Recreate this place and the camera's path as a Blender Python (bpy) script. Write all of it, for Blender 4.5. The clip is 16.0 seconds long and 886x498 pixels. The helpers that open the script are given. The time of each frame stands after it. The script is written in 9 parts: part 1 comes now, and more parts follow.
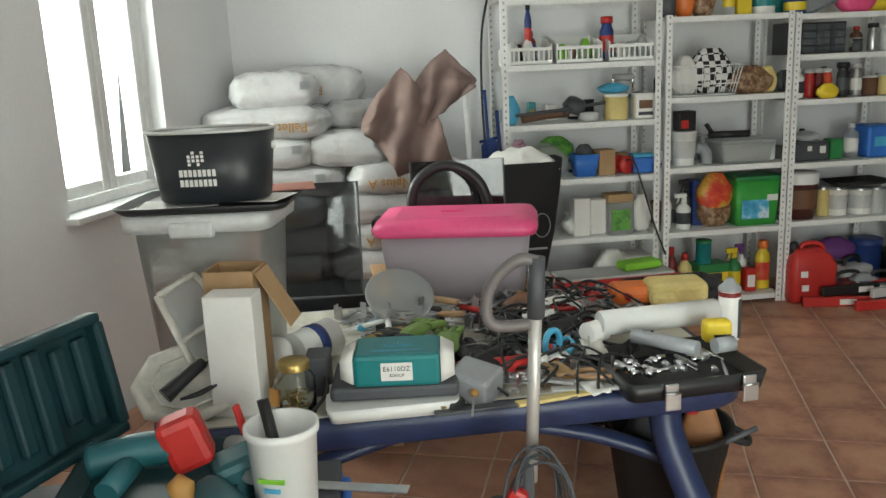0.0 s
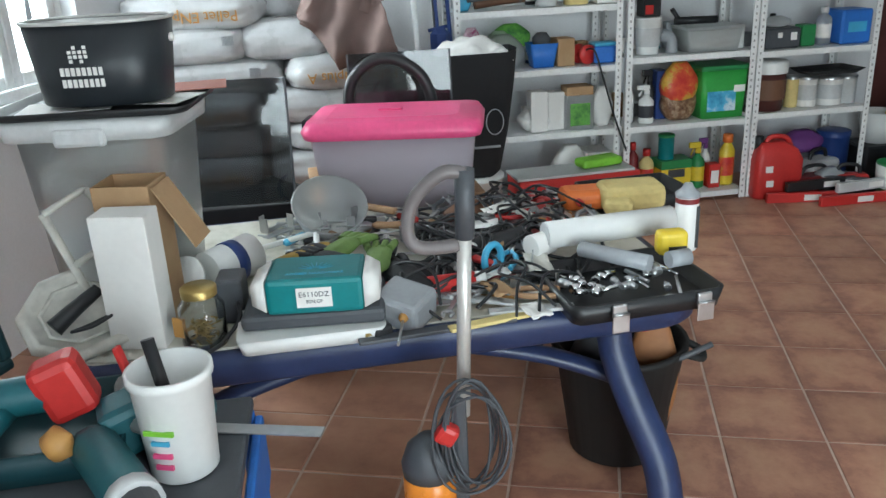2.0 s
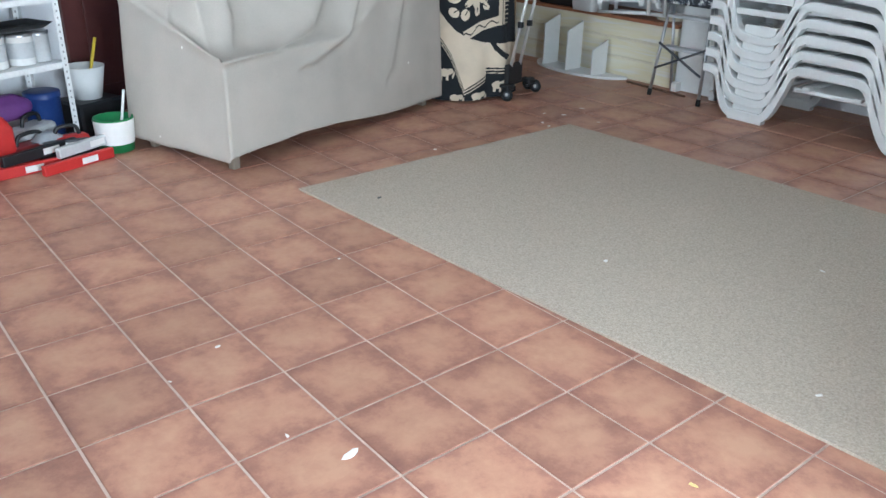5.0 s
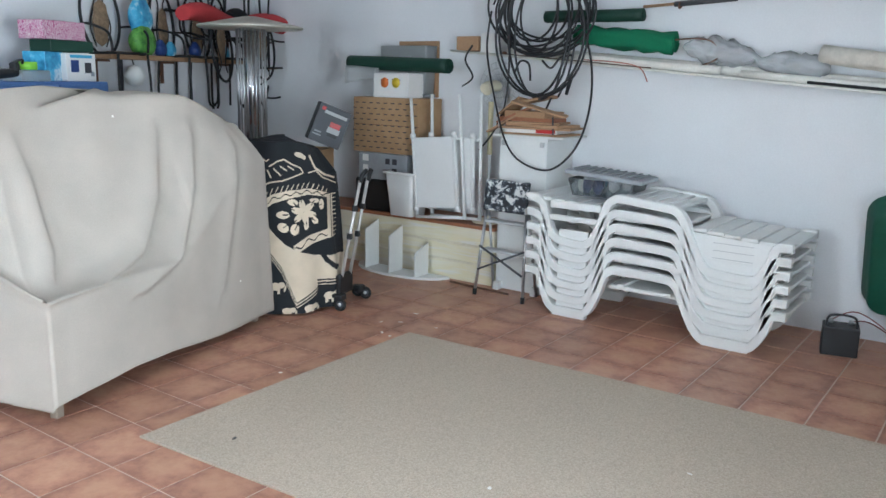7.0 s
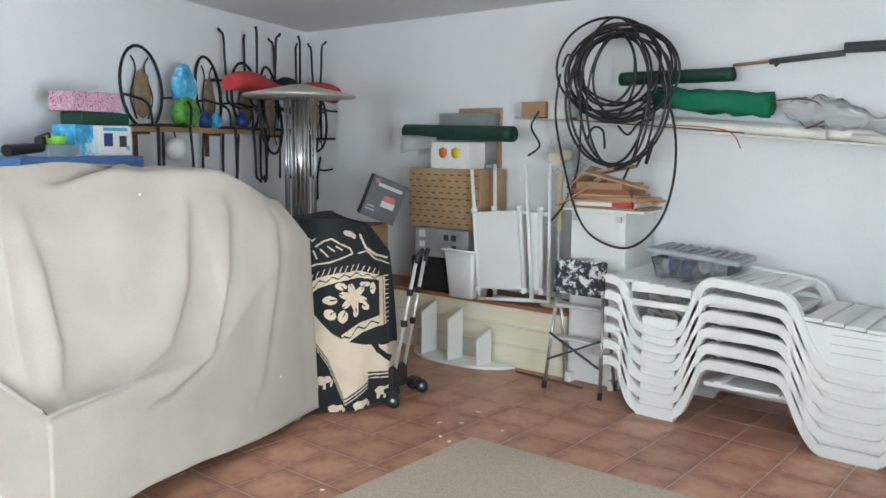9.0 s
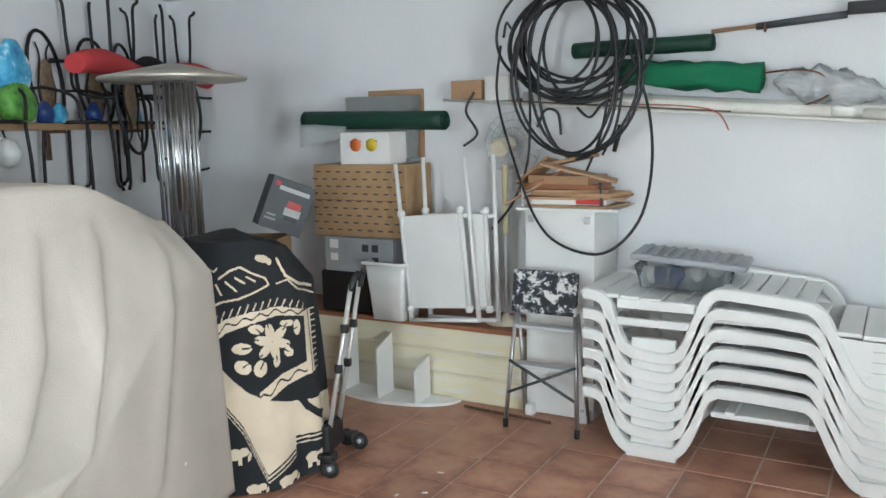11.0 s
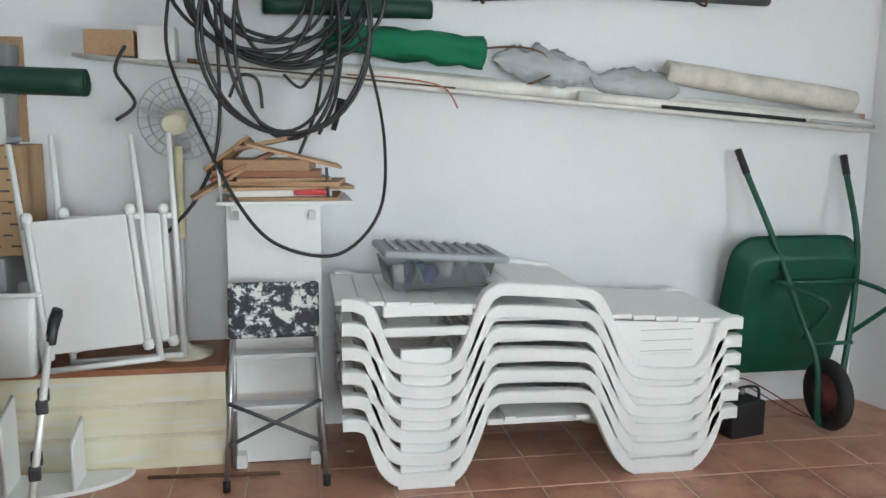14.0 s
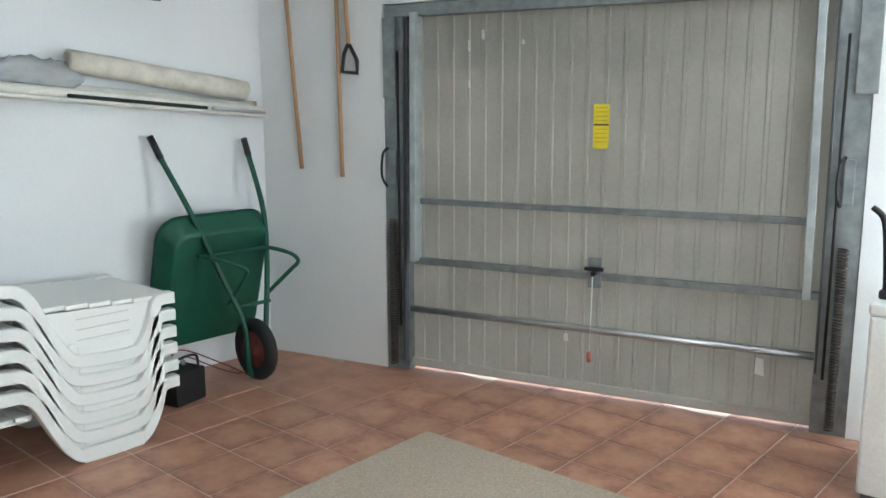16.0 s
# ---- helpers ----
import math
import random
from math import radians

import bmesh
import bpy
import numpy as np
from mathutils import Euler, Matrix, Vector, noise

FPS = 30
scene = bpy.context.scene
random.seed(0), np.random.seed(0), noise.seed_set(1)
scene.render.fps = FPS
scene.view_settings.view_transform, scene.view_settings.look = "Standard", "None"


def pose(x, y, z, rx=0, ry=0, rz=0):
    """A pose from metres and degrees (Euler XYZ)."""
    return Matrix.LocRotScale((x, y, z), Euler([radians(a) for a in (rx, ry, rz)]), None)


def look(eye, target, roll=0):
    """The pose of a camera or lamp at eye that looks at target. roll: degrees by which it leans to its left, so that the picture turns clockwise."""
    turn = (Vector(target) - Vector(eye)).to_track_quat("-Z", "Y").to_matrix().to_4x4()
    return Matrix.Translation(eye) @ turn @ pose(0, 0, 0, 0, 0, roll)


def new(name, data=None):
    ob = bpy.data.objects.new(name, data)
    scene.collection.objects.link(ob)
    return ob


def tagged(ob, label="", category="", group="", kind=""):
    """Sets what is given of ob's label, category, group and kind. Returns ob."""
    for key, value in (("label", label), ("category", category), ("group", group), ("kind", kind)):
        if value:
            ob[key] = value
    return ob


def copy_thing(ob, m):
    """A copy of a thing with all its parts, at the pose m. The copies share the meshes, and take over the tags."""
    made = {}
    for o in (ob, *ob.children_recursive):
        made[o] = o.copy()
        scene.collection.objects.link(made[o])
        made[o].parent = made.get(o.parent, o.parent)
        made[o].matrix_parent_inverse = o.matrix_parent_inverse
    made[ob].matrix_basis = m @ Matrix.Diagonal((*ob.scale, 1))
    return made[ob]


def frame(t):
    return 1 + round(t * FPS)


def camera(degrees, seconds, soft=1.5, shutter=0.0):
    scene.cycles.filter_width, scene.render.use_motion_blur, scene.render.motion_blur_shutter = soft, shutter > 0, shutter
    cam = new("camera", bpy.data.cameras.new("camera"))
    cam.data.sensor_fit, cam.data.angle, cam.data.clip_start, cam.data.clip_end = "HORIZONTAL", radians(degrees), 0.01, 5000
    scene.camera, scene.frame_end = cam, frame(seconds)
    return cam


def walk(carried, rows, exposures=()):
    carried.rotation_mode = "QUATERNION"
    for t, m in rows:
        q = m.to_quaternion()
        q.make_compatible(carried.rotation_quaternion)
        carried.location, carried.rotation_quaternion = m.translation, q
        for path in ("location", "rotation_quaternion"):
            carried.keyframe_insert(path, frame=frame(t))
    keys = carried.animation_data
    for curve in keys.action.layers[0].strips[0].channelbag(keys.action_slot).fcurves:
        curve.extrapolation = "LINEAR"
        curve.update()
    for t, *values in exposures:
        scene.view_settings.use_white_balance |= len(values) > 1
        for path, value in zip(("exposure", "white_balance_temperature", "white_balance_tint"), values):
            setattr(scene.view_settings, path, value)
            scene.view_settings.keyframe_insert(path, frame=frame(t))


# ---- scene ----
cam = camera(56.9, 16.0)

PATH = [
    (0, (-0.003, -0.264, 1.588), (-0.424, 1.64, 1.143), -2.5),
    (0.5, (0.028, -0.082, 1.643), (-0.38, 1.848, 1.314), -1.8),
    (1, (0.034, -0.024, 1.651), (-0.39, 1.898, 1.297), -2.2),
    (1.2, (0.035, -0.038, 1.644), (-0.388, 1.862, 1.185), -2.1),
    (1.5, (0.042, 0.003, 1.613), (-0.377, 1.873, 1.04), -2.7),
    (2, (0.055, 0.013, 1.565), (-0.29, 1.854, 0.864), -2.8),
    (2.5, (0.09, 0.012, 1.537), (-0.096, 1.836, 0.739), -2.0),
    (3, (0.139, 0.03, 1.522), (0.268, 1.833, 0.664), -0.0),
    (3.1, (0.157, 0.03, 1.529), (0.356, 1.823, 0.665), 0.3),
    (3.5, (0.158, 0.065, 1.529), (0.698, 1.783, 0.659), 1.5),
    (4, (0.211, 0.132, 1.502), (1.024, 1.735, 0.625), 0.4),
    (4.5, (0.352, 0.247, 1.487), (1.281, 1.785, 0.61), -0.3),
    (5, (0.434, 0.3, 1.514), (1.587, 1.709, 0.688), 0.9),
    (5.2, (0.44, 0.333, 1.53), (1.692, 1.687, 0.755), 1.1),
    (7.3, (0.292, 0.675, 1.74), (1.887, 1.819, 1.355), 1.0),
    (7.5, (0.318, 0.668, 1.753), (1.904, 1.828, 1.385), 0.7),
    (8, (0.351, 0.707, 1.727), (1.918, 1.922, 1.466), -0.0),
    (8.5, (0.566, 0.838, 1.682), (2.107, 2.091, 1.452), -0.4),
    (9, (0.814, 1.108, 1.713), (2.34, 2.376, 1.462), 0.5),
    (9.5, (1.034, 1.336, 1.855), (2.597, 2.552, 1.569), 0.5),
    (9.7, (1.087, 1.42, 1.903), (2.685, 2.585, 1.605), -0.1),
    (12, (1.673, 2.941, 1.654), (3.471, 3.763, 1.356), 0.4),
    (12.5, (1.731, 3.277, 1.661), (3.598, 3.921, 1.344), 1.1),
    (13, (1.812, 3.495, 1.63), (3.756, 3.855, 1.324), 0.7),
    (13.5, (1.979, 3.683, 1.659), (3.95, 3.754, 1.331), 0.5),
    (13.6, (1.979, 3.735, 1.662), (3.952, 3.72, 1.336), 0.4),
    (14, (2.1, 3.823, 1.664), (4.046, 3.486, 1.347), 0.5),
    (14.5, (2.099, 3.835, 1.635), (3.936, 3.106, 1.328), -0.5),
    (15, (2.018, 3.888, 1.688), (3.661, 2.796, 1.354), -1.3),
    (15.5, (1.927, 3.838, 1.644), (3.391, 2.516, 1.309), -1.5),
    (16, (1.865, 3.929, 1.661), (3.164, 2.447, 1.321), -0.2),
]
walk(cam, [(t, look(eye, aim, roll)) for t, eye, aim, roll in PATH], [
    (0, -1.08, 7000, 0), (0.6, -1.05, 6200, 1), (2.0, -0.78, 6050, 1), (3.5, -0.08, 6250, 1), (4.2, 0.08, 5700, 2), (5, 0.24, 5500, 3), (7.5, 0.48, 5750, 4),
    (9.5, 0.60, 6050, 3), (12, 0.60, 6050, 3), (14.5, 0.56, 6100, 2), (16, 0.58, 5980, -1)])

# ---- world, sun, large lights ----
world = bpy.data.worlds.new("world")
scene.world = world
world.use_nodes = True
wn = world.node_tree.nodes
sky = wn.new("ShaderNodeTexSky")
sky.sky_type = "NISHITA"
sky.sun_disc = False
sky.sun_elevation = radians(66)
sky.sun_rotation = radians(165)
wn["Background"].inputs[1].default_value = 0.12
world.node_tree.links.new(sky.outputs[0], wn["Background"].inputs[0])
sun = new("sun", bpy.data.lights.new("sun", "SUN"))
sun.data.energy, sun.data.angle, sun.data.color = 3.0, radians(0.5), (1.0, 0.95, 0.88)
sun.matrix_world = look((2.85, -10.86, 27.0), (0, 0, 0))


def window_light(name, eye, aim, w, h, watts):
    """The sky's light in the opening of a window."""
    data = bpy.data.lights.new(name, "AREA")
    data.shape, data.size, data.size_y, data.energy, data.color = "RECTANGLE", w, h, watts, (0.93, 0.97, 1.0)
    ob = new(name, data)
    ob.matrix_world = look(eye, aim)
    return ob


window_light("window_light_west", (-2.62, 3.24, 1.75), (0, 3.0, 1.5), 0.9, 1.4, 155)
window_light("window_light_south", (-0.42, -1.44, 1.6), (-0.1, 1.0, 1.5), 0.8, 1.0, 40)
# added in an assumed doorway, never in view, to light the east half
window_light("unseen_doorway_light", (1.52, -0.88, 1.15), (2.3, 3.0, 2.15), 1.45, 2.1, 190)

# ---- materials ----


def mat(name, color, rough=0.5, metal=0.0, spot=0.12, grain=0.06, scale=6.0, fine=60.0, bump=0.1, spec=0.5, coat=0.0, tint=0.0):
    """A painted or moulded surface: stains at one scale, grain at another, fine relief."""
    m = bpy.data.materials.new(name)
    m.use_nodes = True
    nt = m.node_tree
    b = nt.nodes["Principled BSDF"]
    b.inputs["Roughness"].default_value, b.inputs["Metallic"].default_value = rough, metal
    b.inputs["Specular IOR Level"].default_value = spec
    b.inputs["Coat Weight"].default_value = coat
    tc = nt.nodes.new("ShaderNodeTexCoord")
    n1, n2 = nt.nodes.new("ShaderNodeTexNoise"), nt.nodes.new("ShaderNodeTexNoise")
    n1.inputs["Scale"].default_value, n1.inputs["Detail"].default_value = scale, 5
    n2.inputs["Scale"].default_value, n2.inputs["Detail"].default_value = fine, 3
    for n in (n1, n2):
        nt.links.new(tc.outputs["Object"], n.inputs["Vector"])
    r1, r2 = nt.nodes.new("ShaderNodeMapRange"), nt.nodes.new("ShaderNodeMapRange")
    for r, n, a in ((r1, n1, spot), (r2, n2, grain)):
        r.inputs["From Min"].default_value, r.inputs["From Max"].default_value = 0.3, 0.7
        r.inputs["To Min"].default_value, r.inputs["To Max"].default_value = 1 - a, 1 + a * 0.6
        nt.links.new(n.outputs["Fac"], r.inputs["Value"])
    mul = nt.nodes.new("ShaderNodeMath")
    mul.operation = "MULTIPLY"
    nt.links.new(r1.outputs[0], mul.inputs[0])
    nt.links.new(r2.outputs[0], mul.inputs[1])
    mix = nt.nodes.new("ShaderNodeVectorMath")
    mix.operation = "SCALE"
    mix.inputs[0].default_value = color[:3]
    nt.links.new(mul.outputs[0], mix.inputs["Scale"])
    nt.links.new(mix.outputs[0], b.inputs["Base Color"])
    rr = nt.nodes.new("ShaderNodeMapRange")
    rr.inputs["To Min"].default_value, rr.inputs["To Max"].default_value = max(0.02, rough - 0.1), min(1, rough + 0.12)
    nt.links.new(n1.outputs["Fac"], rr.inputs["Value"])
    nt.links.new(rr.outputs[0], b.inputs["Roughness"])
    if bump:
        bp = nt.nodes.new("ShaderNodeBump")
        bp.inputs["Strength"].default_value, bp.inputs["Distance"].default_value = bump, 0.004
        nt.links.new(n2.outputs["Fac"], bp.inputs["Height"])
        nt.links.new(bp.outputs[0], b.inputs["Normal"])
    return m


def ramp_mat(name, stops, scale, rough=0.8, stretch=(1, 1, 1), detail=6.0, bump=0.3, noise_kind="noise", dist=0.004, rand=0.0):
    """A surface whose colour wanders between several tones (wood, terracotta, matting)."""
    m = bpy.data.materials.new(name)
    m.use_nodes = True
    nt = m.node_tree
    b = nt.nodes["Principled BSDF"]
    b.inputs["Roughness"].default_value = rough
    tc = nt.nodes.new("ShaderNodeTexCoord")
    mp = nt.nodes.new("ShaderNodeMapping")
    mp.inputs["Scale"].default_value = stretch
    nt.links.new(tc.outputs["Object"], mp.inputs["Vector"])
    vec = mp.outputs[0]
    if rand:
        info = nt.nodes.new("ShaderNodeObjectInfo")
        add = nt.nodes.new("ShaderNodeVectorMath")
        add.operation = "MULTIPLY_ADD"
        add.inputs[1].default_value = (rand, rand, rand)
        nt.links.new(info.outputs["Random"], add.inputs[0])
        nt.links.new(vec, add.inputs[2])
        vec = add.outputs[0]
    n = nt.nodes.new("ShaderNodeTexNoise")
    n.inputs["Scale"].default_value, n.inputs["Detail"].default_value, n.inputs["Roughness"].default_value = scale, detail, 0.65
    nt.links.new(vec, n.inputs["Vector"])
    cr = nt.nodes.new("ShaderNodeValToRGB")
    cr.color_ramp.elements[0].position, cr.color_ramp.elements[0].color = stops[0][0], (*stops[0][1], 1)
    cr.color_ramp.elements[1].position, cr.color_ramp.elements[1].color = stops[-1][0], (*stops[-1][1], 1)
    for p, c in stops[1:-1]:
        cr.color_ramp.elements.new(p).color = (*c, 1)
    nt.links.new(n.outputs["Fac"], cr.inputs[0])
    nt.links.new(cr.outputs[0], b.inputs["Base Color"])
    if bump:
        bp = nt.nodes.new("ShaderNodeBump")
        bp.inputs["Strength"].default_value, bp.inputs["Distance"].default_value = bump, dist
        nt.links.new(n.outputs["Fac"], bp.inputs["Height"])
        nt.links.new(bp.outputs[0], b.inputs["Normal"])
    return m


def tile_mat():
    """Glazed terracotta: pale in the middle, dark and blotchy towards the edges, each tile its own."""
    m = bpy.data.materials.new("terracotta_tile")
    m.use_nodes = True
    nt = m.node_tree
    L, N = nt.links.new, nt.nodes.new
    b = nt.nodes["Principled BSDF"]
    tc, info = N("ShaderNodeTexCoord"), N("ShaderNodeObjectInfo")
    add = N("ShaderNodeVectorMath")
    add.operation = "MULTIPLY_ADD"
    add.inputs[1].default_value = (37, 53, 11)
    L(info.outputs["Random"], add.inputs[0])
    L(tc.outputs["Object"], add.inputs[2])
    n1, n2 = N("ShaderNodeTexNoise"), N("ShaderNodeTexNoise")
    n1.inputs["Scale"].default_value, n1.inputs["Detail"].default_value, n1.inputs["Roughness"].default_value = 10, 7, 0.68
    n2.inputs["Scale"].default_value, n2.inputs["Detail"].default_value = 45, 4
    L(add.outputs[0], n1.inputs["Vector"])
    L(add.outputs[0], n2.inputs["Vector"])
    ab = N("ShaderNodeVectorMath")
    ab.operation = "ABSOLUTE"
    L(tc.outputs["Object"], ab.inputs[0])
    sep = N("ShaderNodeSeparateXYZ")
    L(ab.outputs[0], sep.inputs[0])
    mx = N("ShaderNodeMath")
    mx.operation = "MAXIMUM"
    L(sep.outputs[0], mx.inputs[0])
    L(sep.outputs[1], mx.inputs[1])
    edge = N("ShaderNodeMapRange")
    edge.inputs["From Min"].default_value, edge.inputs["From Max"].default_value = 0.06, 0.17
    edge.inputs["To Min"].default_value, edge.inputs["To Max"].default_value = -0.12, 0.17
    L(mx.outputs[0], edge.inputs["Value"])
    s = N("ShaderNodeMath")
    L(n1.outputs["Fac"], s.inputs[0])
    L(edge.outputs[0], s.inputs[1])
    cr = N("ShaderNodeValToRGB")
    e = cr.color_ramp.elements
    e[0].position, e[0].color = 0.3, (0.505, 0.282, 0.180, 1)
    e[1].position, e[1].color = 0.82, (0.25, 0.115, 0.085, 1)
    e.new(0.5).color = (0.435, 0.222, 0.145, 1)
    e.new(0.64).color = (0.335, 0.158, 0.108, 1)
    L(s.outputs[0], cr.inputs[0])
    hue = N("ShaderNodeHueSaturation")
    vr = N("ShaderNodeMapRange")
    vr.inputs["To Min"].default_value, vr.inputs["To Max"].default_value = 0.88, 1.12
    L(info.outputs["Random"], vr.inputs["Value"])
    L(vr.outputs[0], hue.inputs["Value"])
    L(cr.outputs[0], hue.inputs["Color"])
    L(hue.outputs[0], b.inputs["Base Color"])
    rr = N("ShaderNodeMapRange")
    rr.inputs["To Min"].default_value, rr.inputs["To Max"].default_value = 0.28, 0.58
    L(n2.outputs["Fac"], rr.inputs["Value"])
    L(rr.outputs[0], b.inputs["Roughness"])
    bp = N("ShaderNodeBump")
    bp.inputs["Strength"].default_value, bp.inputs["Distance"].default_value = 0.25, 0.002
    L(n1.outputs["Fac"], bp.inputs["Height"])
    L(bp.outputs[0], b.inputs["Normal"])
    return m


def clear_mat(name, color, rough=0.15, trans=1.0, ior=1.3):
    m = bpy.data.materials.new(name)
    m.use_nodes = True
    b = m.node_tree.nodes["Principled BSDF"]
    b.inputs["Base Color"].default_value = (*color, 1)
    b.inputs["Roughness"].default_value, b.inputs["Transmission Weight"].default_value, b.inputs["IOR"].default_value = rough, trans, ior
    return m


M = {}


def plain(key, color, rough=0.5, metal=0.0, **kw):
    M[key] = mat(key, color, rough, metal, **kw)
    return M[key]


plain("wall_paint", (0.80, 0.81, 0.82), 0.75, spot=0.05, grain=0.03, scale=1.3, fine=90, bump=0.12)
plain("ceiling_paint", (0.76, 0.77, 0.78), 0.8, spot=0.04, grain=0.02, scale=1.0, fine=70, bump=0.1)
plain("grout", (0.60, 0.47, 0.39), 0.85, spot=0.2, scale=9)
plain("white_metal", (0.80, 0.81, 0.80), 0.45, spot=0.06, scale=5)
plain("white_plastic", (0.80, 0.81, 0.79), 0.45, spot=0.03, grain=0.02, scale=4, bump=0.03)
plain("grey_plastic", (0.33, 0.35, 0.37), 0.45)
plain("light_grey", (0.55, 0.56, 0.56), 0.5)
plain("dark_grey", (0.07, 0.075, 0.085), 0.5)
plain("black_plastic", (0.015, 0.016, 0.018), 0.42)
plain("black_cloth", (0.014, 0.014, 0.016), 0.85, bump=0.4)
plain("rubber", (0.012, 0.012, 0.012), 0.7, spot=0.3, bump=0.3)
plain("navy_plastic", (0.022, 0.036, 0.10), 0.38, spot=0.25, scale=12)
plain("zinc", (0.30, 0.33, 0.34), 0.5, 0.7, spot=0.25, scale=14)
plain("steel", (0.55, 0.56, 0.57), 0.32, 0.9, spot=0.15)
plain("chrome", (0.75, 0.76, 0.78), 0.15, 1.0, spot=0.05)
plain("rust", (0.16, 0.085, 0.055), 0.85, 0.3, spot=0.4, scale=25, bump=0.4)
plain("door_sheet", (0.485, 0.465, 0.42), 0.5, spot=0.10, scale=3)
plain("teal", (0.016, 0.11, 0.13), 0.45, spot=0.15)
plain("teal_card", (0.01, 0.20, 0.21), 0.4)
plain("red", (0.52, 0.028, 0.025), 0.42)
plain("dark_red", (0.20, 0.02, 0.022), 0.5)
plain("pink", (0.80, 0.09, 0.25), 0.38, spot=0.08)
plain("orange", (0.80, 0.20, 0.04), 0.45)
plain("yellow", (0.78, 0.58, 0.04), 0.42)
plain("pale_yellow", (0.72, 0.58, 0.24), 0.7)
plain("green", (0.03, 0.23, 0.07), 0.45)
plain("lime", (0.25, 0.60, 0.05), 0.45)
plain("barrow_green", (0.008, 0.078, 0.046), 0.42, spot=0.2)
plain("dark_green", (0.008, 0.045, 0.028), 0.55)
plain("cloth_green", (0.008, 0.17, 0.075), 0.8, bump=0.3)
plain("blue", (0.03, 0.16, 0.55), 0.42)
plain("cabinet_blue", (0.09, 0.19, 0.44), 0.5, spot=0.08)
plain("sky_blue", (0.08, 0.40, 0.62), 0.42)
plain("dark_blue", (0.02, 0.05, 0.20), 0.42)
plain("purple", (0.16, 0.05, 0.22), 0.5)
plain("brown", (0.16, 0.075, 0.04), 0.6)
plain("paper", (0.80, 0.79, 0.76), 0.75, spot=0.04, grain=0.02, bump=0.02)
plain("print_dark", (0.05, 0.05, 0.06), 0.6)
plain("label_orange", (0.48, 0.25, 0.07), 0.5)
plain("sheet_cloth", (0.46, 0.42, 0.362), 0.9, spot=0.10, grain=0.06, scale=3, fine=180, bump=0.35)
def speckled(m, color, scale, size):
    """Adds stray specks of dried paint to a surface."""
    nt = m.node_tree
    b = nt.nodes["Principled BSDF"]
    old = b.inputs["Base Color"].links[0].from_socket
    tc, v, lt, mx = nt.nodes.new("ShaderNodeTexCoord"), nt.nodes.new("ShaderNodeTexVoronoi"), nt.nodes.new("ShaderNodeMath"), nt.nodes.new("ShaderNodeMix")
    v.inputs["Scale"].default_value = scale
    lt.operation = "LESS_THAN"
    lt.inputs[1].default_value = size
    mx.data_type = "RGBA"
    mx.inputs[7].default_value = (*color, 1)
    nt.links.new(tc.outputs["Object"], v.inputs["Vector"])
    nt.links.new(v.outputs["Distance"], lt.inputs[0])
    nt.links.new(lt.outputs[0], mx.inputs["Factor"])
    nt.links.new(old, mx.inputs[6])
    nt.links.new(mx.outputs[2], b.inputs["Base Color"])


speckled(M["sheet_cloth"], (0.78, 0.77, 0.72), 4.0, 0.030)
plain("towel", (0.235, 0.165, 0.148), 0.95, spot=0.15, fine=220, bump=0.7)
plain("sack", (0.54, 0.545, 0.55), 0.28, spot=0.12, grain=0.05, scale=7, fine=24, bump=0.55, coat=0.3)
plain("cream", (0.72, 0.66, 0.50), 0.5)
plain("cream_cloth", (0.66, 0.56, 0.42), 0.95, fine=220, bump=0.5)
plain("ink_cloth", (0.012, 0.014, 0.017), 0.95, fine=220, bump=0.5)
plain("foam", (0.74, 0.60, 0.25), 0.85, bump=0.5)
plain("pipe_white", (0.74, 0.72, 0.66), 0.45, spot=0.15)
plain("lens_red", (0.6, 0.05, 0.05), 0.3)
M["wood"] = ramp_mat("wood", [(0.3, (0.30, 0.17, 0.09)), (0.55, (0.42, 0.26, 0.14)), (0.75, (0.22, 0.11, 0.06))], 5, 0.6, (2, 14, 14))
M["red_wood"] = ramp_mat("red_wood", [(0.3, (0.26, 0.10, 0.045)), (0.6, (0.34, 0.14, 0.07)), (0.8, (0.16, 0.06, 0.03))], 4, 0.5, (14, 2, 14))
M["broom_wood"] = ramp_mat("broom_wood", [(0.3, (0.42, 0.25, 0.13)), (0.6, (0.48, 0.30, 0.17)), (0.8, (0.30, 0.17, 0.09))], 5, 0.6, (14, 14, 2))
M["cardboard"] = ramp_mat("cardboard", [(0.3, (0.36, 0.22, 0.11)), (0.6, (0.43, 0.28, 0.15)), (0.8, (0.31, 0.19, 0.09))], 7, 0.85, bump=0.15)
M["matting"] = ramp_mat("matting", [(0.3, (0.315, 0.262, 0.205)), (0.5, (0.46, 0.388, 0.305)), (0.7, (0.57, 0.495, 0.395))], 130, 0.95, bump=0.6, dist=0.003, detail=9.0)
M["table_top"] = ramp_mat("table_top", [(0.3, (0.44, 0.42, 0.34)), (0.5, (0.60, 0.58, 0.50)), (0.7, (0.66, 0.64, 0.57))], 9, 0.5, bump=0.1)
M["painted_board"] = ramp_mat("painted_board", [(0.35, (0.78, 0.76, 0.68)), (0.55, (0.74, 0.68, 0.46)), (0.62, (0.76, 0.74, 0.67)), (0.8, (0.78, 0.77, 0.72))], 1.8, 0.55, (1, 0.4, 5), 3, bump=0.05)
M["paint_splash"] = ramp_mat("paint_splash", [(0.47, (0.02, 0.022, 0.028)), (0.51, (0.07, 0.09, 0.12)), (0.54, (0.66, 0.67, 0.65)), (0.62, (0.72, 0.72, 0.69))], 13, 0.6, (1, 1.1, 1.3), 8, bump=0.2)
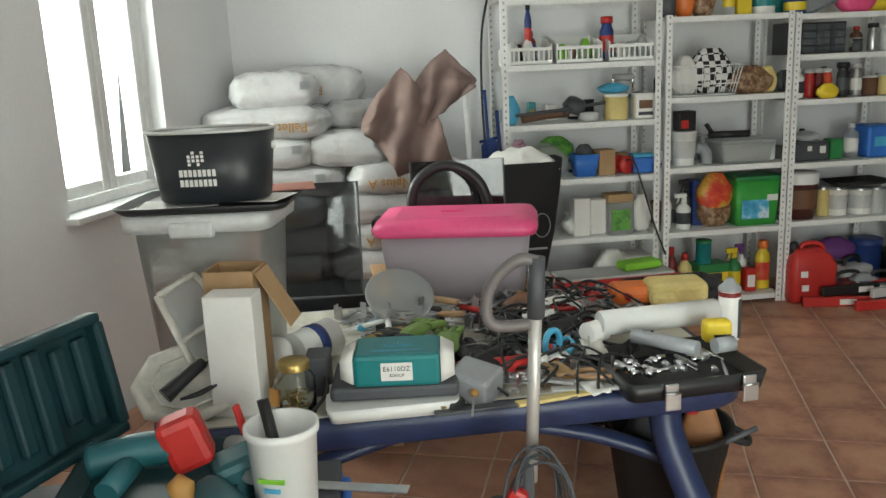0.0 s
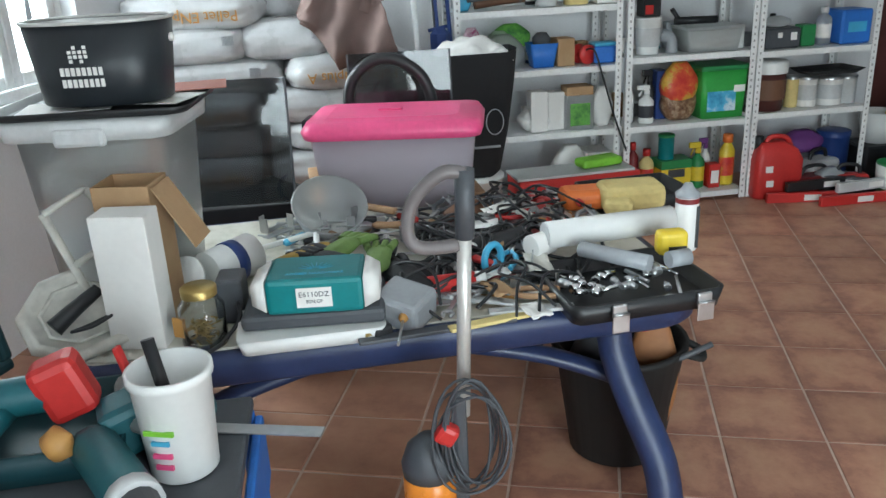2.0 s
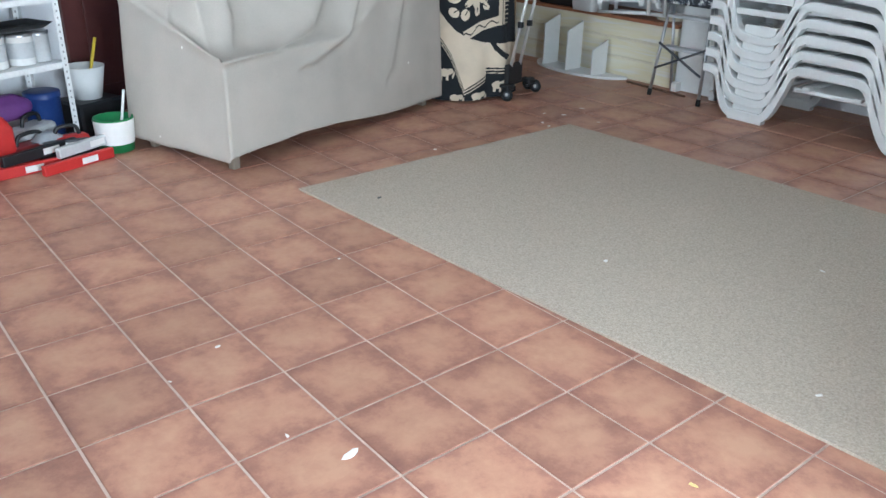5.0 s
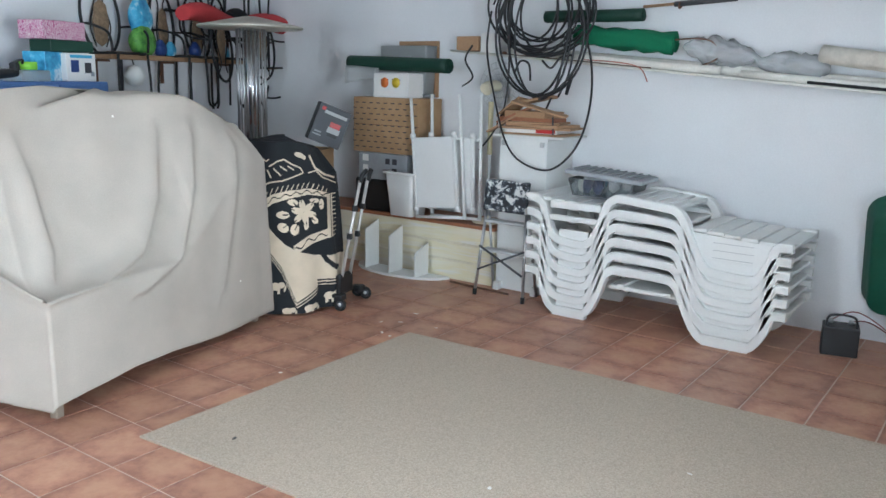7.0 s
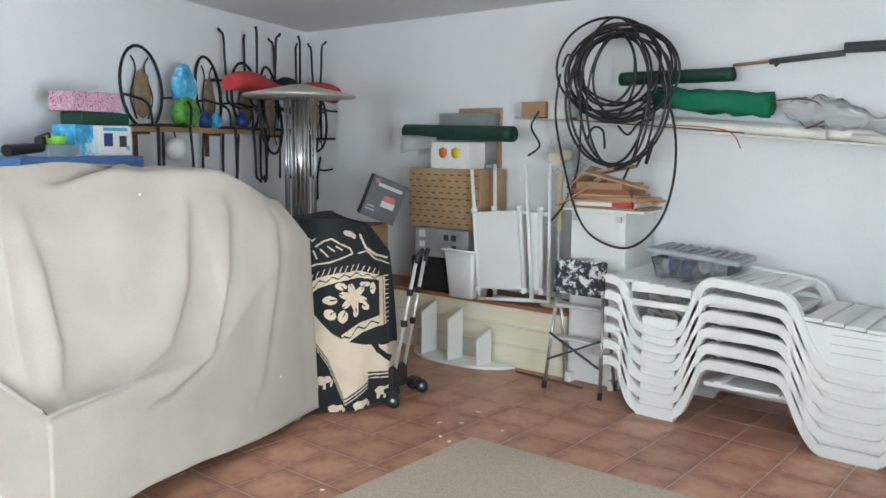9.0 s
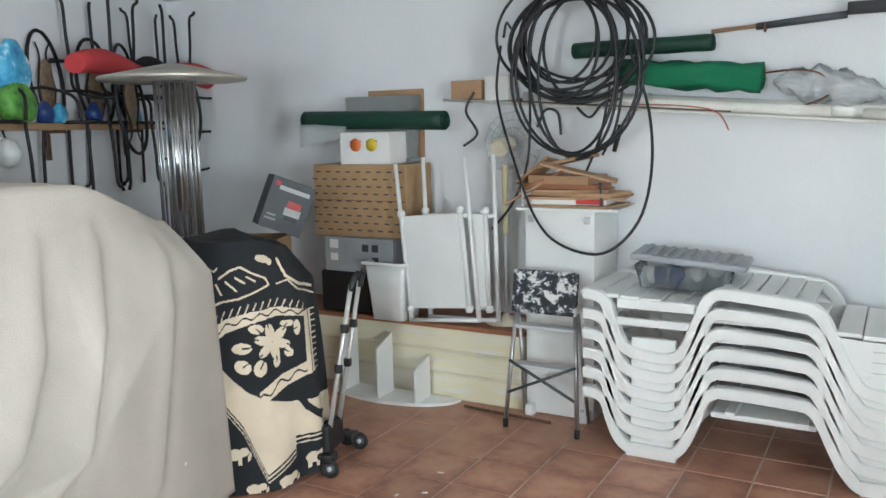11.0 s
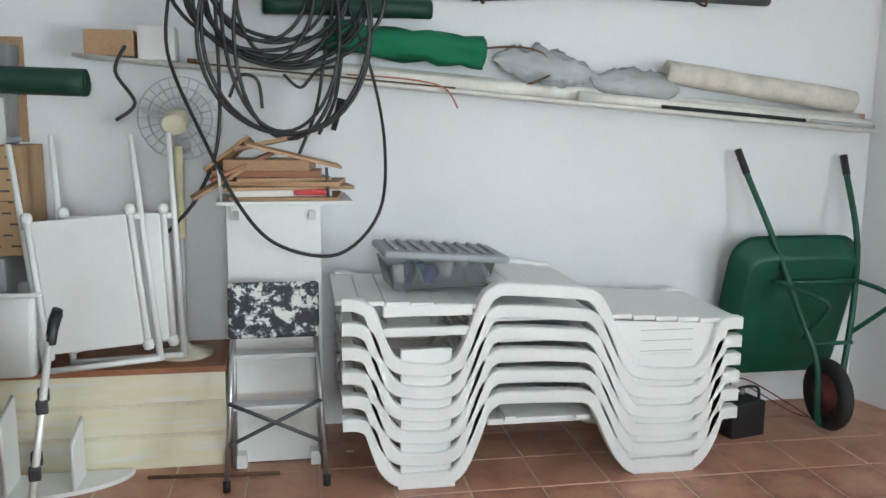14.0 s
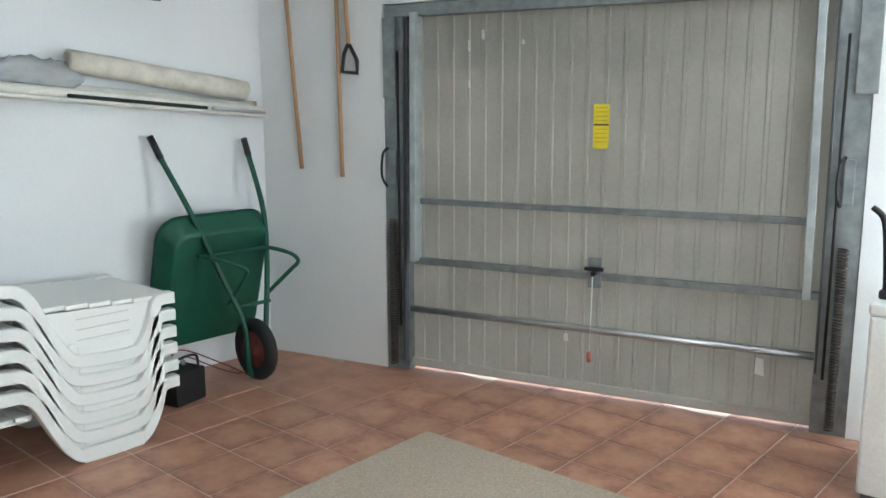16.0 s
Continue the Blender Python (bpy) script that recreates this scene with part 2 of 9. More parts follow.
M["floral"] = ramp_mat("floral", [(0.4, (0.35, 0.03, 0.16)), (0.48, (0.65, 0.55, 0.58)), (0.55, (0.42, 0.08, 0.22)), (0.65, (0.7, 0.62, 0.62))], 40, 0.6, bump=0)
M["ocean_print"] = ramp_mat("ocean_print", [(0.35, (0.02, 0.18, 0.42)), (0.5, (0.10, 0.45, 0.68)), (0.6, (0.7, 0.8, 0.85)), (0.7, (0.05, 0.3, 0.5))], 6, 0.5, bump=0)
M["meadow_print"] = ramp_mat("meadow_print", [(0.35, (0.03, 0.14, 0.03)), (0.55, (0.14, 0.38, 0.06)), (0.7, (0.05, 0.2, 0.05))], 14, 0.5, bump=0)
M["snack_print"] = ramp_mat("snack_print", [(0.35, (0.55, 0.03, 0.03)), (0.5, (0.68, 0.10, 0.04)), (0.6, (0.62, 0.42, 0.06)), (0.75, (0.45, 0.02, 0.02))], 9, 0.4, bump=0)
M["bark_print"] = ramp_mat("bark_print", [(0.35, (0.10, 0.045, 0.02)), (0.5, (0.24, 0.13, 0.07)), (0.62, (0.42, 0.30, 0.20)), (0.75, (0.07, 0.03, 0.02))], 32, 0.5, bump=0.2)
M["tile"] = tile_mat()
M["glass"] = clear_mat("glass", (0.95, 0.97, 0.97), 0.02, 1.0, 1.45)
M["jar_glass"] = clear_mat("jar_glass", (0.93, 0.96, 0.95), 0.05, 1.0, 1.3)
M["clear_plastic"] = clear_mat("clear_plastic", (0.86, 0.88, 0.88), 0.28, 0.8, 1.2)
M["frosted"] = clear_mat("frosted", (0.82, 0.84, 0.84), 0.35, 0.78, 1.15)
M["frosted_pink"] = clear_mat("frosted_pink", (0.60, 0.54, 0.60), 0.45, 0.45, 1.2)
M["smoked"] = clear_mat("smoked", (0.55, 0.60, 0.66), 0.15, 0.85, 1.25)
M["dark_glass"] = clear_mat("smoked_glass", (0.15, 0.16, 0.17), 0.04, 0.92, 1.5)
# the drill case's teal, with the shadow it stands in put into the colour
plain("teal_shaded", (0.007, 0.042, 0.052), 0.5, spot=0.2)
plain("bucket_rim", (0.72, 0.72, 0.70), 0.35, 0.4)
plain("aged_white", (0.60, 0.585, 0.53), 0.55, spot=0.25, scale=14)
plain("clear_film", (0.78, 0.78, 0.76), 0.4)
plain("tube_metal", (0.60, 0.59, 0.56), 0.32, 0.35)

# ---- shapes ----


def boxm(bm, c, s, m=None, bevel=0.0, seg=2):
    """A box of size s at c, with its edges rounded."""
    made = bmesh.ops.create_cube(bm, size=1.0, matrix=(m or Matrix()) @ Matrix.Translation(c) @ Matrix.Diagonal((*s, 1)))
    if bevel:
        edges = {e for v in made["verts"] for e in v.link_edges}
        bmesh.ops.bevel(bm, geom=list(edges), offset=bevel, segments=seg, profile=0.5, affect="EDGES", clamp_overlap=True)
    return bm


def lathe(bm, profile, seg=20, at=(0, 0, 0), m=None, cap=True):
    """A turned shape from (radius, height) pairs."""
    m = (m or Matrix()) @ Matrix.Translation(at)
    rings = []
    for r, z in profile:
        rings.append([bm.verts.new(m @ Vector((r * math.cos(2 * math.pi * k / seg), r * math.sin(2 * math.pi * k / seg), z))) for k in range(seg)])
    for a, b in zip(rings, rings[1:]):
        for k in range(seg):
            bm.faces.new((a[k], a[(k + 1) % seg], b[(k + 1) % seg], b[k])).smooth = True
    if cap:
        if profile[0][0] > 0.0005:
            bm.faces.new(rings[0][::-1])
        if profile[-1][0] > 0.0005:
            bm.faces.new(rings[-1])
    return bm


def tube(bm, pts, r, seg=8, closed=False, r_end=None, flat=1.0):
    """A round bar swept along points."""
    pts = [Vector(p) for p in pts]
    n = len(pts)
    rings, side = [], None
    for i, p in enumerate(pts):
        a = pts[(i - 1) % n] if (i or closed) else p
        b = pts[(i + 1) % n] if (i < n - 1 or closed) else p
        d = (b - a).normalized()
        if side is None:
            side = d.cross(Vector((0, 0, 1)))
            if side.length < 0.05:
                side = d.cross(Vector((1, 0, 0)))
        side = (side - d * side.dot(d)).normalized()
        up = d.cross(side)
        rr = r if r_end is None else r + (r_end - r) * i / max(1, n - 1)
        rings.append([bm.verts.new(p + side * rr * math.cos(2 * math.pi * k / seg) + up * rr * flat * math.sin(2 * math.pi * k / seg)) for k in range(seg)])
    pairs = list(zip(rings, rings[1:])) + ([(rings[-1], rings[0])] if closed else [])
    for a, b in pairs:
        for k in range(seg):
            bm.faces.new((a[k], b[k], b[(k + 1) % seg], a[(k + 1) % seg])).smooth = True
    if not closed:
        bm.faces.new(rings[0])
        bm.faces.new(rings[-1][::-1])
    return bm


def slab(bm, outline, z0, z1, m=None):
    """A flat outline (x, y) with thickness from z0 to z1."""
    m = m or Matrix()
    lo = [bm.verts.new(m @ Vector((x, y, z0))) for x, y in outline]
    hi = [bm.verts.new(m @ Vector((x, y, z1))) for x, y in outline]
    bm.faces.new(lo[::-1])
    bm.faces.new(hi)
    for k in range(len(lo)):
        j = (k + 1) % len(lo)
        bm.faces.new((lo[k], lo[j], hi[j], hi[k]))
    return bm


def sheet(bm, fn, nu, nv, thick=0.004, wrap=False):
    """A draped sheet: fn(u, v) gives the place, u and v from 0 to 1; it has two sides and an edge."""
    g = [[bm.verts.new(fn(i / nu, j / nv)) for j in range(nv + 1)] for i in range(nu if wrap else nu + 1)]
    faces = []
    for i in range(nu):
        for j in range(nv):
            k = (i + 1) % nu if wrap else i + 1
            f = bm.faces.new((g[i][j], g[k][j], g[k][j + 1], g[i][j + 1]))
            f.smooth = True
            faces.append(f)
    if thick:
        bmesh.ops.recalc_face_normals(bm, faces=faces)
        bmesh.ops.solidify(bm, geom=faces, thickness=thick)
    return bm


def rrect(w, d, r, seg=4):
    """The outline of a rectangle with round corners."""
    out = []
    for cx, cy, a0 in ((w / 2 - r, d / 2 - r, 0), (-w / 2 + r, d / 2 - r, 90), (-w / 2 + r, -d / 2 + r, 180), (w / 2 - r, -d / 2 + r, 270)):
        for k in range(seg + 1):
            a = radians(a0 + 90 * k / seg)
            out.append((cx + r * math.cos(a), cy + r * math.sin(a)))
    return out


def loft(bm, rings, cap=(True, True), m=None):
    """Skins outlines of equal length, given as lists of (x, y, z)."""
    m = m or Matrix()
    rr = [[bm.verts.new(m @ Vector(p)) for p in ring] for ring in rings]
    n = len(rr[0])
    for a, b in zip(rr, rr[1:]):
        for k in range(n):
            bm.faces.new((a[k], a[(k + 1) % n], b[(k + 1) % n], b[k])).smooth = True
    if cap[0]:
        bm.faces.new(rr[0][::-1])
    if cap[1]:
        bm.faces.new(rr[-1])
    return bm


def tapered(bm, w0, d0, w1, d1, h, r=0.02, z=0.0, wall=0.0, seg=4, rx=0.0):
    """A box or tub that widens from (w0, d0) to (w1, d1); with a wall it is hollow and open above."""
    def ring(w, d, zz, rad):
        return [(x, y, zz) for x, y in rrect(w, d, rad, seg)]
    rings = [ring(w0, d0, z, r), ring(w1, d1, z + h, r)]
    if wall:
        rings += [ring(w1 - 2 * wall, d1 - 2 * wall, z + h, max(0.004, r - wall)), ring(w0 - 2 * wall, d0 - 2 * wall, z + wall, max(0.004, r - wall))]
    return loft(bm, rings)


def smooth_path(pts, n=6):
    """A smooth curve through points."""
    pts = [Vector(p) for p in pts]
    out = []
    for i in range(len(pts) - 1):
        p0, p1, p2, p3 = pts[max(0, i - 1)], pts[i], pts[i + 1], pts[min(len(pts) - 1, i + 2)]
        for k in range(n):
            t = k / n
            out.append(0.5 * (2 * p1 + (p2 - p0) * t + (2 * p0 - 5 * p1 + 4 * p2 - p3) * t * t + (3 * p1 - p0 - 3 * p2 + p3) * t ** 3))
    out.append(pts[-1])
    return out


def arc(c, r, a0, a1, n, plane="xz"):
    """Points on an arc about c, angles in degrees."""
    out = []
    for k in range(n + 1):
        a = radians(a0 + (a1 - a0) * k / n)
        p, q = r * math.cos(a), r * math.sin(a)
        out.append({"xz": (c[0] + p, c[1], c[2] + q), "xy": (c[0] + p, c[1] + q, c[2]), "yz": (c[0], c[1] + p, c[2] + q)}[plane])
    return out


def part(name, bm, material, parent=None, label="", recalc=True):
    if recalc:
        bmesh.ops.recalc_face_normals(bm, faces=bm.faces)
    me = bpy.data.meshes.new(name)
    bm.to_mesh(me)
    bm.free()
    me.materials.append(M[material] if isinstance(material, str) else material)
    ob = new(name, me)
    if parent is not None:
        ob.parent = parent
    return tagged(ob, label)


def thing(name, label, category, m=None, group="", kind=""):
    """An Empty at the base of a thing."""
    ob = new(name)
    ob.empty_display_size = 0.1
    if m is not None:
        ob.matrix_world = m
    return tagged(ob, label, category, group, kind)


def B():
    return bmesh.new()


def writing(name, text, size, material, m, parent, extrude=0.0006, align="CENTER", sx=1.0):
    """Letters in the built-in font, as a mesh."""
    cu = bpy.data.curves.new(name, "FONT")
    cu.body, cu.size, cu.extrude, cu.align_x, cu.align_y, cu.resolution_u = text, size, extrude, align, "CENTER", 2
    tmp = bpy.data.objects.new(name + "_curve", cu)
    me = bpy.data.meshes.new_from_object(tmp)
    bpy.data.objects.remove(tmp)
    me.materials.append(M[material])
    ob = new(name, me)
    if parent is not None:
        ob.parent = parent
    ob.matrix_local = m @ Matrix.Diagonal((sx, 1, 1, 1))
    return ob


STAND = pose(0, 0, 0, 90, 0, 0)  # lays text upright, facing -y

# ---- the room ----
AN = math.atan(0.35)    # the far wall and all that stands along it
AS = math.atan(0.263)   # the garage-door wall
NE, NW = Vector((6.42, 7.57, 0)), Vector((-2.33, 4.5075, 0))
SE, SW = Vector((6.42, 0.555, 0)), Vector((-2.33, -1.746, 0))
H = 2.83


def wall(name, a, b, holes, label, thick=0.24):
    """A wall from a to b (inner face), solid to the right of the way from a to b; holes as (s0, s1, z0, z1) along it."""
    d = (b - a)
    length = d.length
    m = Matrix.Translation(a) @ Matrix.Rotation(math.atan2(d.y, d.x), 4, "Z")
    bm = B()
    cuts = sorted(holes)
    s = -thick
    for s0, s1, z0, z1 in cuts:
        boxm(bm, ((s + s0) / 2, -thick / 2, H / 2), (s0 - s, thick, H), m)
        if z0 > 0:
            boxm(bm, ((s0 + s1) / 2, -thick / 2, z0 / 2), (s1 - s0, thick, z0), m)
        if z1 < H:
            boxm(bm, ((s0 + s1) / 2, -thick / 2, (z1 + H) / 2), (s1 - s0, thick, H - z1), m)
        s = s1
    boxm(bm, ((s + length + thick) / 2, -thick / 2, H / 2), (length + thick - s, thick, H), m)
    ob = part(name, bm, "wall_paint")
    tagged(ob, label, "wall", kind="structure")
    return m


# the middle hole is the assumed doorway, out of view
WS = wall("wall_south", SW, SE, [(1.45, 2.45, 1.1, 2.1), (3.13, 4.68, 0.0, 2.2), (5.43, 8.11, 0.0, 2.28)], "white plastered garage wall around the tilting door")
wall("wall_east", SE, NE, [], "white plastered garage wall with a long shelf")
wall("wall_north", NE, NW, [], "white plastered wall behind the shelving")
WW = wall("wall_west", NW, SW, [(0.84, 1.70, 1.0, 2.35)], "white plastered wall with a barred window")
bm = B()
slab(bm, [(-2.7, -2.2), (6.8, 0.3), (6.8, 8.0), (-2.7, 4.7)], H, H + 0.16)
tagged(part("ceiling", bm, "ceiling_paint"), "white painted plaster ceiling", "ceiling", kind="structure")
bm = B()
slab(bm, [(-2.57, -2.0), (6.66, 0.42), (6.66, 7.85), (-2.57, 4.65)], -0.12, -0.004)
floor = tagged(part("floor", bm, "grout"), "terracotta tile floor with pale grout", "floor", kind="structure")
bm = B()
slab(bm, [(-400, -400), (400, -400), (400, 400), (-400, 400)], -0.6, -0.125)
plain("earth", (0.42, 0.38, 0.32), 0.9, spot=0.2, scale=2)
tagged(part("ground", bm, "earth"), "pale dusty ground outside the garage", "ground", kind="structure")

# straw mat on the tiles
bm = B()
n = 40
slab(bm, [(2.41, 3.925), (2.50, 2.4), (2.585, 0.93), (4.575, 0.965), (4.56, 2.4), (4.50, 3.94)], 0.002, 0.012)
mat_rug = part("floor_mat", bm, "matting")
tagged(mat_rug, "worn beige woven floor mat lying on the tiles", "rug")

# ---- frames of reference ----
NM = pose(1.02, 5.125, 0, 0, 0, math.degrees(AN))   # x along the far wall, y towards it (wall at 0.52)
WALLV = 0.52
TM = pose(0.385, 2.11, 0, 0, 0, 20.5)               # work table: x along its front edge, y to the back
TZ = 0.66


# ---- windows and doors ----
def window_unit(name, m, s0, s1, z0, z1, label, sashes=2):
    """A white window: a frame, sashes with panes, and a sill; m has x along the wall and -y outwards."""
    t = thing(name, label, "window", m, kind="structure")
    w, h = s1 - s0, z1 - z0
    bm = B()
    for x in (s0 + 0.025, s1 - 0.025):
        boxm(bm, (x, -0.12, (z0 + z1) / 2), (0.05, 0.09, h), bevel=0.006)
    for z in (z0 + 0.025, z1 - 0.025):
        boxm(bm, ((s0 + s1) / 2, -0.12, z), (w - 0.1, 0.088, 0.05), bevel=0.006)
    part("window_frame", bm, "white_metal", t)
    step = (w - 0.1) / sashes
    for k in range(sashes):
        a = s0 + 0.05 + step * k
        bm = B()
        for x in (a + 0.03, a + step - 0.03):
            boxm(bm, (x, -0.10, (z0 + z1) / 2), (0.056, 0.05, h - 0.11), bevel=0.008)
        for z in (z0 + 0.085, z1 - 0.085):
            boxm(bm, (a + step / 2, -0.10, z), (step - 0.12, 0.048, 0.06), bevel=0.008)
        sash = part("sash", bm, "white_metal", t)
        bm = B()
        boxm(bm, (a + step / 2, -0.10, (z0 + z1) / 2), (step - 0.115, 0.005, h - 0.225))
        pane = part("pane", bm, "glass", sash)
        pane.visible_shadow = False
    bm = B()
    boxm(bm, ((s0 + s1) / 2, -0.02, z0 - 0.016), (w + 0.06, 0.16, 0.03), bevel=0.006)
    part("window_sill", bm, "white_metal", t)
    return t


window_unit("window_1", WW, 0.84, 1.70, 1.0, 2.35, "white metal window with two sashes, bright daylight behind")
window_unit("window_2", WS, 1.45, 2.45, 1.1, 2.1, "white metal window with two sashes")


def baluster(bm, x, z0, z1, m):
    lathe(bm, [(0.013, z0), (0.013, z0 + 0.35), (0.030, z0 + 0.37), (0.018, z0 + 0.40), (0.028, z0 + 0.45), (0.013, z0 + 0.50), (0.013, z0 + 0.72), (0.028, z0 + 0.75), (0.020, z0 + 0.79), (0.036, z0 + 0.84), (0.013, z0 + 0.90), (0.013, z1)], 10, (x, -0.36, 0), m)


grille = thing("window_grille", "white iron window grille with turned bars outside the window", "window grille", WW)
for k in range(6):
    bm = B()
    baluster(bm, 0.80 + 0.165 * k, 0.95, 2.42, Matrix())
    part("bar", bm, "white_metal", grille)
for z in (0.96, 1.62, 2.40):
    bm = B()
    boxm(bm, (1.21, -0.36, z), (0.96, 0.02, 0.03), bevel=0.003)
    for x in (0.77, 1.70):
        boxm(bm, (x, -0.30, z), (0.02, 0.13, 0.02))
    part("crossbar", bm, "white_metal", grille)

# what stands outside the window
bm = B()
boxm(bm, (-6.2, 3.0, 0.35), (0.2, 14, 1.9), bevel=0.01)
plain("white_render", (0.78, 0.76, 0.72), 0.85)
tagged(part("garden_wall", bm, "white_render"), "white rendered garden wall outside the window", "wall", kind="structure")
rng = random.Random(5)
bm = B()
for k in range(320):
    a, r = rng.uniform(0, 6.28), rng.uniform(0, 0.45)
    c = Vector((-4.6 + r * math.cos(a), 3.35 + 1.6 * r * math.sin(a), 0.0 + rng.uniform(0.1, 1.0) * (1 - r * 0.7)))
    q = Matrix.Translation(c) @ Euler([rng.uniform(0, 6) for _ in range(3)]).to_matrix().to_4x4()
    slab(bm, [(-0.04, 0), (0, -0.016), (0.04, 0), (0, 0.016)], 0, 0.001, q)
shrub = thing("shrub", "green leafy shrub growing outside the window", "plant", pose(0, 0, 0), kind="stuff")
plain("leaf", (0.07, 0.12, 0.04), 0.6)
part("crown", bm, "leaf", shrub, recalc=False)
bm = B()
for k in range(5):
    tube(bm, [(-4.6, 3.35, -0.13), (-4.6 + 0.1 * math.cos(k * 1.3), 3.35 + 0.15 * math.sin(k * 1.3), 0.5)], 0.012, 6)
part("stem", bm, "brown", shrub)

# brown door in the far wall
bm = B()
boxm(bm, (1.55, WALLV - 0.015, 1.02), (0.86, 0.03, 2.04), bevel=0.004)
door = tagged(part("door_2", bm, plain("door_brown", (0.10, 0.03, 0.025), 0.5, spot=0.2)), "dark reddish brown door in the far wall", "door", kind="structure")
door.matrix_world = NM
for z, h in ((0.55, 0.7), (1.5, 0.8)):
    bm = B()
    boxm(bm, (1.55, WALLV - 0.036, z), (0.56, 0.012, h), bevel=0.005)
    part("panel", bm, "door_brown", door)

# ---- garage door: x along the wall, y into the room ----
gd = thing("garage_door", "closed beige ribbed steel garage door with galvanised arms and springs", "garage door", WS)
S0, S1 = 5.60, 7.95
bm = B()
pts, x = [], S0
while x < S1:
    pts += [(x, 0.0), (x + 0.074, 0.0), (x + 0.080, 0.010), (x + 0.098, 0.010), (x + 0.104, 0.0)]
    x += 0.1045
pts = [(min(a, S1), b) for a, b in pts]
lo = [bm.verts.new((a, -0.075 + b, 0.030)) for a, b in pts]
hi = [bm.verts.new((a, -0.075 + b, 2.20)) for a, b in pts]
faces = [bm.faces.new((lo[k], lo[k + 1], hi[k + 1], hi[k])) for k in range(len(lo) - 1) if pts[k + 1][0] - pts[k][0] > 1e-5]
bmesh.ops.solidify(bm, geom=faces, thickness=0.003)
part("ribbed_sheet", bm, "door_sheet", gd, recalc=False)


def bar(name, a, b, w, d, material="zinc", parent=gd, label="", bevel=0.003):
    """A square bar from a to b."""
    a, b = Vector(a), Vector(b)
    v = b - a
    q = v.to_track_quat("Z", "Y").to_matrix().to_4x4()
    bm = B()
    boxm(bm, (0, 0, v.length / 2), (w, d, v.length), Matrix.Translation(a) @ q, bevel)
    return part(name, bm, material, parent, label)


bar("top_rail", (5.50, -0.04, 2.235), (8.06, -0.04, 2.235), 0.09, 0.07)
bar("crossbar", (S0 + 0.06, -0.045, 1.092), (S1 - 0.06, -0.045, 1.092), 0.035, 0.035)
bar("crossbar", (S0 - 0.02, -0.04, 0.716), (S1 - 0.02, -0.04, 0.716), 0.04, 0.04)
bm = B()
tube(bm, [(S0 - 0.03, -0.035, 0.40), (S1 - 0.0, -0.035, 0.40)], 0.021, 10)
part("tube_bar", bm, "steel", gd, "chipped galvanised tube")
bar("crossbar", (S0, -0.055, 0.048), (S1, -0.055, 0.048), 0.03, 0.05, "door_sheet")
plain("zinc_pale", (0.46, 0.50, 0.51), 0.5, 0.45, spot=0.2, scale=11)
bar("arm", (7.90, -0.01, 0.72), (7.885, -0.01, 2.22), 0.095, 0.04, "zinc_pale")
bar("arm", (5.655, -0.01, 0.70), (5.675, -0.01, 2.22), 0.080, 0.04, "zinc_pale")
# dark strips that put the shade of the gaps beside the jambs into colour
bar("gap_shade", (7.978, -0.004, 0.06), (7.962, -0.004, 2.20), 0.026, 0.012, "dark_grey", gd, "dark strip put in for the shaded gap between door and jamb")
bar("gap_shade", (5.590, -0.004, 0.32), (5.600, -0.004, 2.20), 0.016, 0.012, "dark_grey", gd, "dark strip put in for the shaded gap between door and jamb")
for x, lab in ((8.035, "galvanised jamb with peeling paint"), (5.515, "galvanised jamb with peeling paint")):
    bar("jamb", (x, -0.08, 0.0), (x, -0.08, 2.275), 0.17, 0.14, "zinc", gd, lab)
bar("guard_plate", (8.06, 0.012, 1.72), (8.06, 0.012, 2.20), 0.085, 0.012)
bar("guard_plate", (5.46, 0.012, 1.72), (5.46, 0.012, 2.26), 0.10, 0.012)
for x in (8.045, 5.505):
    bm = B()
    pts = [(x + 0.022 * math.cos(k * 1.05), 0.02 + 0.022 * math.sin(k * 1.05), 0.04 + k * 0.0026) for k in range(360)]
    tube(bm, pts, 0.0055, 5)
    part("spring", bm, plain("dull_spring", (0.085, 0.07, 0.06), 0.75, 0.4, spot=0.35, scale=20), gd, "dull rusty coil spring")
    bm = B()
    tube(bm, [(x - (0.05 if x > 7 else -0.05), 0.02, 0.30), (x - (0.045 if x > 7 else -0.045), 0.02, 2.0)], 0.008, 6)
    part("cable", bm, "rubber", gd)
    bm = B()
    tube(bm, smooth_path([(x + 0.03, 0.03, 1.18), (x + 0.05, 0.06, 1.25), (x + 0.045, 0.055, 1.38), (x + 0.02, 0.03, 1.42)]), 0.008, 6)
    part("handle", bm, "rubber", gd)
    bm = B()
    boxm(bm, (x, 0.012, 1.30), (0.05, 0.02, 0.22), bevel=0.004)
    part("bracket", bm, "zinc", gd)
bm = B()
boxm(bm, (6.755, -0.02, 0.74), (0.075, 0.03, 0.17), bevel=0.004)
lock = part("lock", bm, "zinc", gd)
bm = B()
boxm(bm, (6.755, 0.005, 0.765), (0.11, 0.02, 0.022), bevel=0.004)
tube(bm, [(6.755, 0.005, 0.74), (6.755, 0.03, 0.74)], 0.014, 10)
part("latch", bm, "black_plastic", lock)
bm = B()
tube(bm, [(6.757, 0.02, 0.73), (6.765, 0.022, 0.28)], 0.0022, 5)
part("cord", bm, "paper", lock)
bm = B()
lathe(bm, [(0.004, 0.29), (0.013, 0.28), (0.016, 0.25), (0.012, 0.225)], 10, (6.765, 0.022, 0))
part("knob", bm, plain("faded_red", (0.42, 0.14, 0.10), 0.5), lock, "faded red pull knob")
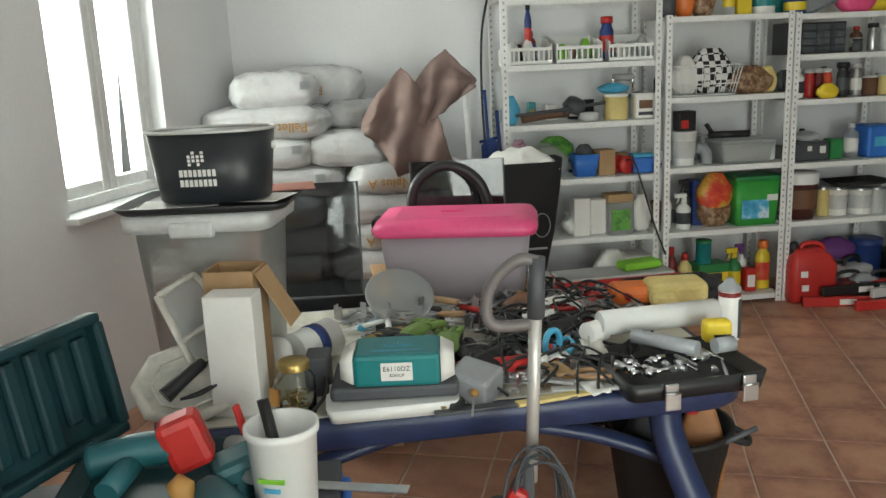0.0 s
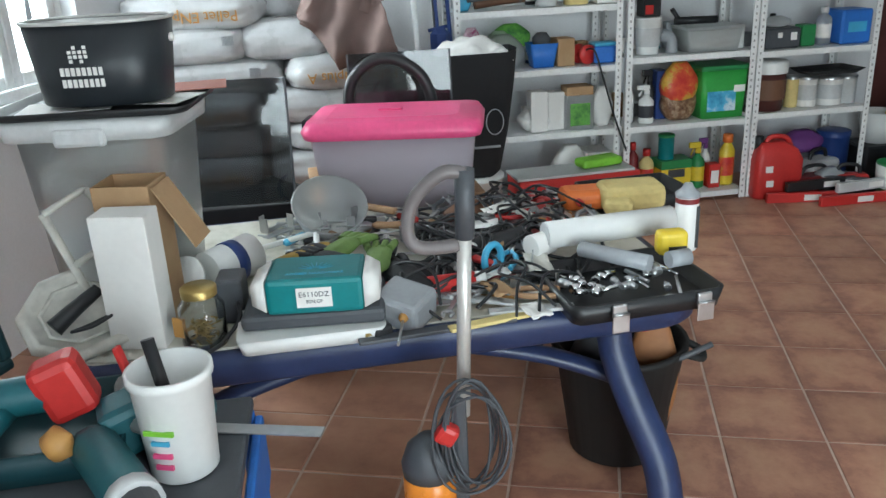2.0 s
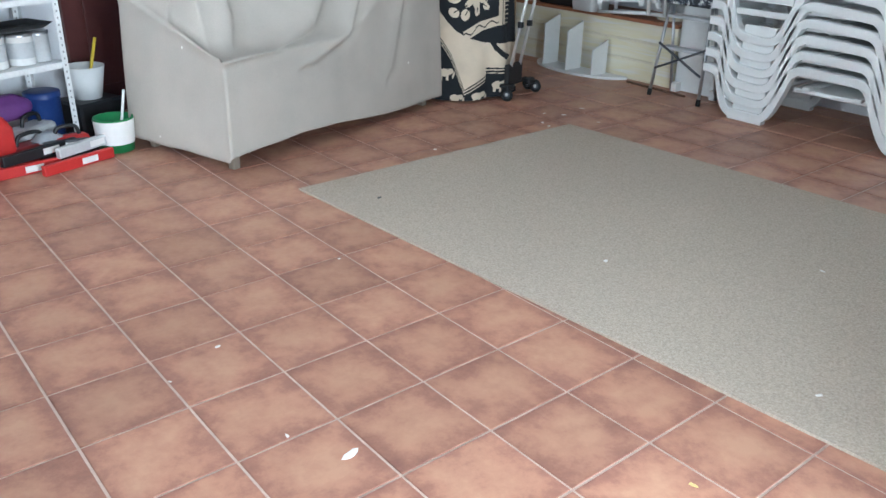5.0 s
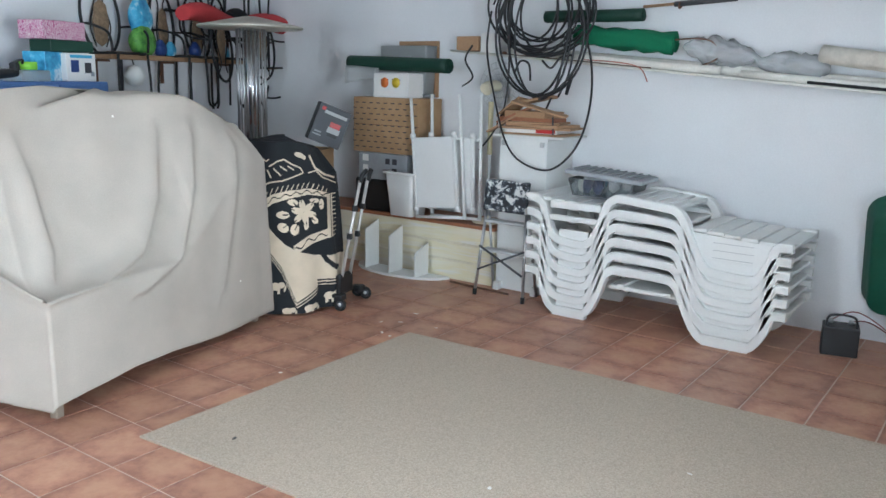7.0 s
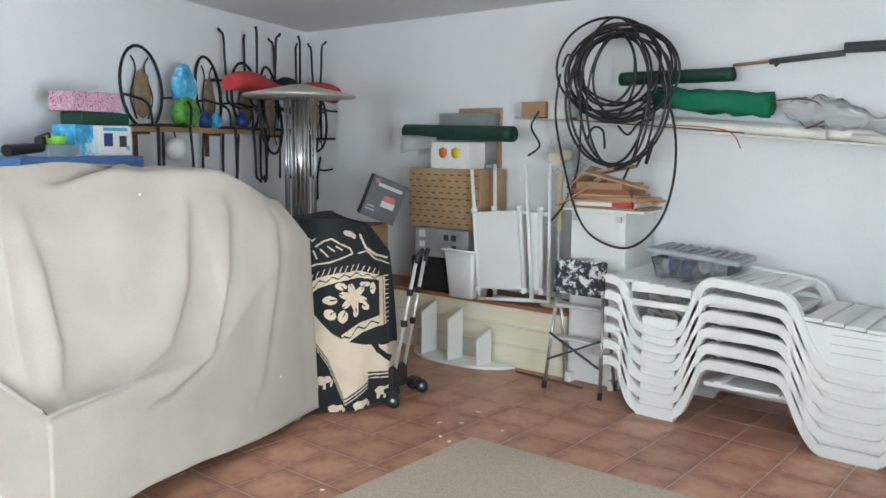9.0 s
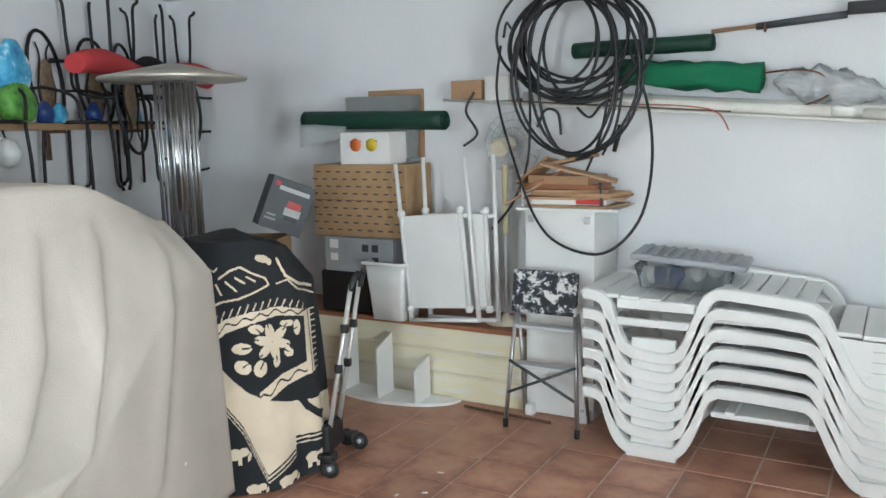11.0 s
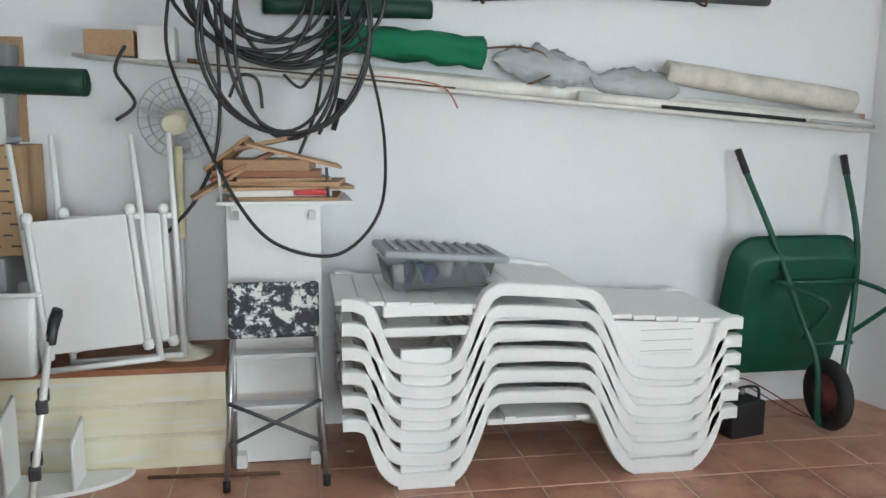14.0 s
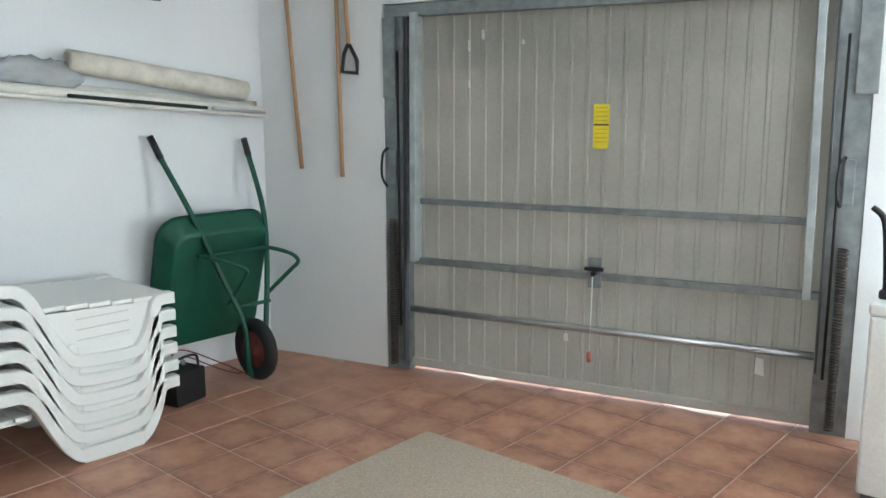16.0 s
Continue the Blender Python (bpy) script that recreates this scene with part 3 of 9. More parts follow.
sign = thing("warning_sign", "yellow printed instruction label stuck on the garage door", "sign", WS)
bm = B()
boxm(bm, (6.755, -0.0615, 1.557), (0.088, 0.002, 0.243))
part("sheet", bm, plain("sign_yellow", (0.75, 0.62, 0.03), 0.5), sign)
for k in range(9):
    bm = B()
    boxm(bm, (6.755, -0.0595, 1.66 - 0.0235 * k), (0.07 if k != 4 else 0.086, 0.001, 0.005 if k != 4 else 0.009))
    part("text_line", bm, "print_dark" if k == 4 else plain("sign_ink", (0.5, 0.38, 0.02), 0.6), sign)
for x, z, w, h in ((5.86, 0.30, 0.05, 0.10), (6.93, 0.33, 0.03, 0.05), (7.56, 2.02, 0.015, 0.07), (7.56, 1.8, 0.012, 0.05), (7.22, 2.03, 0.02, 0.03), (7.47, 2.08, 0.02, 0.06), (5.95, 0.06, 0.10, 0.015)):
    bm = B()
    slab(bm, [(x - w / 2, z - h / 2), (x + w * 0.5, z - h * 0.4), (x + w * 0.42, z + h / 2), (x - w * 0.35, z + h * 0.42)], 0, 0.001, Matrix(((1, 0, 0, 0), (0, 0, -1, -0.061), (0, 1, 0, 0), (0, 0, 0, 1))))
    part("paint_chip", bm, "paper", gd)

# ---- shelving along the far wall ----
def hole_mat():
    """White enamel angle iron with its row of slots."""
    m = mat("slotted_enamel", (0.80, 0.81, 0.80), 0.45, spot=0.06)
    nt = m.node_tree
    L, N = nt.links.new, nt.nodes.new
    b = nt.nodes["Principled BSDF"]
    old = b.inputs["Base Color"].links[0].from_socket
    tc, sep = N("ShaderNodeTexCoord"), N("ShaderNodeSeparateXYZ")
    L(tc.outputs["Object"], sep.inputs[0])

    def math_node(op, a, bval):
        n = N("ShaderNodeMath")
        n.operation = op
        L(a, n.inputs[0]) if not isinstance(a, (int, float)) else None
        if isinstance(bval, (int, float)):
            n.inputs[1].default_value = bval
        else:
            L(bval, n.inputs[1])
        return n.outputs[0]
    zz = math_node("PINGPONG", sep.outputs[2], 0.019)
    zin = math_node("LESS_THAN", zz, 0.0065)
    xx = math_node("ABSOLUTE", math_node("SUBTRACT", sep.outputs[0], 0.0), 0)
    xin = math_node("LESS_THAN", xx, 0.005)
    both = math_node("MULTIPLY", zin, xin)
    mx = N("ShaderNodeMix")
    mx.data_type = "RGBA"
    L(both, mx.inputs["Factor"])
    L(old, mx.inputs[6])
    mx.inputs[7].default_value = (0.34, 0.34, 0.33, 1)
    L(mx.outputs[2], b.inputs["Base Color"])
    return m


M["slotted"] = hole_mat()


def shelf_unit(label, u0, u1, depth, levels, top, v0=0.0):
    t = thing("shelf_unit", label, "shelving", NM, "metal shelving along the wall")
    for u, sx in ((u0, 1), (u1, -1)):
        for v, sy in ((v0, 1), (v0 + depth, -1)):
            bm = B()
            boxm(bm, (0, 0, top / 2), (0.036, 0.0025, top))
            boxm(bm, (-sx * 0.0168, sy * 0.018, top / 2), (0.0025, 0.034, top))
            p = part("post", bm, "slotted", t)
            p.location = (u + sx * 0.018, v, 0)
    for z in levels:
        bm = B()
        w = u1 - u0 - 0.012
        boxm(bm, ((u0 + u1) / 2, v0 + depth / 2, z - 0.002), (w, depth - 0.012, 0.003))
        boxm(bm, ((u0 + u1) / 2, v0 + 0.006, z - 0.017), (w - 0.06, 0.003, 0.033))
        boxm(bm, ((u0 + u1) / 2, v0 + depth - 0.006, z - 0.017), (w - 0.06, 0.003, 0.033))
        part("shelf_board", bm, "white_metal", t)
    return t


shelf_unit("white slotted metal shelf unit crowded with jars and tools", -1.79, -0.83, 0.40, (1.92, 1.55, 1.203, 0.868, 0.50, 0.10), 1.93)
shelf_unit("white slotted metal shelf unit with garden products", -0.80, -0.005, 0.40, (1.79, 1.32, 0.896, 0.495, 0.055), 1.80)
shelf_unit("white slotted metal shelf unit with cans and pots of paint", 0.005, 0.775, 0.40, (1.78, 1.54, 1.27, 0.88, 0.512), 1.79)

# ---- work table ----
wt = thing("work_table", "navy plastic garden table with dirty pale top, crowded with tools", "table", TM)
bm = B()
slab(bm, [(x - 0.85, y + 0.52) for x, y in rrect(1.66, 1.00, 0.13, 6)], TZ - 0.030, TZ)
bmesh.ops.bevel(bm, geom=[e for e in bm.edges if abs(e.verts[0].co.z - e.verts[1].co.z) < 1e-6 and e.verts[0].co.z > TZ - 0.01], offset=0.006, segments=2, affect="EDGES")
part("tabletop", bm, "table_top", wt)
bm = B()
loft(bm, [[(x - 0.85, y + 0.52, TZ + dz) for x, y in rrect(1.66 + e, 1.00 + e, 0.13 + e / 2, 7)] for e, dz in ((0.0, -0.006), (0.045, -0.004), (0.075, -0.016), (0.080, -0.040), (0.066, -0.084), (0.050, -0.092), (0.0, -0.090), (0.0, -0.034))], (False, False))
part("edge_rim", bm, "navy_plastic", wt)
for x, y, sx, sy in ((-0.16, 0.10, 1, -1), (-1.55, 0.10, -1, -1), (-0.16, 0.94, 1, 1), (-1.55, 0.94, -1, 1)):
    bm = B()
    tube(bm, smooth_path([(x - sx * 0.07, y - sy * 0.01, TZ - 0.06), (x - sx * 0.065, y + sy * 0.01, 0.47), (x - sx * 0.03, y + sy * 0.07, 0.33), (x + sx * 0.015, y + sy * 0.155, 0.17), (x + sx * 0.02, y + sy * 0.215, 0.0)]), 0.052, 10, flat=0.8)
    part("leg", bm, "navy_plastic", wt)
for y, s in ((0.14, 1), (0.92, -1)):
    bm = B()
    tube(bm, smooth_path([(-0.17, y, 0.34), (-0.45, y + s * 0.06, 0.44), (-0.85, y + s * 0.10, 0.50), (-1.25, y + s * 0.06, 0.44), (-1.54, y, 0.34)]), 0.036, 10, flat=0.7)
    part("brace", bm, "navy_plastic", wt)

# ---- covered furniture ----
tarp = thing("covered_furniture", "bulky garden furniture under a draped off-white cotton sheet", "covered furniture", pose(2.27, 4.40, 0, 0, 0, 16))
TL, TD = 1.95, 0.85


def tarp_ring(s):
    """Base outline of the sheet, s from 0 to 1 round it."""
    per = [(0, 0), (TL, 0), (TL, TD), (0, TD), (0, 0)]
    seg = [TL, TD, TL, TD]
    d = s * sum(seg)
    for k in range(4):
        if d <= seg[k] or k == 3:
            f = min(1, d / seg[k])
            return per[k][0] + (per[k + 1][0] - per[k][0]) * f, per[k][1] + (per[k + 1][1] - per[k][1]) * f
        d -= seg[k]


def ease(t):
    return t * t * (3 - 2 * t)


def near_curve(a, t, pts):
    """Signed distance from (a, t) to a bent line, in the sheet's own measure, and how far along it."""
    best, side, along_it = 9.0, 1.0, 0.0
    for k, ((a0, t0), (a1, t1)) in enumerate(zip(pts, pts[1:])):
        da, dt = a1 - a0, t1 - t0
        f = max(0, min(1, ((a - a0) * da + (t - t0) * dt) / (da * da + dt * dt)))
        d = math.hypot(a - a0 - da * f, t - t0 - dt * f)
        if d < best:
            best, side, along_it = d, 1 if da * (t - t0) - dt * (a - a0) > 0 else -1, (k + f) / (len(pts) - 1)
    return best * side, along_it


FOLDS = (([(0.02, 0.45), (0.20, 0.47), (0.38, 0.53), (0.49, 0.64), (0.54, 0.76), (0.52, 0.88)], 0.050, 0.045),
         ([(0.34, 0.36), (0.52, 0.46), (0.63, 0.58), (0.68, 0.72), (0.67, 0.88)], 0.034, 0.040),
         ([(0.70, 0.16), (0.80, 0.40), (0.86, 0.62), (0.85, 0.85)], 0.018, 0.040),
         ([(0.03, 0.46), (0.10, 0.60), (0.09, 0.72), (0.04, 0.86)], 0.040, 0.040))


def tarp_at(s, t):
    x, y = tarp_ring(s)
    a, b = x / TL, y / TD
    fold = noise.noise((s * 14, t * 1.6, 3.1)) * 0.014 + noise.noise((s * 40, t * 3, 8.0)) * 0.004
    if y < 0.01:                       # deep folds dragged across the front
        for pts, depth, width in FOLDS:
            d, f = near_curve(a, t, pts)
            swell = math.sin(math.pi * min(1, 0.15 + f)) ** 0.7
            fold += depth * swell * math.exp(-(d / width) ** 2 * (1.0 if d > 0 else 5.0))
            fold -= depth * 0.5 * swell * math.exp(-((d + width * 0.8) / (width * 0.7)) ** 2)
    cx, cy = TL / 2, TD / 2
    zl = 0.62 + 0.5 * ease(max(0, min(1, (a - 0.45) / 0.5))) + 0.3 * b
    peaks = 0.05 * math.exp(-((a - 0.02) / 0.06) ** 2) - 0.05 * math.exp(-((a - 0.17) / 0.08) ** 2) + 0.03 * math.exp(-((a - 0.36) / 0.07) ** 2)
    ztop = 1.57 - 0.19 * ease(max(0, (a - 0.68) / 0.32)) + peaks - 0.03 * (1 - a)
    front = (0.56 - 0.40 * ease(min(1, a / 0.9))) * (1 - b)
    left = 0.22 * (1 - a)
    right = 0.12 * a * a
    if t < 0.45:                       # hanging skirt
        f = t / 0.45
        sag = 0.03 + 0.05 * max(0, math.sin(s * 11 + 0.6)) * (1 - f)
        px, py = x, y
        z = sag + 0.03 + (zl - 0.06) * f
        flare = 0.035 * (1 - f) + 0.014 * max(0, f - 0.9) * 10 * (1 - a)
        px += (x - cx) / TL * flare * 2
        py += (y - cy) / TD * flare * 2
    elif t < 0.85:                     # slope up to the top
        f = (t - 0.45) / 0.40
        g = f ** (0.62 + 0.5 * min(1, a / 0.8))
        px, py = x + (left - right) * g, y + front * g - 0.10 * b * g
        z = zl + (ztop - zl) * (f ** (1.35 - 0.4 * min(1, a / 0.8)))
        if a < 0.6 and b < 0.5:
            z -= 0.10 * math.sin(min(1, f * 1.6) * math.pi) * (1 - a) * (1 - b)
    else:                              # closing over the top
        f = (t - 0.85) / 0.15
        px0, py0 = x + (left - right), y + front - 0.10 * b
        mx, my = TL * 0.55, TD * 0.72
        px, py = px0 + (mx - px0) * f, py0 + (my - py0) * f
        z = ztop + 0.02 * math.sin(f * math.pi) + noise.noise((px * 3, py * 3, 1)) * 0.02
        fold *= 1 - f
    nx, ny = (x - cx) / TL, (y - cy) / TD
    if y < 0.01 and 0.06 < a < 0.94:
        nx, ny = 0, -1
    ln = math.hypot(nx, ny) or 1
    return Vector((px + nx / ln * fold, py + ny / ln * fold, z + noise.noise((px * 4, py * 4, z * 3)) * 0.008))


bm = B()
sheet(bm, tarp_at, 300, 90, 0.004, wrap=True)
part("sheet", bm, "sheet_cloth", tarp, recalc=False)
for x, y in ((0.05, 0.05), (0.05, 0.75), (1.85, 0.75), (1.85, 0.06)):
    bm = B()
    tapered(bm, 0.05, 0.05, 0.06, 0.06, 0.30, 0.008)
    p = part("leg", bm, plain("wicker", (0.32, 0.27, 0.21), 0.8), tarp)
    p.location = (x, y, 0)
bm = B()
boxm(bm, (TL / 2, TD / 2, 0.33), (TL - 0.12, TD - 0.12, 0.16), bevel=0.02)
part("seat_frame", bm, "wicker", tarp)

# ---- stacked sun loungers ----
def lounger(k):
    """The k-th lounger of the stack; y runs along it, as in the room."""
    t = thing("sun_lounger", "white moulded plastic sun lounger in a stack by the wall", "sun lounger", pose(0, 0, 0), "stacked sun loungers")

    def lift(y):
        s = (y - 2.73) / 0.93
        return k * (0.0985 + 0.0105 * s)
    prof = [(3.665, 0.318), (3.60, 0.316), (3.545, 0.285), (3.515, 0.20), (3.475, 0.10), (3.42, 0.046), (3.34, 0.032), (3.21, 0.033), (3.135, 0.085), (3.075, 0.22), (3.03, 0.35), (2.985, 0.395), (2.92, 0.41), (2.60, 0.40), (2.53, 0.385), (2.48, 0.33), (2.41, 0.18), (2.345, 0.075), (2.27, 0.030), (2.03, 0.030), (1.96, 0.075), (1.91, 0.17), (1.885, 0.255), (1.85, 0.278), (1.785, 0.28)]
    for x in (5.585, 6.235):
        bm = B()
        path = smooth_path([(x, y, z) for y, z in prof], 3)
        ring = []
        for i, p in enumerate(path):
            a, b = path[max(0, i - 1)], path[min(len(path) - 1, i + 1)]
            d = (b - a).normalized()
            nrm = Vector((0, -d.z, d.y))
            if nrm.z < 0:
                nrm = -nrm
            z = Vector((0, 0, lift(p.y)))
            h = 0.029
            s = 0.030
            ring.append([p + z + Vector((a * s, 0, 0)) + nrm * h * b for a, b in ((-0.9, -1), (1, -1), (1, 1), (-0.75, 1), (-1, 0.82), (-1, -0.85))])
        loft(bm, ring)
        for f in bm.faces:
            f.smooth = False
        part("side_rail", bm, "white_plastic", t)
        for y0, y1 in ((3.425, 3.155), (2.305, 1.99)):
            if k == 0:
                bm = B()
                boxm(bm, (x, (y0 + y1) / 2, 0.036), (0.062, abs(y0 - y1) * 0.98, 0.072), bevel=0.006)
                part("foot", bm, "white_plastic", t)
            bm = B()
            zc = lift((y0 + y1) / 2)
            boxm(bm, (x + (0.012 if x < 6 else -0.012), (y0 + y1) / 2, 0.085 + zc), (0.03, abs(y0 - y1) * 0.86, 0.075), bevel=0.005)
            part("leg_web", bm, "white_plastic", t)
    for x, xs in ((5.585, 1), (6.235, -1)):     # the moulded sides that fill the foot bend
        low = [p for p in smooth_path([(0, y, z) for y, z in prof], 3) if 1.90 < p.y < 2.47]
        rise = 0.066 if k < 5 else 0.0
        top = [(p.y, min(p.z + rise, 0.275) if k < 5 else 0.272) for p in low]
        outline = [(p.y, p.z + lift(p.y)) for p in low] + [(y, z + lift(y)) for y, z in reversed(top)]
        bm = B()
        slab(bm, outline, -0.010, 0.010, Matrix(((0, 0, 1, x + xs * 0.010), (1, 0, 0, 0), (0, 1, 0, 0), (0, 0, 0, 1))))
        for f in bm.faces:
            f.smooth = False
        part("side_web", bm, "white_plastic", t)
    if k == 5:
        for x in (5.585, 6.235):       # aprons with their handle slot
            bm = B()
            for dz, hh in ((0.300, 0.052), (0.205, 0.042)):
                boxm(bm, (x, 3.285, dz + lift(3.28)), (0.03, 0.40, hh), bevel=0.006)
            part("apron", bm, "white_plastic", t)
            # thin grey strips that put the shade of moulded grooves into colour
            bm = B()
            for dz in (0.235, 0.185, 0.135):
                boxm(bm, (x - 0.001, 2.15, dz + lift(2.15)), (0.003, 0.26, 0.004))
            part("groove_shade", bm, "light_grey", t)
    z0 = lift(3.3)
    cross = [(3.64, 0.322), (3.53, 0.322), (3.42, 0.322), (3.31, 0.322), (3.20, 0.322), (3.09, 0.322)] if k == 5 else [(3.63, 0.30), (3.1, 0.28)]
    mid = [(2.94, 0.408), (2.85, 0.41), (2.76, 0.41), (2.67, 0.408), (2.58, 0.402)] if k == 5 else [(2.90, 0.30), (2.56, 0.29)]
    low = [(2.38, 0.292), (2.27, 0.290), (2.16, 0.288), (2.05, 0.286), (1.94, 0.284), (1.83, 0.284)] if k == 5 else [(1.83, 0.26), (2.3, 0.2)]
    for y, z in cross + mid + low:
        bm = B()
        boxm(bm, (5.91, y, z + lift(y)), (0.66, (0.105 if (y, z) not in mid else 0.080) if k == 5 else 0.05, 0.022), bevel=0.004)
        part("slat", bm, "white_plastic", t)
    bm = B()
    boxm(bm, (5.91, 2.75, 0.275 + lift(2.75)), (0.60, 0.50, 0.03), bevel=0.008)
    part("seat_web", bm, "white_plastic", t)
    return t


for k in range(6):
    lounger(k)
plain("pale_roll", (0.66, 0.62, 0.54), 0.6, spot=0.2, scale=9)

# ---- along the east wall ----
def wheel(name, parent, c, r, tyre, axis="Y", rim="red", spokes=0):
    """A tyre with its hub as a part."""
    q = Matrix.Translation(c) @ (Matrix.Rotation(radians(90), 4, "X") if axis == "Y" else Matrix.Rotation(radians(90), 4, "Y"))
    bm = B()
    pts = [(r * 0.98 - tyre + tyre * math.cos(a), tyre * 0.9 * math.sin(a)) for a in [2 * math.pi * k / 10 for k in range(10)]]
    rings = []
    for k in range(24):
        a = 2 * math.pi * k / 24
        rings.append([(p * math.cos(a), p * math.sin(a), z) for p, z in pts])
    loft(bm, rings + [rings[0]], (False, False), q)
    w = part(name, bm, "rubber", parent)
    bm = B()
    lathe(bm, [(0.0, -tyre * 0.5), (r * 0.16, -tyre * 0.8), (r * 0.2, -tyre * 0.3), (r - 2 * tyre + 0.006, -tyre * 0.35), (r - 2 * tyre + 0.006, tyre * 0.35), (r * 0.2, tyre * 0.3), (r * 0.16, tyre * 0.8), (0.0, tyre * 0.5)], 20, m=q, cap=False)
    part("hub", bm, rim, w)
    return w


wb = thing("wheelbarrow", "green steel wheelbarrow tipped up against the wall", "wheelbarrow", pose(0, 0, 0))
bm = B()
TQ = Matrix(((0.96, 0.0, -0.28, 6.27), (0, 1, 0, 1.11), (0.28, 0, 0.96, 0.62), (0, 0, 0, 1)))
loft(bm, [[(-0.085, y * 0.86, z * 0.88 - 0.03) for y, z in rrect(0.74, 0.82, 0.10, 5)], [(-0.07, y * 0.91, z * 0.92 - 0.02) for y, z in rrect(0.74, 0.82, 0.11, 5)], [(0.03, y, z) for y, z in rrect(0.74, 0.80, 0.13, 5)], [(0.045, y, z) for y, z in rrect(0.78, 0.84, 0.14, 5)], [(0.05, y, z) for y, z in rrect(0.74, 0.80, 0.13, 5)], [(-0.055, y * 0.88, z * 0.90 - 0.02) for y, z in rrect(0.74, 0.82, 0.11, 5)]], m=TQ)
part("tray", bm, "barrow_green", wb)
for pts in ([(6.36, 1.41, 1.49), (6.31, 1.38, 1.37), (6.17, 1.29, 1.05), (6.02, 1.22, 0.72), (5.93, 1.12, 0.38), (5.92, 1.10, 0.10), (5.93, 1.06, 0.03)], [(6.36, 0.755, 1.46), (6.32, 0.755, 1.36), (6.18, 0.76, 1.02), (6.04, 0.85, 0.70), (5.95, 0.94, 0.38), (5.93, 0.98, 0.10), (5.93, 1.02, 0.03)]):
    bm = B()
    tube(bm, smooth_path(pts), 0.017, 8)
    fr = part("handle", bm, "barrow_green", wb)
    bm = B()
    tube(bm, [Vector(pts[0]) + (Vector(pts[0]) - Vector(pts[1])) * 0.1, Vector(pts[1])], 0.021, 8)
    part("grip", bm, "black_plastic", fr)
for pts in ([(6.10, 0.83, 0.80), (5.94, 0.76, 0.77), (5.88, 0.73, 0.72), (5.92, 0.76, 0.66), (6.05, 0.86, 0.50)], [(6.10, 1.30, 0.80), (5.90, 1.22, 0.77), (5.84, 1.15, 0.73), (5.88, 1.14, 0.66), (6.00, 1.17, 0.50)]):
    bm = B()
    tube(bm, smooth_path(pts, 4), 0.013, 8)
    part("leg", bm, "barrow_green", wb)
bm = B()
tube(bm, [(6.06, 1.32, 0.80), (6.06, 0.82, 0.80)], 0.012, 8)
part("brace", bm, "barrow_green", wb)
bm = B()
tube(bm, [(5.96, 1.16, 0.48), (5.96, 0.90, 0.48)], 0.012, 8)
part("brace", bm, "barrow_green", wb)
wheel("wheel", wb, (5.93, 1.04, 0.205), 0.20, 0.045, "Y", plain("hub_red", (0.20, 0.05, 0.045), 0.6, spot=0.3))

bat = thing("car_battery", "black car battery with thin red leads on the floor", "battery", pose(5.98, 1.53, 0, 0, 0, 12))
bm = B()
boxm(bm, (0, 0, 0.095), (0.17, 0.22, 0.19), bevel=0.008)
part("case", bm, "black_plastic", bat)
for y in (-0.06, 0.06):
    bm = B()
    lathe(bm, [(0.016, 0.19), (0.014, 0.215), (0.0, 0.215)], 10, (0.04, y, 0))
    part("terminal", bm, "steel", bat)
bm = B()
tube(bm, smooth_path([(-0.05, 0.09, 0.18), (-0.05, 0.07, 0.26), (-0.05, -0.07, 0.26), (-0.05, -0.09, 0.18)]), 0.008, 6)
part("carry_handle", bm, "black_plastic", bat)
bm = B()
tube(bm, smooth_path([(0.04, 0.06, 0.21), (0.10, -0.1, 0.26), (0.02, -0.35, 0.12), (-0.1, -0.5, 0.008), (0.05, -0.62, 0.008)]), 0.004, 5)
tube(bm, smooth_path([(0.04, -0.06, 0.21), (0.14, -0.2, 0.18), (0.06, -0.5, 0.008), (-0.12, -0.68, 0.008)]), 0.004, 5)
part("lead", bm, "dark_red", bat)


def es(y):
    """Height of the long shelf's top at y: it sags to the south."""
    return 1.945 - (4.82 - y) * 0.0785


ls = thing("wall_shelf", "long narrow cream wall shelf sloping along the wall", "shelf", pose(0, 0, 0))
bm = B()
loft(bm, [[(x, y, es(y) + dz) for x, dz in ((6.20, -0.018), (6.418, -0.018), (6.418, 0.0), (6.20, 0.0))] for y in (4.86, 3.4, 2.0, 0.66)])
part("board", bm, "pipe_white", ls)
bm = B()
boxm(bm, (6.30, 4.70, es(4.7) + 0.062), (0.16, 0.22, 0.12), bevel=0.004)
tagged(part("wood_block", bm, "wood"), "short offcut of brown wood on the wall shelf", "wood block")
bm = B()
boxm(bm, (6.39, 0.69, es(0.69) + 0.045), (0.055, 0.10, 0.085), bevel=0.005)
tagged(part("wood_block", bm, "wood"), "weathered wood offcut at the end of the wall shelf", "wood block")
bm = B()
boxm(bm, (6.31, 4.49, es(4.49) + 0.082), (0.15, 0.17, 0.16), bevel=0.006)
tagged(part("white_box", bm, "paper"), "small white box on the wall shelf", "box")
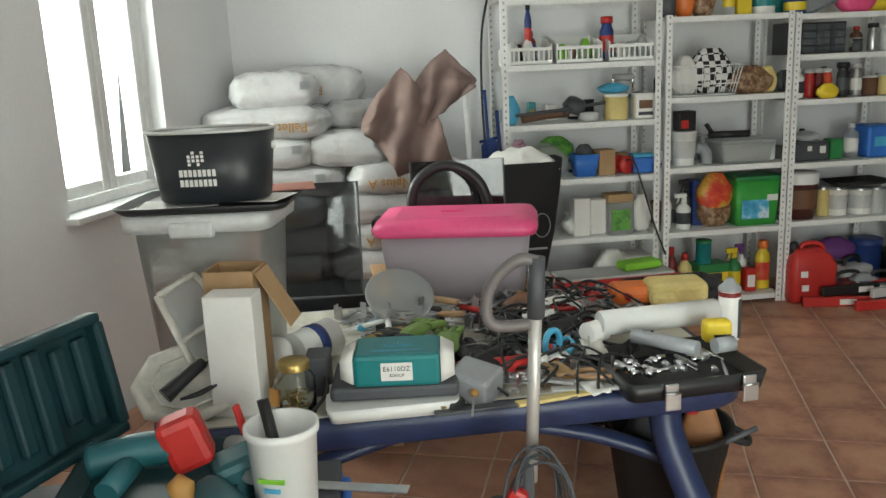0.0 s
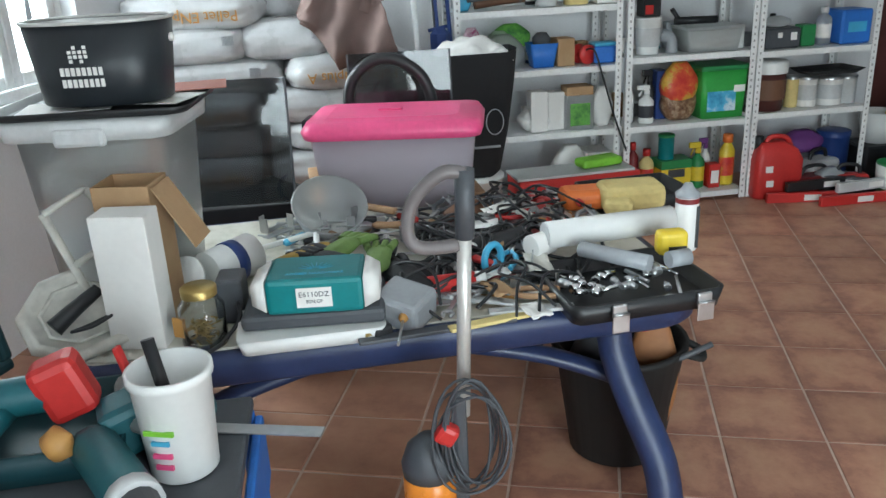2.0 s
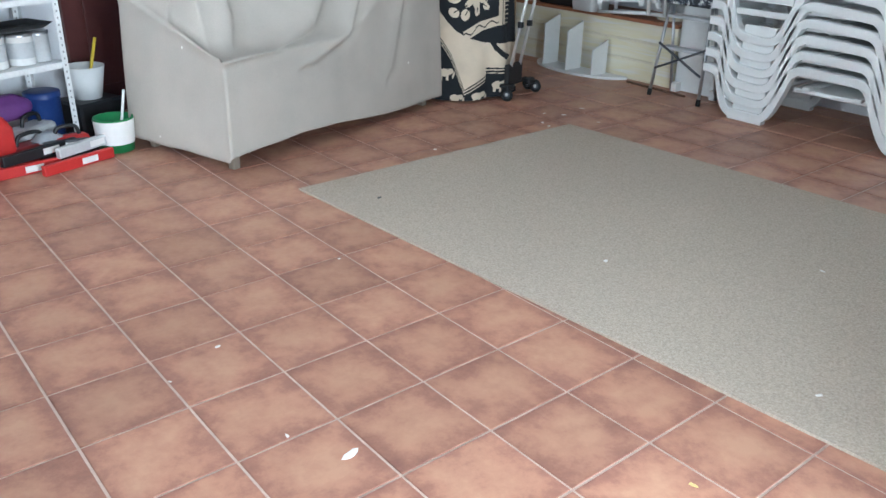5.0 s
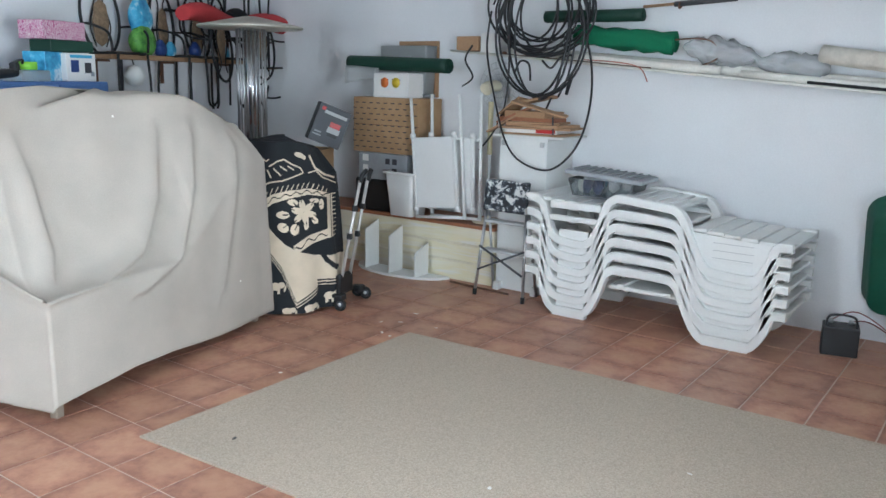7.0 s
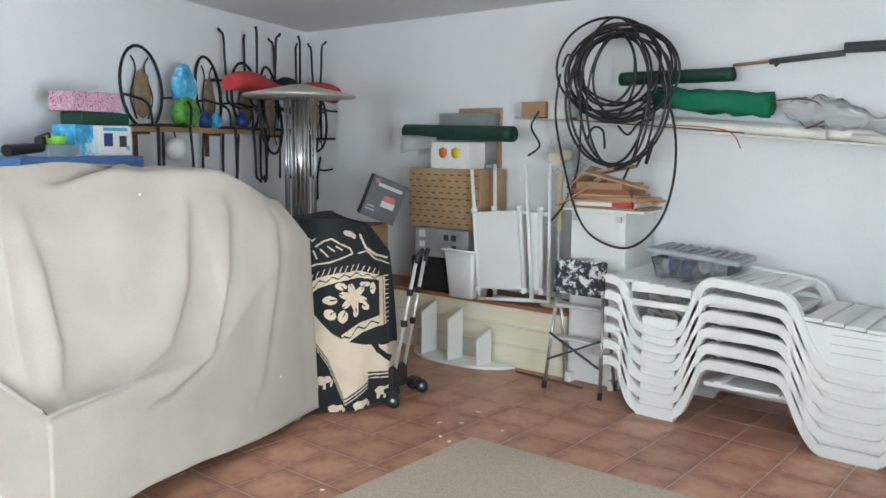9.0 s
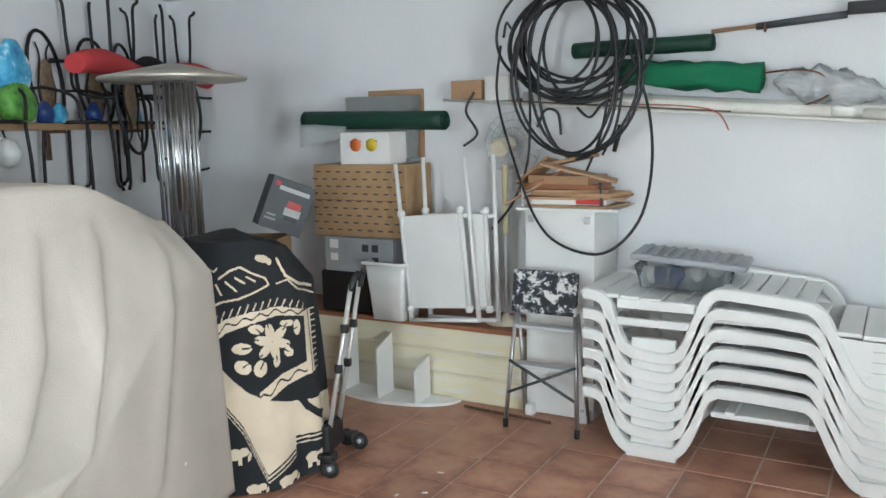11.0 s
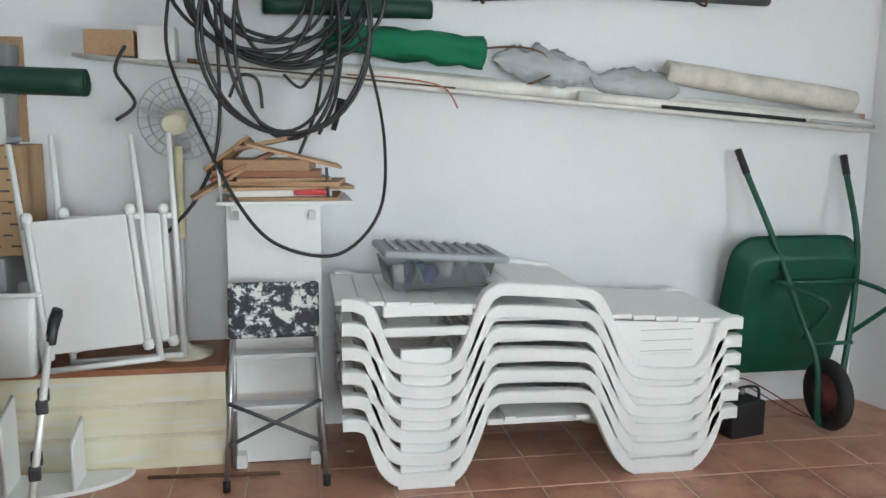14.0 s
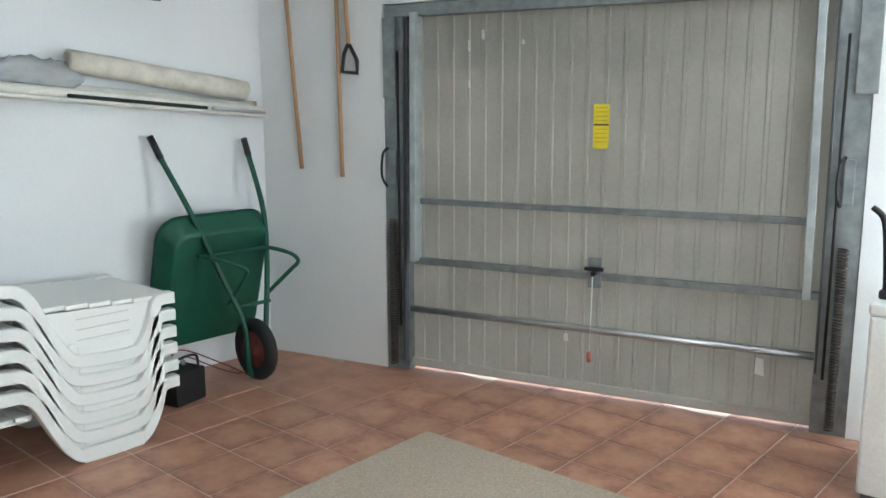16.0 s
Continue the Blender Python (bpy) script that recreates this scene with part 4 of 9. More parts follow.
# the rubber one is no pipe: it draws the dark gap under the pipes
for x, r, y0, y1, mt, lab in ((6.245, 0.032, 4.30, 2.55, "pipe_white", "long cream plastic pipe on the wall shelf"), (6.325, 0.040, 4.2, 0.72, "pipe_white", "long off-white plastic pipe on the wall shelf"), (6.24, 0.026, 2.4, 0.70, "pipe_white", "cream plastic conduit on the wall shelf"), (6.203, 0.010, 1.95, 1.12, "rubber", "thin black strip put in for the dark gap along the wall shelf"), (6.203, 0.011, 1.08, 0.70, "steel", "short bright metal rod along the edge of the wall shelf"), (6.235, 0.012, 4.35, 3.05, "rust", "thin brown rod on the wall shelf")):
    t = thing("pipe", lab, "pipe", pose(0, 0, 0), "pipes on the wall shelf")
    bm = B()
    tube(bm, [(x, y0 + (y1 - y0) * k / 6, es(y0 + (y1 - y0) * k / 6) + r + 0.002) for k in range(7)], r, 14)
    part("barrel", bm, mt, t)
bm = B()
tube(bm, smooth_path([(6.20, 3.6, es(3.6) + 0.02), (6.19, 3.3, es(3.3) + 0.025), (6.18, 3.12, es(3.12) + 0.0), (6.17, 3.05, es(3.0) - 0.09)]), 0.0045, 6)
tagged(part("orange_cable", bm, "faded_red"), "thin faded red cable hanging off the wall shelf", "cable")


def roll(name, label, cat, a, b, r, material, turns=3, seg=18, lump=0.0, core=None):
    """A roll of cloth, matting or mesh from a to b, with its spiral end."""
    a, b = Vector(a), Vector(b)
    t = thing(name, label, cat, pose(0, 0, 0))
    d = (b - a)
    q = Matrix.Translation(a) @ d.to_track_quat("Z", "Y").to_matrix().to_4x4()
    bm = B()
    nz = 14
    rings = []
    for i in range(nz + 1):
        ring = []
        for k in range(seg):
            an = 2 * math.pi * k / seg
            rr = r * (1 + lump * noise.noise((math.cos(an) * 2, math.sin(an) * 2, i * 0.45 + r * 50)))
            ring.append((rr * math.cos(an), rr * math.sin(an), d.length * i / nz))
        rings.append(ring)
    loft(bm, rings, (True, True), q)
    body = part("roll", bm, material, t)
    for z in (-0.004, d.length + 0.004):
        bm = B()
        pts = [(r * (0.25 + 0.7 * k / 40) * math.cos(2 * math.pi * turns * k / 40), r * (0.25 + 0.7 * k / 40) * math.sin(2 * math.pi * turns * k / 40), z) for k in range(41)]
        tube(bm, [q @ Vector(p) for p in pts], 0.003, 4)
        part("spiral_end", bm, core or material, t)
    return t


roll("rolled_netting", "dark green rolled shade netting on the shelf", "netting roll", (6.30, 3.99, es(3.99) + 0.325), (6.30, 3.17, es(3.17) + 0.385), 0.047, "dark_green", lump=0.1)
roll("rolled_fabric", "bright green rolled shade fabric on the shelf", "fabric roll", (6.28, 3.70, es(3.70) + 0.205), (6.28, 2.90, es(2.90) + 0.20), 0.074, "cloth_green", lump=0.5)
roll("rolled_matting", "beige rolled reed matting on the wall shelf", "matting roll", (6.29, 1.90, es(1.90) + 0.20), (6.30, 0.78, es(0.78) + 0.145), 0.062, "pale_roll", lump=0.12)
bag = thing("plastic_bag", "crumpled translucent plastic bag lying on the wall shelf", "bag", pose(0, 0, 0))
bm = B()
rings = []
for i in range(41):
    f = i / 40
    y = 2.84 - 1.0 * f
    r = 0.016 + 0.075 * abs(math.sin(f * math.pi * 1.9)) ** 0.7 * (1.0 if f < 0.53 else 0.8)
    rings.append([(6.29 + 0.9 * r * math.cos(a) * (1 + 0.5 * noise.noise((math.cos(a) * 2.5, math.sin(a) * 2.5, f * 16))), y + 0.02 * noise.noise((a, f * 20, 3)), es(y) + 0.118 + 0.06 * (1 - f) * (f < 0.55) + r * math.sin(a) * (1 + 0.6 * noise.noise((math.cos(a) * 3, math.sin(a) * 3, f * 18 + 5)))) for a in [2 * math.pi * k / 28 for k in range(28)]])
loft(bm, rings)
part("film", bm, clear_mat("crumpled_film", (0.86, 0.88, 0.90), 0.22, 0.7, 1.12), bag)
bm = B()
tube(bm, smooth_path([(6.25, 3.0, es(3.0) + 0.20), (6.24, 2.75, es(2.75) + 0.24), (6.22, 2.60, es(2.6) + 0.22), (6.22, 2.56, es(2.56) + 0.12), (6.24, 2.75, es(2.75) + 0.04), (6.26, 2.95, es(2.95) + 0.05)]), 0.006, 6)
tagged(part("bent_wire", bm, "rust"), "rusty bent wire rod on the wall shelf", "wire")
# folded parasol hung high on the wall
pa = thing("parasol", "folded dark grey parasol hung level high on the wall", "parasol", pose(0, 0, 0))
bm = B()
tube(bm, [(6.34, 3.19, 2.262), (6.34, 2.50, 2.30)], 0.011, 8)
part("pole", bm, "wood", pa)
bm = B()
tube(bm, [(6.34, 2.95, 2.272), (6.34, 2.50, 2.30)], 0.020, 8)
part("sleeve", bm, "dark_grey", pa)
bm = B()
tube(bm, smooth_path([(6.34, 2.50, 2.33), (6.34, 2.0, 2.325), (6.34, 1.31, 2.31)]), 0.042, 10, flat=0.8)
part("canopy", bm, plain("charcoal_cloth", (0.06, 0.062, 0.065), 0.8), pa, "folded charcoal canopy")
bm = B()
tube(bm, smooth_path([(6.40, 2.90, 2.28), (6.30, 2.90, 2.24), (6.30, 2.90, 2.28)]), 0.007, 6)
part("hook", bm, "rust", pa)
bm = B()
tube(bm, smooth_path([(6.40, 1.7, 2.30), (6.28, 1.7, 2.26), (6.28, 1.7, 2.31)]), 0.007, 6)
part("hook", bm, "rust", pa)

hk = thing("wall_hook", "small bent steel hook screwed high into the wall", "hook", pose(0, 0, 0))
for dy in (0.0, 0.045):
    bm = B()
    tube(bm, smooth_path([(6.42, 1.89 - dy, 2.60 - dy), (6.385, 1.89 - dy, 2.59 - dy), (6.375, 1.89 - dy, 2.53 - dy), (6.385, 1.89 - dy - 0.03, 2.515 - dy)]), 0.006, 6)
    part("wire", bm, "steel", hk)

# coil of black hose hung on the wall
hose = thing("hose_coil", "coil of thin black irrigation hose hung on the wall", "hose", pose(0, 0, 0))
rng = random.Random(11)
for k in range(15):
    cy, cz = 3.93 + rng.uniform(-0.07, 0.07), 2.24 + rng.uniform(-0.06, 0.05)
    ry, rz = rng.uniform(0.22, 0.44), rng.uniform(0.24, 0.36)
    if k > 10:
        cz, rz = 2.06 + rng.uniform(-0.05, 0.05), rng.uniform(0.45, 0.53)
    x = 6.14 - 0.009 * k + rng.uniform(-0.01, 0.01)
    ph = rng.uniform(0, 6)
    bm = B()
    tube(bm, [(x + 0.012 * math.sin(a * 3 + ph), cy + ry * math.cos(a) * (1 + 0.03 * math.sin(2 * a + ph)), cz + rz * math.sin(a)) for a in [2 * math.pi * j / 44 for j in range(44)]], 0.0095, 6, closed=True)
    part("loop", bm, "black_plastic", hose)
for pts in ([(6.12, 4.40, 2.25), (6.10, 4.42, 1.95), (6.00, 4.28, 1.60), (5.89, 4.09, 1.24), (5.87, 3.92, 1.075), (5.87, 3.66, 1.035), (5.91, 3.47, 1.22), (6.02, 3.43, 1.52), (6.10, 3.48, 1.86), (6.10, 3.60, 2.2)], [(6.09, 4.2, 2.2), (6.08, 4.2, 1.6), (6.07, 4.3, 1.3), (6.07, 4.45, 1.12)], [(6.12, 4.38, 2.3), (6.25, 4.42, 2.40), (6.38, 4.45, 2.38)], [(6.10, 3.62, 2.0), (6.09, 3.66, 1.75), (6.09, 3.74, 1.58)], [(6.10, 3.70, 2.0), (6.09, 3.75, 1.7), (6.08, 3.85, 1.45)], [(6.1, 3.9, 1.86), (6.1, 3.82, 1.80), (6.1, 3.74, 1.88), (6.1, 3.64, 1.90)], [(6.18, 4.62, 1.98), (6.14, 4.66, 1.86), (6.14, 4.58, 1.72), (6.10, 4.66, 1.64)], [(6.1, 4.15, 1.75), (6.1, 4.1, 1.85), (6.1, 4.02, 1.83), (6.1, 4.0, 1.70)]):
    bm = B()
    tube(bm, smooth_path(pts), 0.0085, 6)
    part("loose_end", bm, "black_plastic", hose)
bm = B()
tube(bm, [(6.09, 3.63, 1.75), (6.09, 3.67, 1.60)], 0.019, 8, r_end=0.013)
part("connector", bm, "black_plastic", hose)
bm = B()
tube(bm, [(6.42, 3.93, 2.52), (6.02, 3.93, 2.54)], 0.012, 8)
part("peg", bm, "rust", hose)

# low bench with a wooden top
bn = thing("low_bench", "low white-painted boarded bench with a brown wooden top", "bench", pose(0, 0, 0))
bm = B()
boxm(bm, (6.185, 5.70, 0.235), (0.45, 3.0, 0.47), bevel=0.004)
part("body", bm, "painted_board", bn)
bm = B()
boxm(bm, (6.18, 5.70, 0.485), (0.475, 3.02, 0.03), bevel=0.005)
part("top", bm, "red_wood", bn)
for z in (0.165, 0.32):
    bm = B()
    boxm(bm, (5.957, 5.70, z), (0.008, 2.98, 0.02), bevel=0.002)
    part("batten", bm, "cream", bn)
bm = B()
tube(bm, [(5.84, 4.55, 0.011), (5.80, 3.95, 0.011)], 0.009, 6)
tagged(part("metal_rod", bm, "rust"), "thin rusty metal rod lying on the tiles", "rod")

# tall white board unit and planks
bd = thing("cabinet_panel", "tall white melamine carcass standing against the wall", "cabinet", pose(0, 0, 0))
bm = B()
boxm(bm, (5.965, 3.955, 0.635), (0.018, 0.43, 1.26), bevel=0.002)
part("front_panel", bm, "white_plastic", bd)
for y in (3.75, 4.16):
    bm = B()
    boxm(bm, (6.185, y, 0.625), (0.42, 0.018, 1.24), bevel=0.002)
    part("side_panel", bm, "white_plastic", bd)
for y in (3.78, 4.13):
    for z in (1.21,):
        bm = B()
        boxm(bm, (5.945, y, z), (0.02, 0.035, 0.04), bevel=0.004)
        part("fitting", bm, "light_grey", bd)
    bm = B()
    boxm(bm, (5.925, y, 0.035), (0.07, 0.05, 0.07), bevel=0.005)
    part("foot", bm, "white_plastic", bd)
rng = random.Random(4)
z = 1.262
for k, (w, d, h, mt, a) in enumerate(((0.44, 0.62, 0.016, "white_plastic", 2), (0.36, 0.50, 0.014, "wood", -6), (0.30, 0.46, 0.030, "paper", 4), (0.34, 0.60, 0.016, "wood", 8), (0.30, 0.52, 0.022, "broom_wood", -9), (0.30, 0.44, 0.016, "wood", 10), (0.22, 0.50, 0.03, "red_wood", -4), (0.26, 0.40, 0.05, "wood", -8))):
    bm = B()
    boxm(bm, (0, 0, h / 2), (w, d, h), bevel=0.002)
    p = part("plank", bm, mt)
    p.matrix_world = pose(6.13, 3.93 + rng.uniform(-0.05, 0.06), z, 0, 0, a)
    z += h + 0.001
    tagged(p, ("white" if mt in ("white_plastic", "paper") else "brown") + " offcut of board in a pile on the carcass", "board", "pile of offcuts")
for x, y, z0, ry, rx, rz, w, d, h, mt in ((6.06, 4.10, 1.43, 0, 24, 8, 0.10, 0.32, 0.018, "red_wood"), (6.12, 4.16, 1.48, 10, 38, -6, 0.16, 0.26, 0.016, "wood"), (6.02, 3.86, 1.485, -8, -14, 12, 0.09, 0.46, 0.014, "broom_wood"), (6.10, 3.96, 1.545, 4, 12, 4, 0.14, 0.36, 0.020, "wood"), (6.05, 4.20, 1.36, 0, 30, 14, 0.12, 0.30, 0.016, "wood")):
    bm = B()
    boxm(bm, (0, 0, 0), (w, d, h), bevel=0.002)
    p = part("plank", bm, mt)
    p.matrix_world = pose(x, y, z0, -rx, ry, rz)
    tagged(p, "brown strip of wood leaning askew on the pile of offcuts", "board", "pile of offcuts")
bm = B()
boxm(bm, (5.99, 3.78, 1.314), (0.04, 0.16, 0.028), bevel=0.005)
tagged(part("red_tool", bm, "red"), "small red plastic tool lying on the offcuts", "tool")
for y, a in ((4.19, 5), (3.70, -4)):
    bm = B()
    tube(bm, [(5.97, y, 1.262), (5.965, y + 0.01, 1.43)], 0.007, 6)
    tagged(part("upright_slat", bm, "white_metal" if y > 4 else "dark_grey"), "thin upright metal strip beside the offcuts", "strip")

# folding step stool with a paint-splashed tread
st = thing("step_stool", "folding aluminium step stool with a paint-splashed black tread", "step stool", pose(0, 0, 0))
for y0, y1 in ((4.18, 4.14), (3.735, 3.775)):
    bm = B()
    tube(bm, [(5.66, y0, 0.02), (5.74, y1, 0.69)], 0.0125, 8)
    leg = part("front_leg", bm, "steel", st)
    bm = B()
    tube(bm, [(5.659, y0, 0.0), (5.663, y0, 0.05)], 0.017, 8)
    part("rubber_foot", bm, "rubber", leg)
    bm = B()
    tube(bm, [(5.91, y0 - 0.02 * (1 if y0 > 4 else -1), 0.0), (5.78, y1, 0.69)], 0.0115, 8)
    part("rear_leg", bm, "steel", st)
bm = B()
boxm(bm, (0, 0, 0), (0.035, 0.40, 0.25), pose(5.735, 3.958, 0.812, 0, 10, 0), 0.016, 3)
part("tread", bm, "paint_splash", st)
for z, x in ((0.60, 5.735), (0.37, 5.705)):
    bm = B()
    boxm(bm, (x + 0.03, 3.957, z), (0.09, 0.38, 0.022), bevel=0.005)
    part("step", bm, "light_grey", st)
for a, b in (((5.69, 4.165, 0.40), (5.67, 3.755, 0.21)), ((5.67, 4.165, 0.21), (5.69, 3.755, 0.40))):
    bm = B()
    tube(bm, [a, b], 0.009, 6)
    part("cross_brace", bm, "dark_grey", st)

# crate on the loungers
cr = thing("storage_crate", "clear storage crate with a grey ribbed lid on the loungers", "storage box", pose(5.93, 3.20, 0.877, 0, 0, -90 + 4))
bm = B()
tapered(bm, 0.46, 0.30, 0.52, 0.35, 0.125, 0.03, 0, 0.004)
M["crate_clear"] = clear_mat("crate_clear", (0.85, 0.88, 0.90), 0.12, 0.92, 1.12)
part("tub", bm, "crate_clear", cr)
bm = B()
boxm(bm, (0, 0, 0.018), (0.60, 0.38, 0.035), pose(0.02, 0, 0.135, 0, 4.5, 0), 0.014, 3)
crate_lid = part("lid", bm, "grey_plastic", cr, "grey ribbed lid")
for k in range(9):
    bm = B()
    boxm(bm, (-0.24 + 0.06 * k, 0, 0.042), (0.022, 0.30, 0.012), pose(0.02, 0, 0.135, 0, 4.5, 0), 0.004)
    part("rib", bm, "grey_plastic", crate_lid)
rng = random.Random(8)
for k in range(9):
    bm = B()
    lathe(bm, [(0.0, -0.045), (0.045, -0.02), (0.05, 0.01), (0.0, 0.05)], 8, m=pose(rng.uniform(-0.18, 0.18), rng.uniform(-0.1, 0.1), 0.05, rng.uniform(0, 90), rng.uniform(0, 90)))
    part("bottle_cap", bm, ("paper", "dark_blue", "paper", "sky_blue")[k % 4], cr)

# white stacking side tables stood on the bench
for k, (x, dy) in enumerate(((5.885, 0.0), (5.975, -0.09))):
    t = thing("side_table", "white plastic side table tipped on its side on the bench", "side table", pose(x, 4.73 + dy, 0.50, -5 + k * 3, 0, 0), "white side tables")
    bm = B()
    boxm(bm, (0, 0, 0.42), (0.022, 0.40, 0.60), bevel=0.006)
    part("tabletop", bm, "white_plastic", t)
    for y in (-0.215, 0.215):
        bm = B()
        tube(bm, [(0, y, 0.11), (0, y, 0.74)], 0.016, 8)
        part("edge", bm, "white_plastic", t)
        for z in (0.115, 0.735):
            bm = B()
            lathe(bm, [(0.0, -0.028), (0.022, -0.02), (0.027, 0), (0.022, 0.02), (0.0, 0.028)], 12, (0, y, z))
            part("corner_cap", bm, "white_plastic", t)
        bm = B()
        tube(bm, [(0.05, y * 1.16, 0.02), (0.05 + 0.02 * k, y * 1.18, 1.06 + 0.02 * k)], 0.017, 8, r_end=0.013)
        part("leg", bm, "white_plastic", t)
    for z in (0.035, 0.70):
        bm = B()
        tube(bm, [(0.03, -0.25, z), (0.03, 0.25, z)], 0.014, 8)
        part("rail", bm, "white_plastic", t)

# pedestal fan
fan = thing("pedestal_fan", "old cream pedestal fan with a wire cage on the bench", "fan", pose(6.16, 4.40, 0.50))
bm = B()
lathe(bm, [(0.13, 0), (0.13, 0.015), (0.03, 0.04), (0.016, 0.06)], 18)
part("base", bm, "cream", fan)
bm = B()
tube(bm, [(0, 0, 0.05), (0, 0, 0.60)], 0.012, 8)
part("pole", bm, "light_grey", fan)
bm = B()
tube(bm, [(0, 0, 0.58), (0, 0, 1.02)], 0.022, 8)
part("sleeve", bm, plain("aged_cream", (0.66, 0.60, 0.38), 0.5), fan)
bm = B()
tube(bm, smooth_path([(-0.09, 0, 1.12), (-0.05, 0, 1.14), (0.04, 0, 1.15), (0.09, 0, 1.15)]), 0.055, 12, r_end=0.045)
part("motor", bm, "cream", fan)
for x in (0.10, 0.16):
    bm = B()
    for r in (0.20, 0.15, 0.10, 0.05):
        tube(bm, [(x - 0.03 * (r / 0.2) ** 2 * (1 if x > 0.13 else -1), r * math.cos(a), 1.15 + r * math.sin(a)) for a in [2 * math.pi * j / 28 for j in range(28)]], 0.0022, 4, closed=True)
    for k in range(24):
        a = 2 * math.pi * k / 24
        tube(bm, [(x, 0.03 * math.cos(a), 1.15 + 0.03 * math.sin(a)), (0.13, 0.20 * math.cos(a), 1.15 + 0.20 * math.sin(a))], 0.0014, 4)
    part("cage", bm, "light_grey", fan)
for k in range(3):
    bm = B()
    slab(bm, [(0.02, -0.02), (0.17, -0.07), (0.175, 0.05), (0.02, 0.02)], 0, 0.004, Matrix.Translation((0.13, 0, 1.15)) @ Matrix.Rotation(radians(90), 4, "Y") @ Matrix.Rotation(k * 2.094, 4, "Z") @ Matrix.Rotation(0.3, 4, "X"))
    part("blade", bm, "clear_plastic", fan)

# boxes stacked on the bench
def carton(name, label, m, s, material, cat="box", flaps=False, bevel=0.003):
    t = thing(name, label, cat, m)
    bm = B()
    boxm(bm, (0, 0, s[2] / 2), s, bevel=bevel, seg=1)
    part("body", bm, material, t)
    return t


carton("tool_box", "black plastic tool box on the bench", pose(6.12, 5.53, 0.50), (0.30, 0.44, 0.29), "black_plastic", bevel=0.015)
gm = carton("appliance_box", "grey printed appliance carton on the bench", pose(6.13, 5.42, 0.791), (0.32, 0.56, 0.235), "grey_plastic")
for y, z, w, h, mt in ((0.20, 0.19, 0.07, 0.06, "paper"), (0.20, 0.10, 0.06, 0.05, "paper"), (-0.06, 0.17, 0.05, 0.05, "print_dark"), (-0.14, 0.17, 0.05, 0.05, "print_dark"), (-0.14, 0.09, 0.05, 0.04, "print_dark")):
    bm = B()
    boxm(bm, (-0.1615, y, z), (0.002, w, h))
    part("print", bm, mt, gm)
bc = carton("cardboard_box", "brown cardboard carton with printed dashes, stacked on the bench", pose(6.20, 5.44, 1.028), (0.34, 0.76, 0.495), "cardboard")
for i in range(9):
    for j in range(9):
        bm = B()
        boxm(bm, (-0.1712, 0.335 - 0.084 * j + (0.03 if i % 2 else 0), 0.045 + 0.05 * i), (0.0015, 0.040, 0.009), Matrix())
        part("print_mark", bm, "print_dark", bc)
bm = B()
boxm(bm, (-0.171, 0, 0.25), (0.001, 0.755, 0.004))
part("seam", bm, "brown", bc)
jb = carton("juicer_box", "white juicer carton printed with two orange fruits", pose(6.14, 5.38, 1.525), (0.22, 0.40, 0.215), "paper")
for y, mt in ((0.07, "orange"), (-0.06, "yellow")):
    bm = B()
    lathe(bm, [(0.0, 0), (0.045, 0.0), (0.045, 0.002), (0, 0.002)], 16, m=Matrix.Translation((-0.1105, y, 0.13)) @ Matrix.Rotation(radians(-90), 4, "Y"))
    part("fruit_print", bm, mt, jb)
for y in (0.07, -0.06):
    bm = B()
    boxm(bm, (-0.1112, y, 0.155), (0.0012, 0.09, 0.008))
    part("print_bar", bm, "dark_red", jb)
bx = thing("clear_crate", "clear grey plastic crate stacked behind the carton", "crate", pose(6.32, 5.41, 1.524))
bm = B()
tapered(bm, 0.15, 0.48, 0.17, 0.54, 0.46, 0.02, 0, 0.004)
part("tub", bm, "frosted", bx)
bm = B()
boxm(bm, (0, 0, 0.02), (0.16, 0.5, 0.03), bevel=0.005)
part("contents", bm, "grey_plastic", bx)
bm = B()
boxm(bm, (6.41, 5.36, 1.78), (0.012, 0.46, 0.50), bevel=0.003)
tagged(part("wooden_board", bm, "wood"), "brown wooden board standing behind the crate", "board")
roll("mesh_roll", "dark green rolled plastic garden mesh on the boxes", "mesh roll", (6.10, 5.92, 1.832), (6.06, 4.77, 1.805), 0.062, "dark_green", turns=4)
bm = B()
sheet(bm, lambda u, v: Vector((6.045 - 0.01 * v, 5.93 - 0.40 * u, 1.80 - (0.16 - 0.06 * u) * v)), 8, 6, 0.003)
tagged(part("mesh_flap", bm, M["frosted"]), "loose flap of garden mesh hanging from the roll", "mesh")
bk = thing("wire_basket", "white plastic laundry basket on the bench", "basket", pose(5.99, 5.14, 0.502))
bm = B()
tapered(bm, 0.22, 0.24, 0.28, 0.31, 0.38, 0.03, 0, 0.006)
part("body", bm, "white_plastic", bk)
bm = B()
loft(bm, [[(x, y, 0.372) for x, y in rrect(0.29, 0.32, 0.03)], [(x, y, 0.372) for x, y in rrect(0.32, 0.36, 0.04)], [(x, y, 0.39) for x, y in rrect(0.32, 0.36, 0.04)], [(x, y, 0.39) for x, y in rrect(0.27, 0.30, 0.03)]], (False, False))
part("rim", bm, "white_plastic", bk)
sb = carton("storage_box", "plain cardboard storage box on the floor behind the trolley", pose(5.48, 5.95, 0, 0, 0, 25), (0.44, 0.46, 1.07), "cardboard")
dk = carton("product_box", "dark printed product carton leaning askew with a red picture", pose(5.58, 5.80, 1.115, 0, 22, -38), (0.29, 0.20, 0.34), "dark_grey")
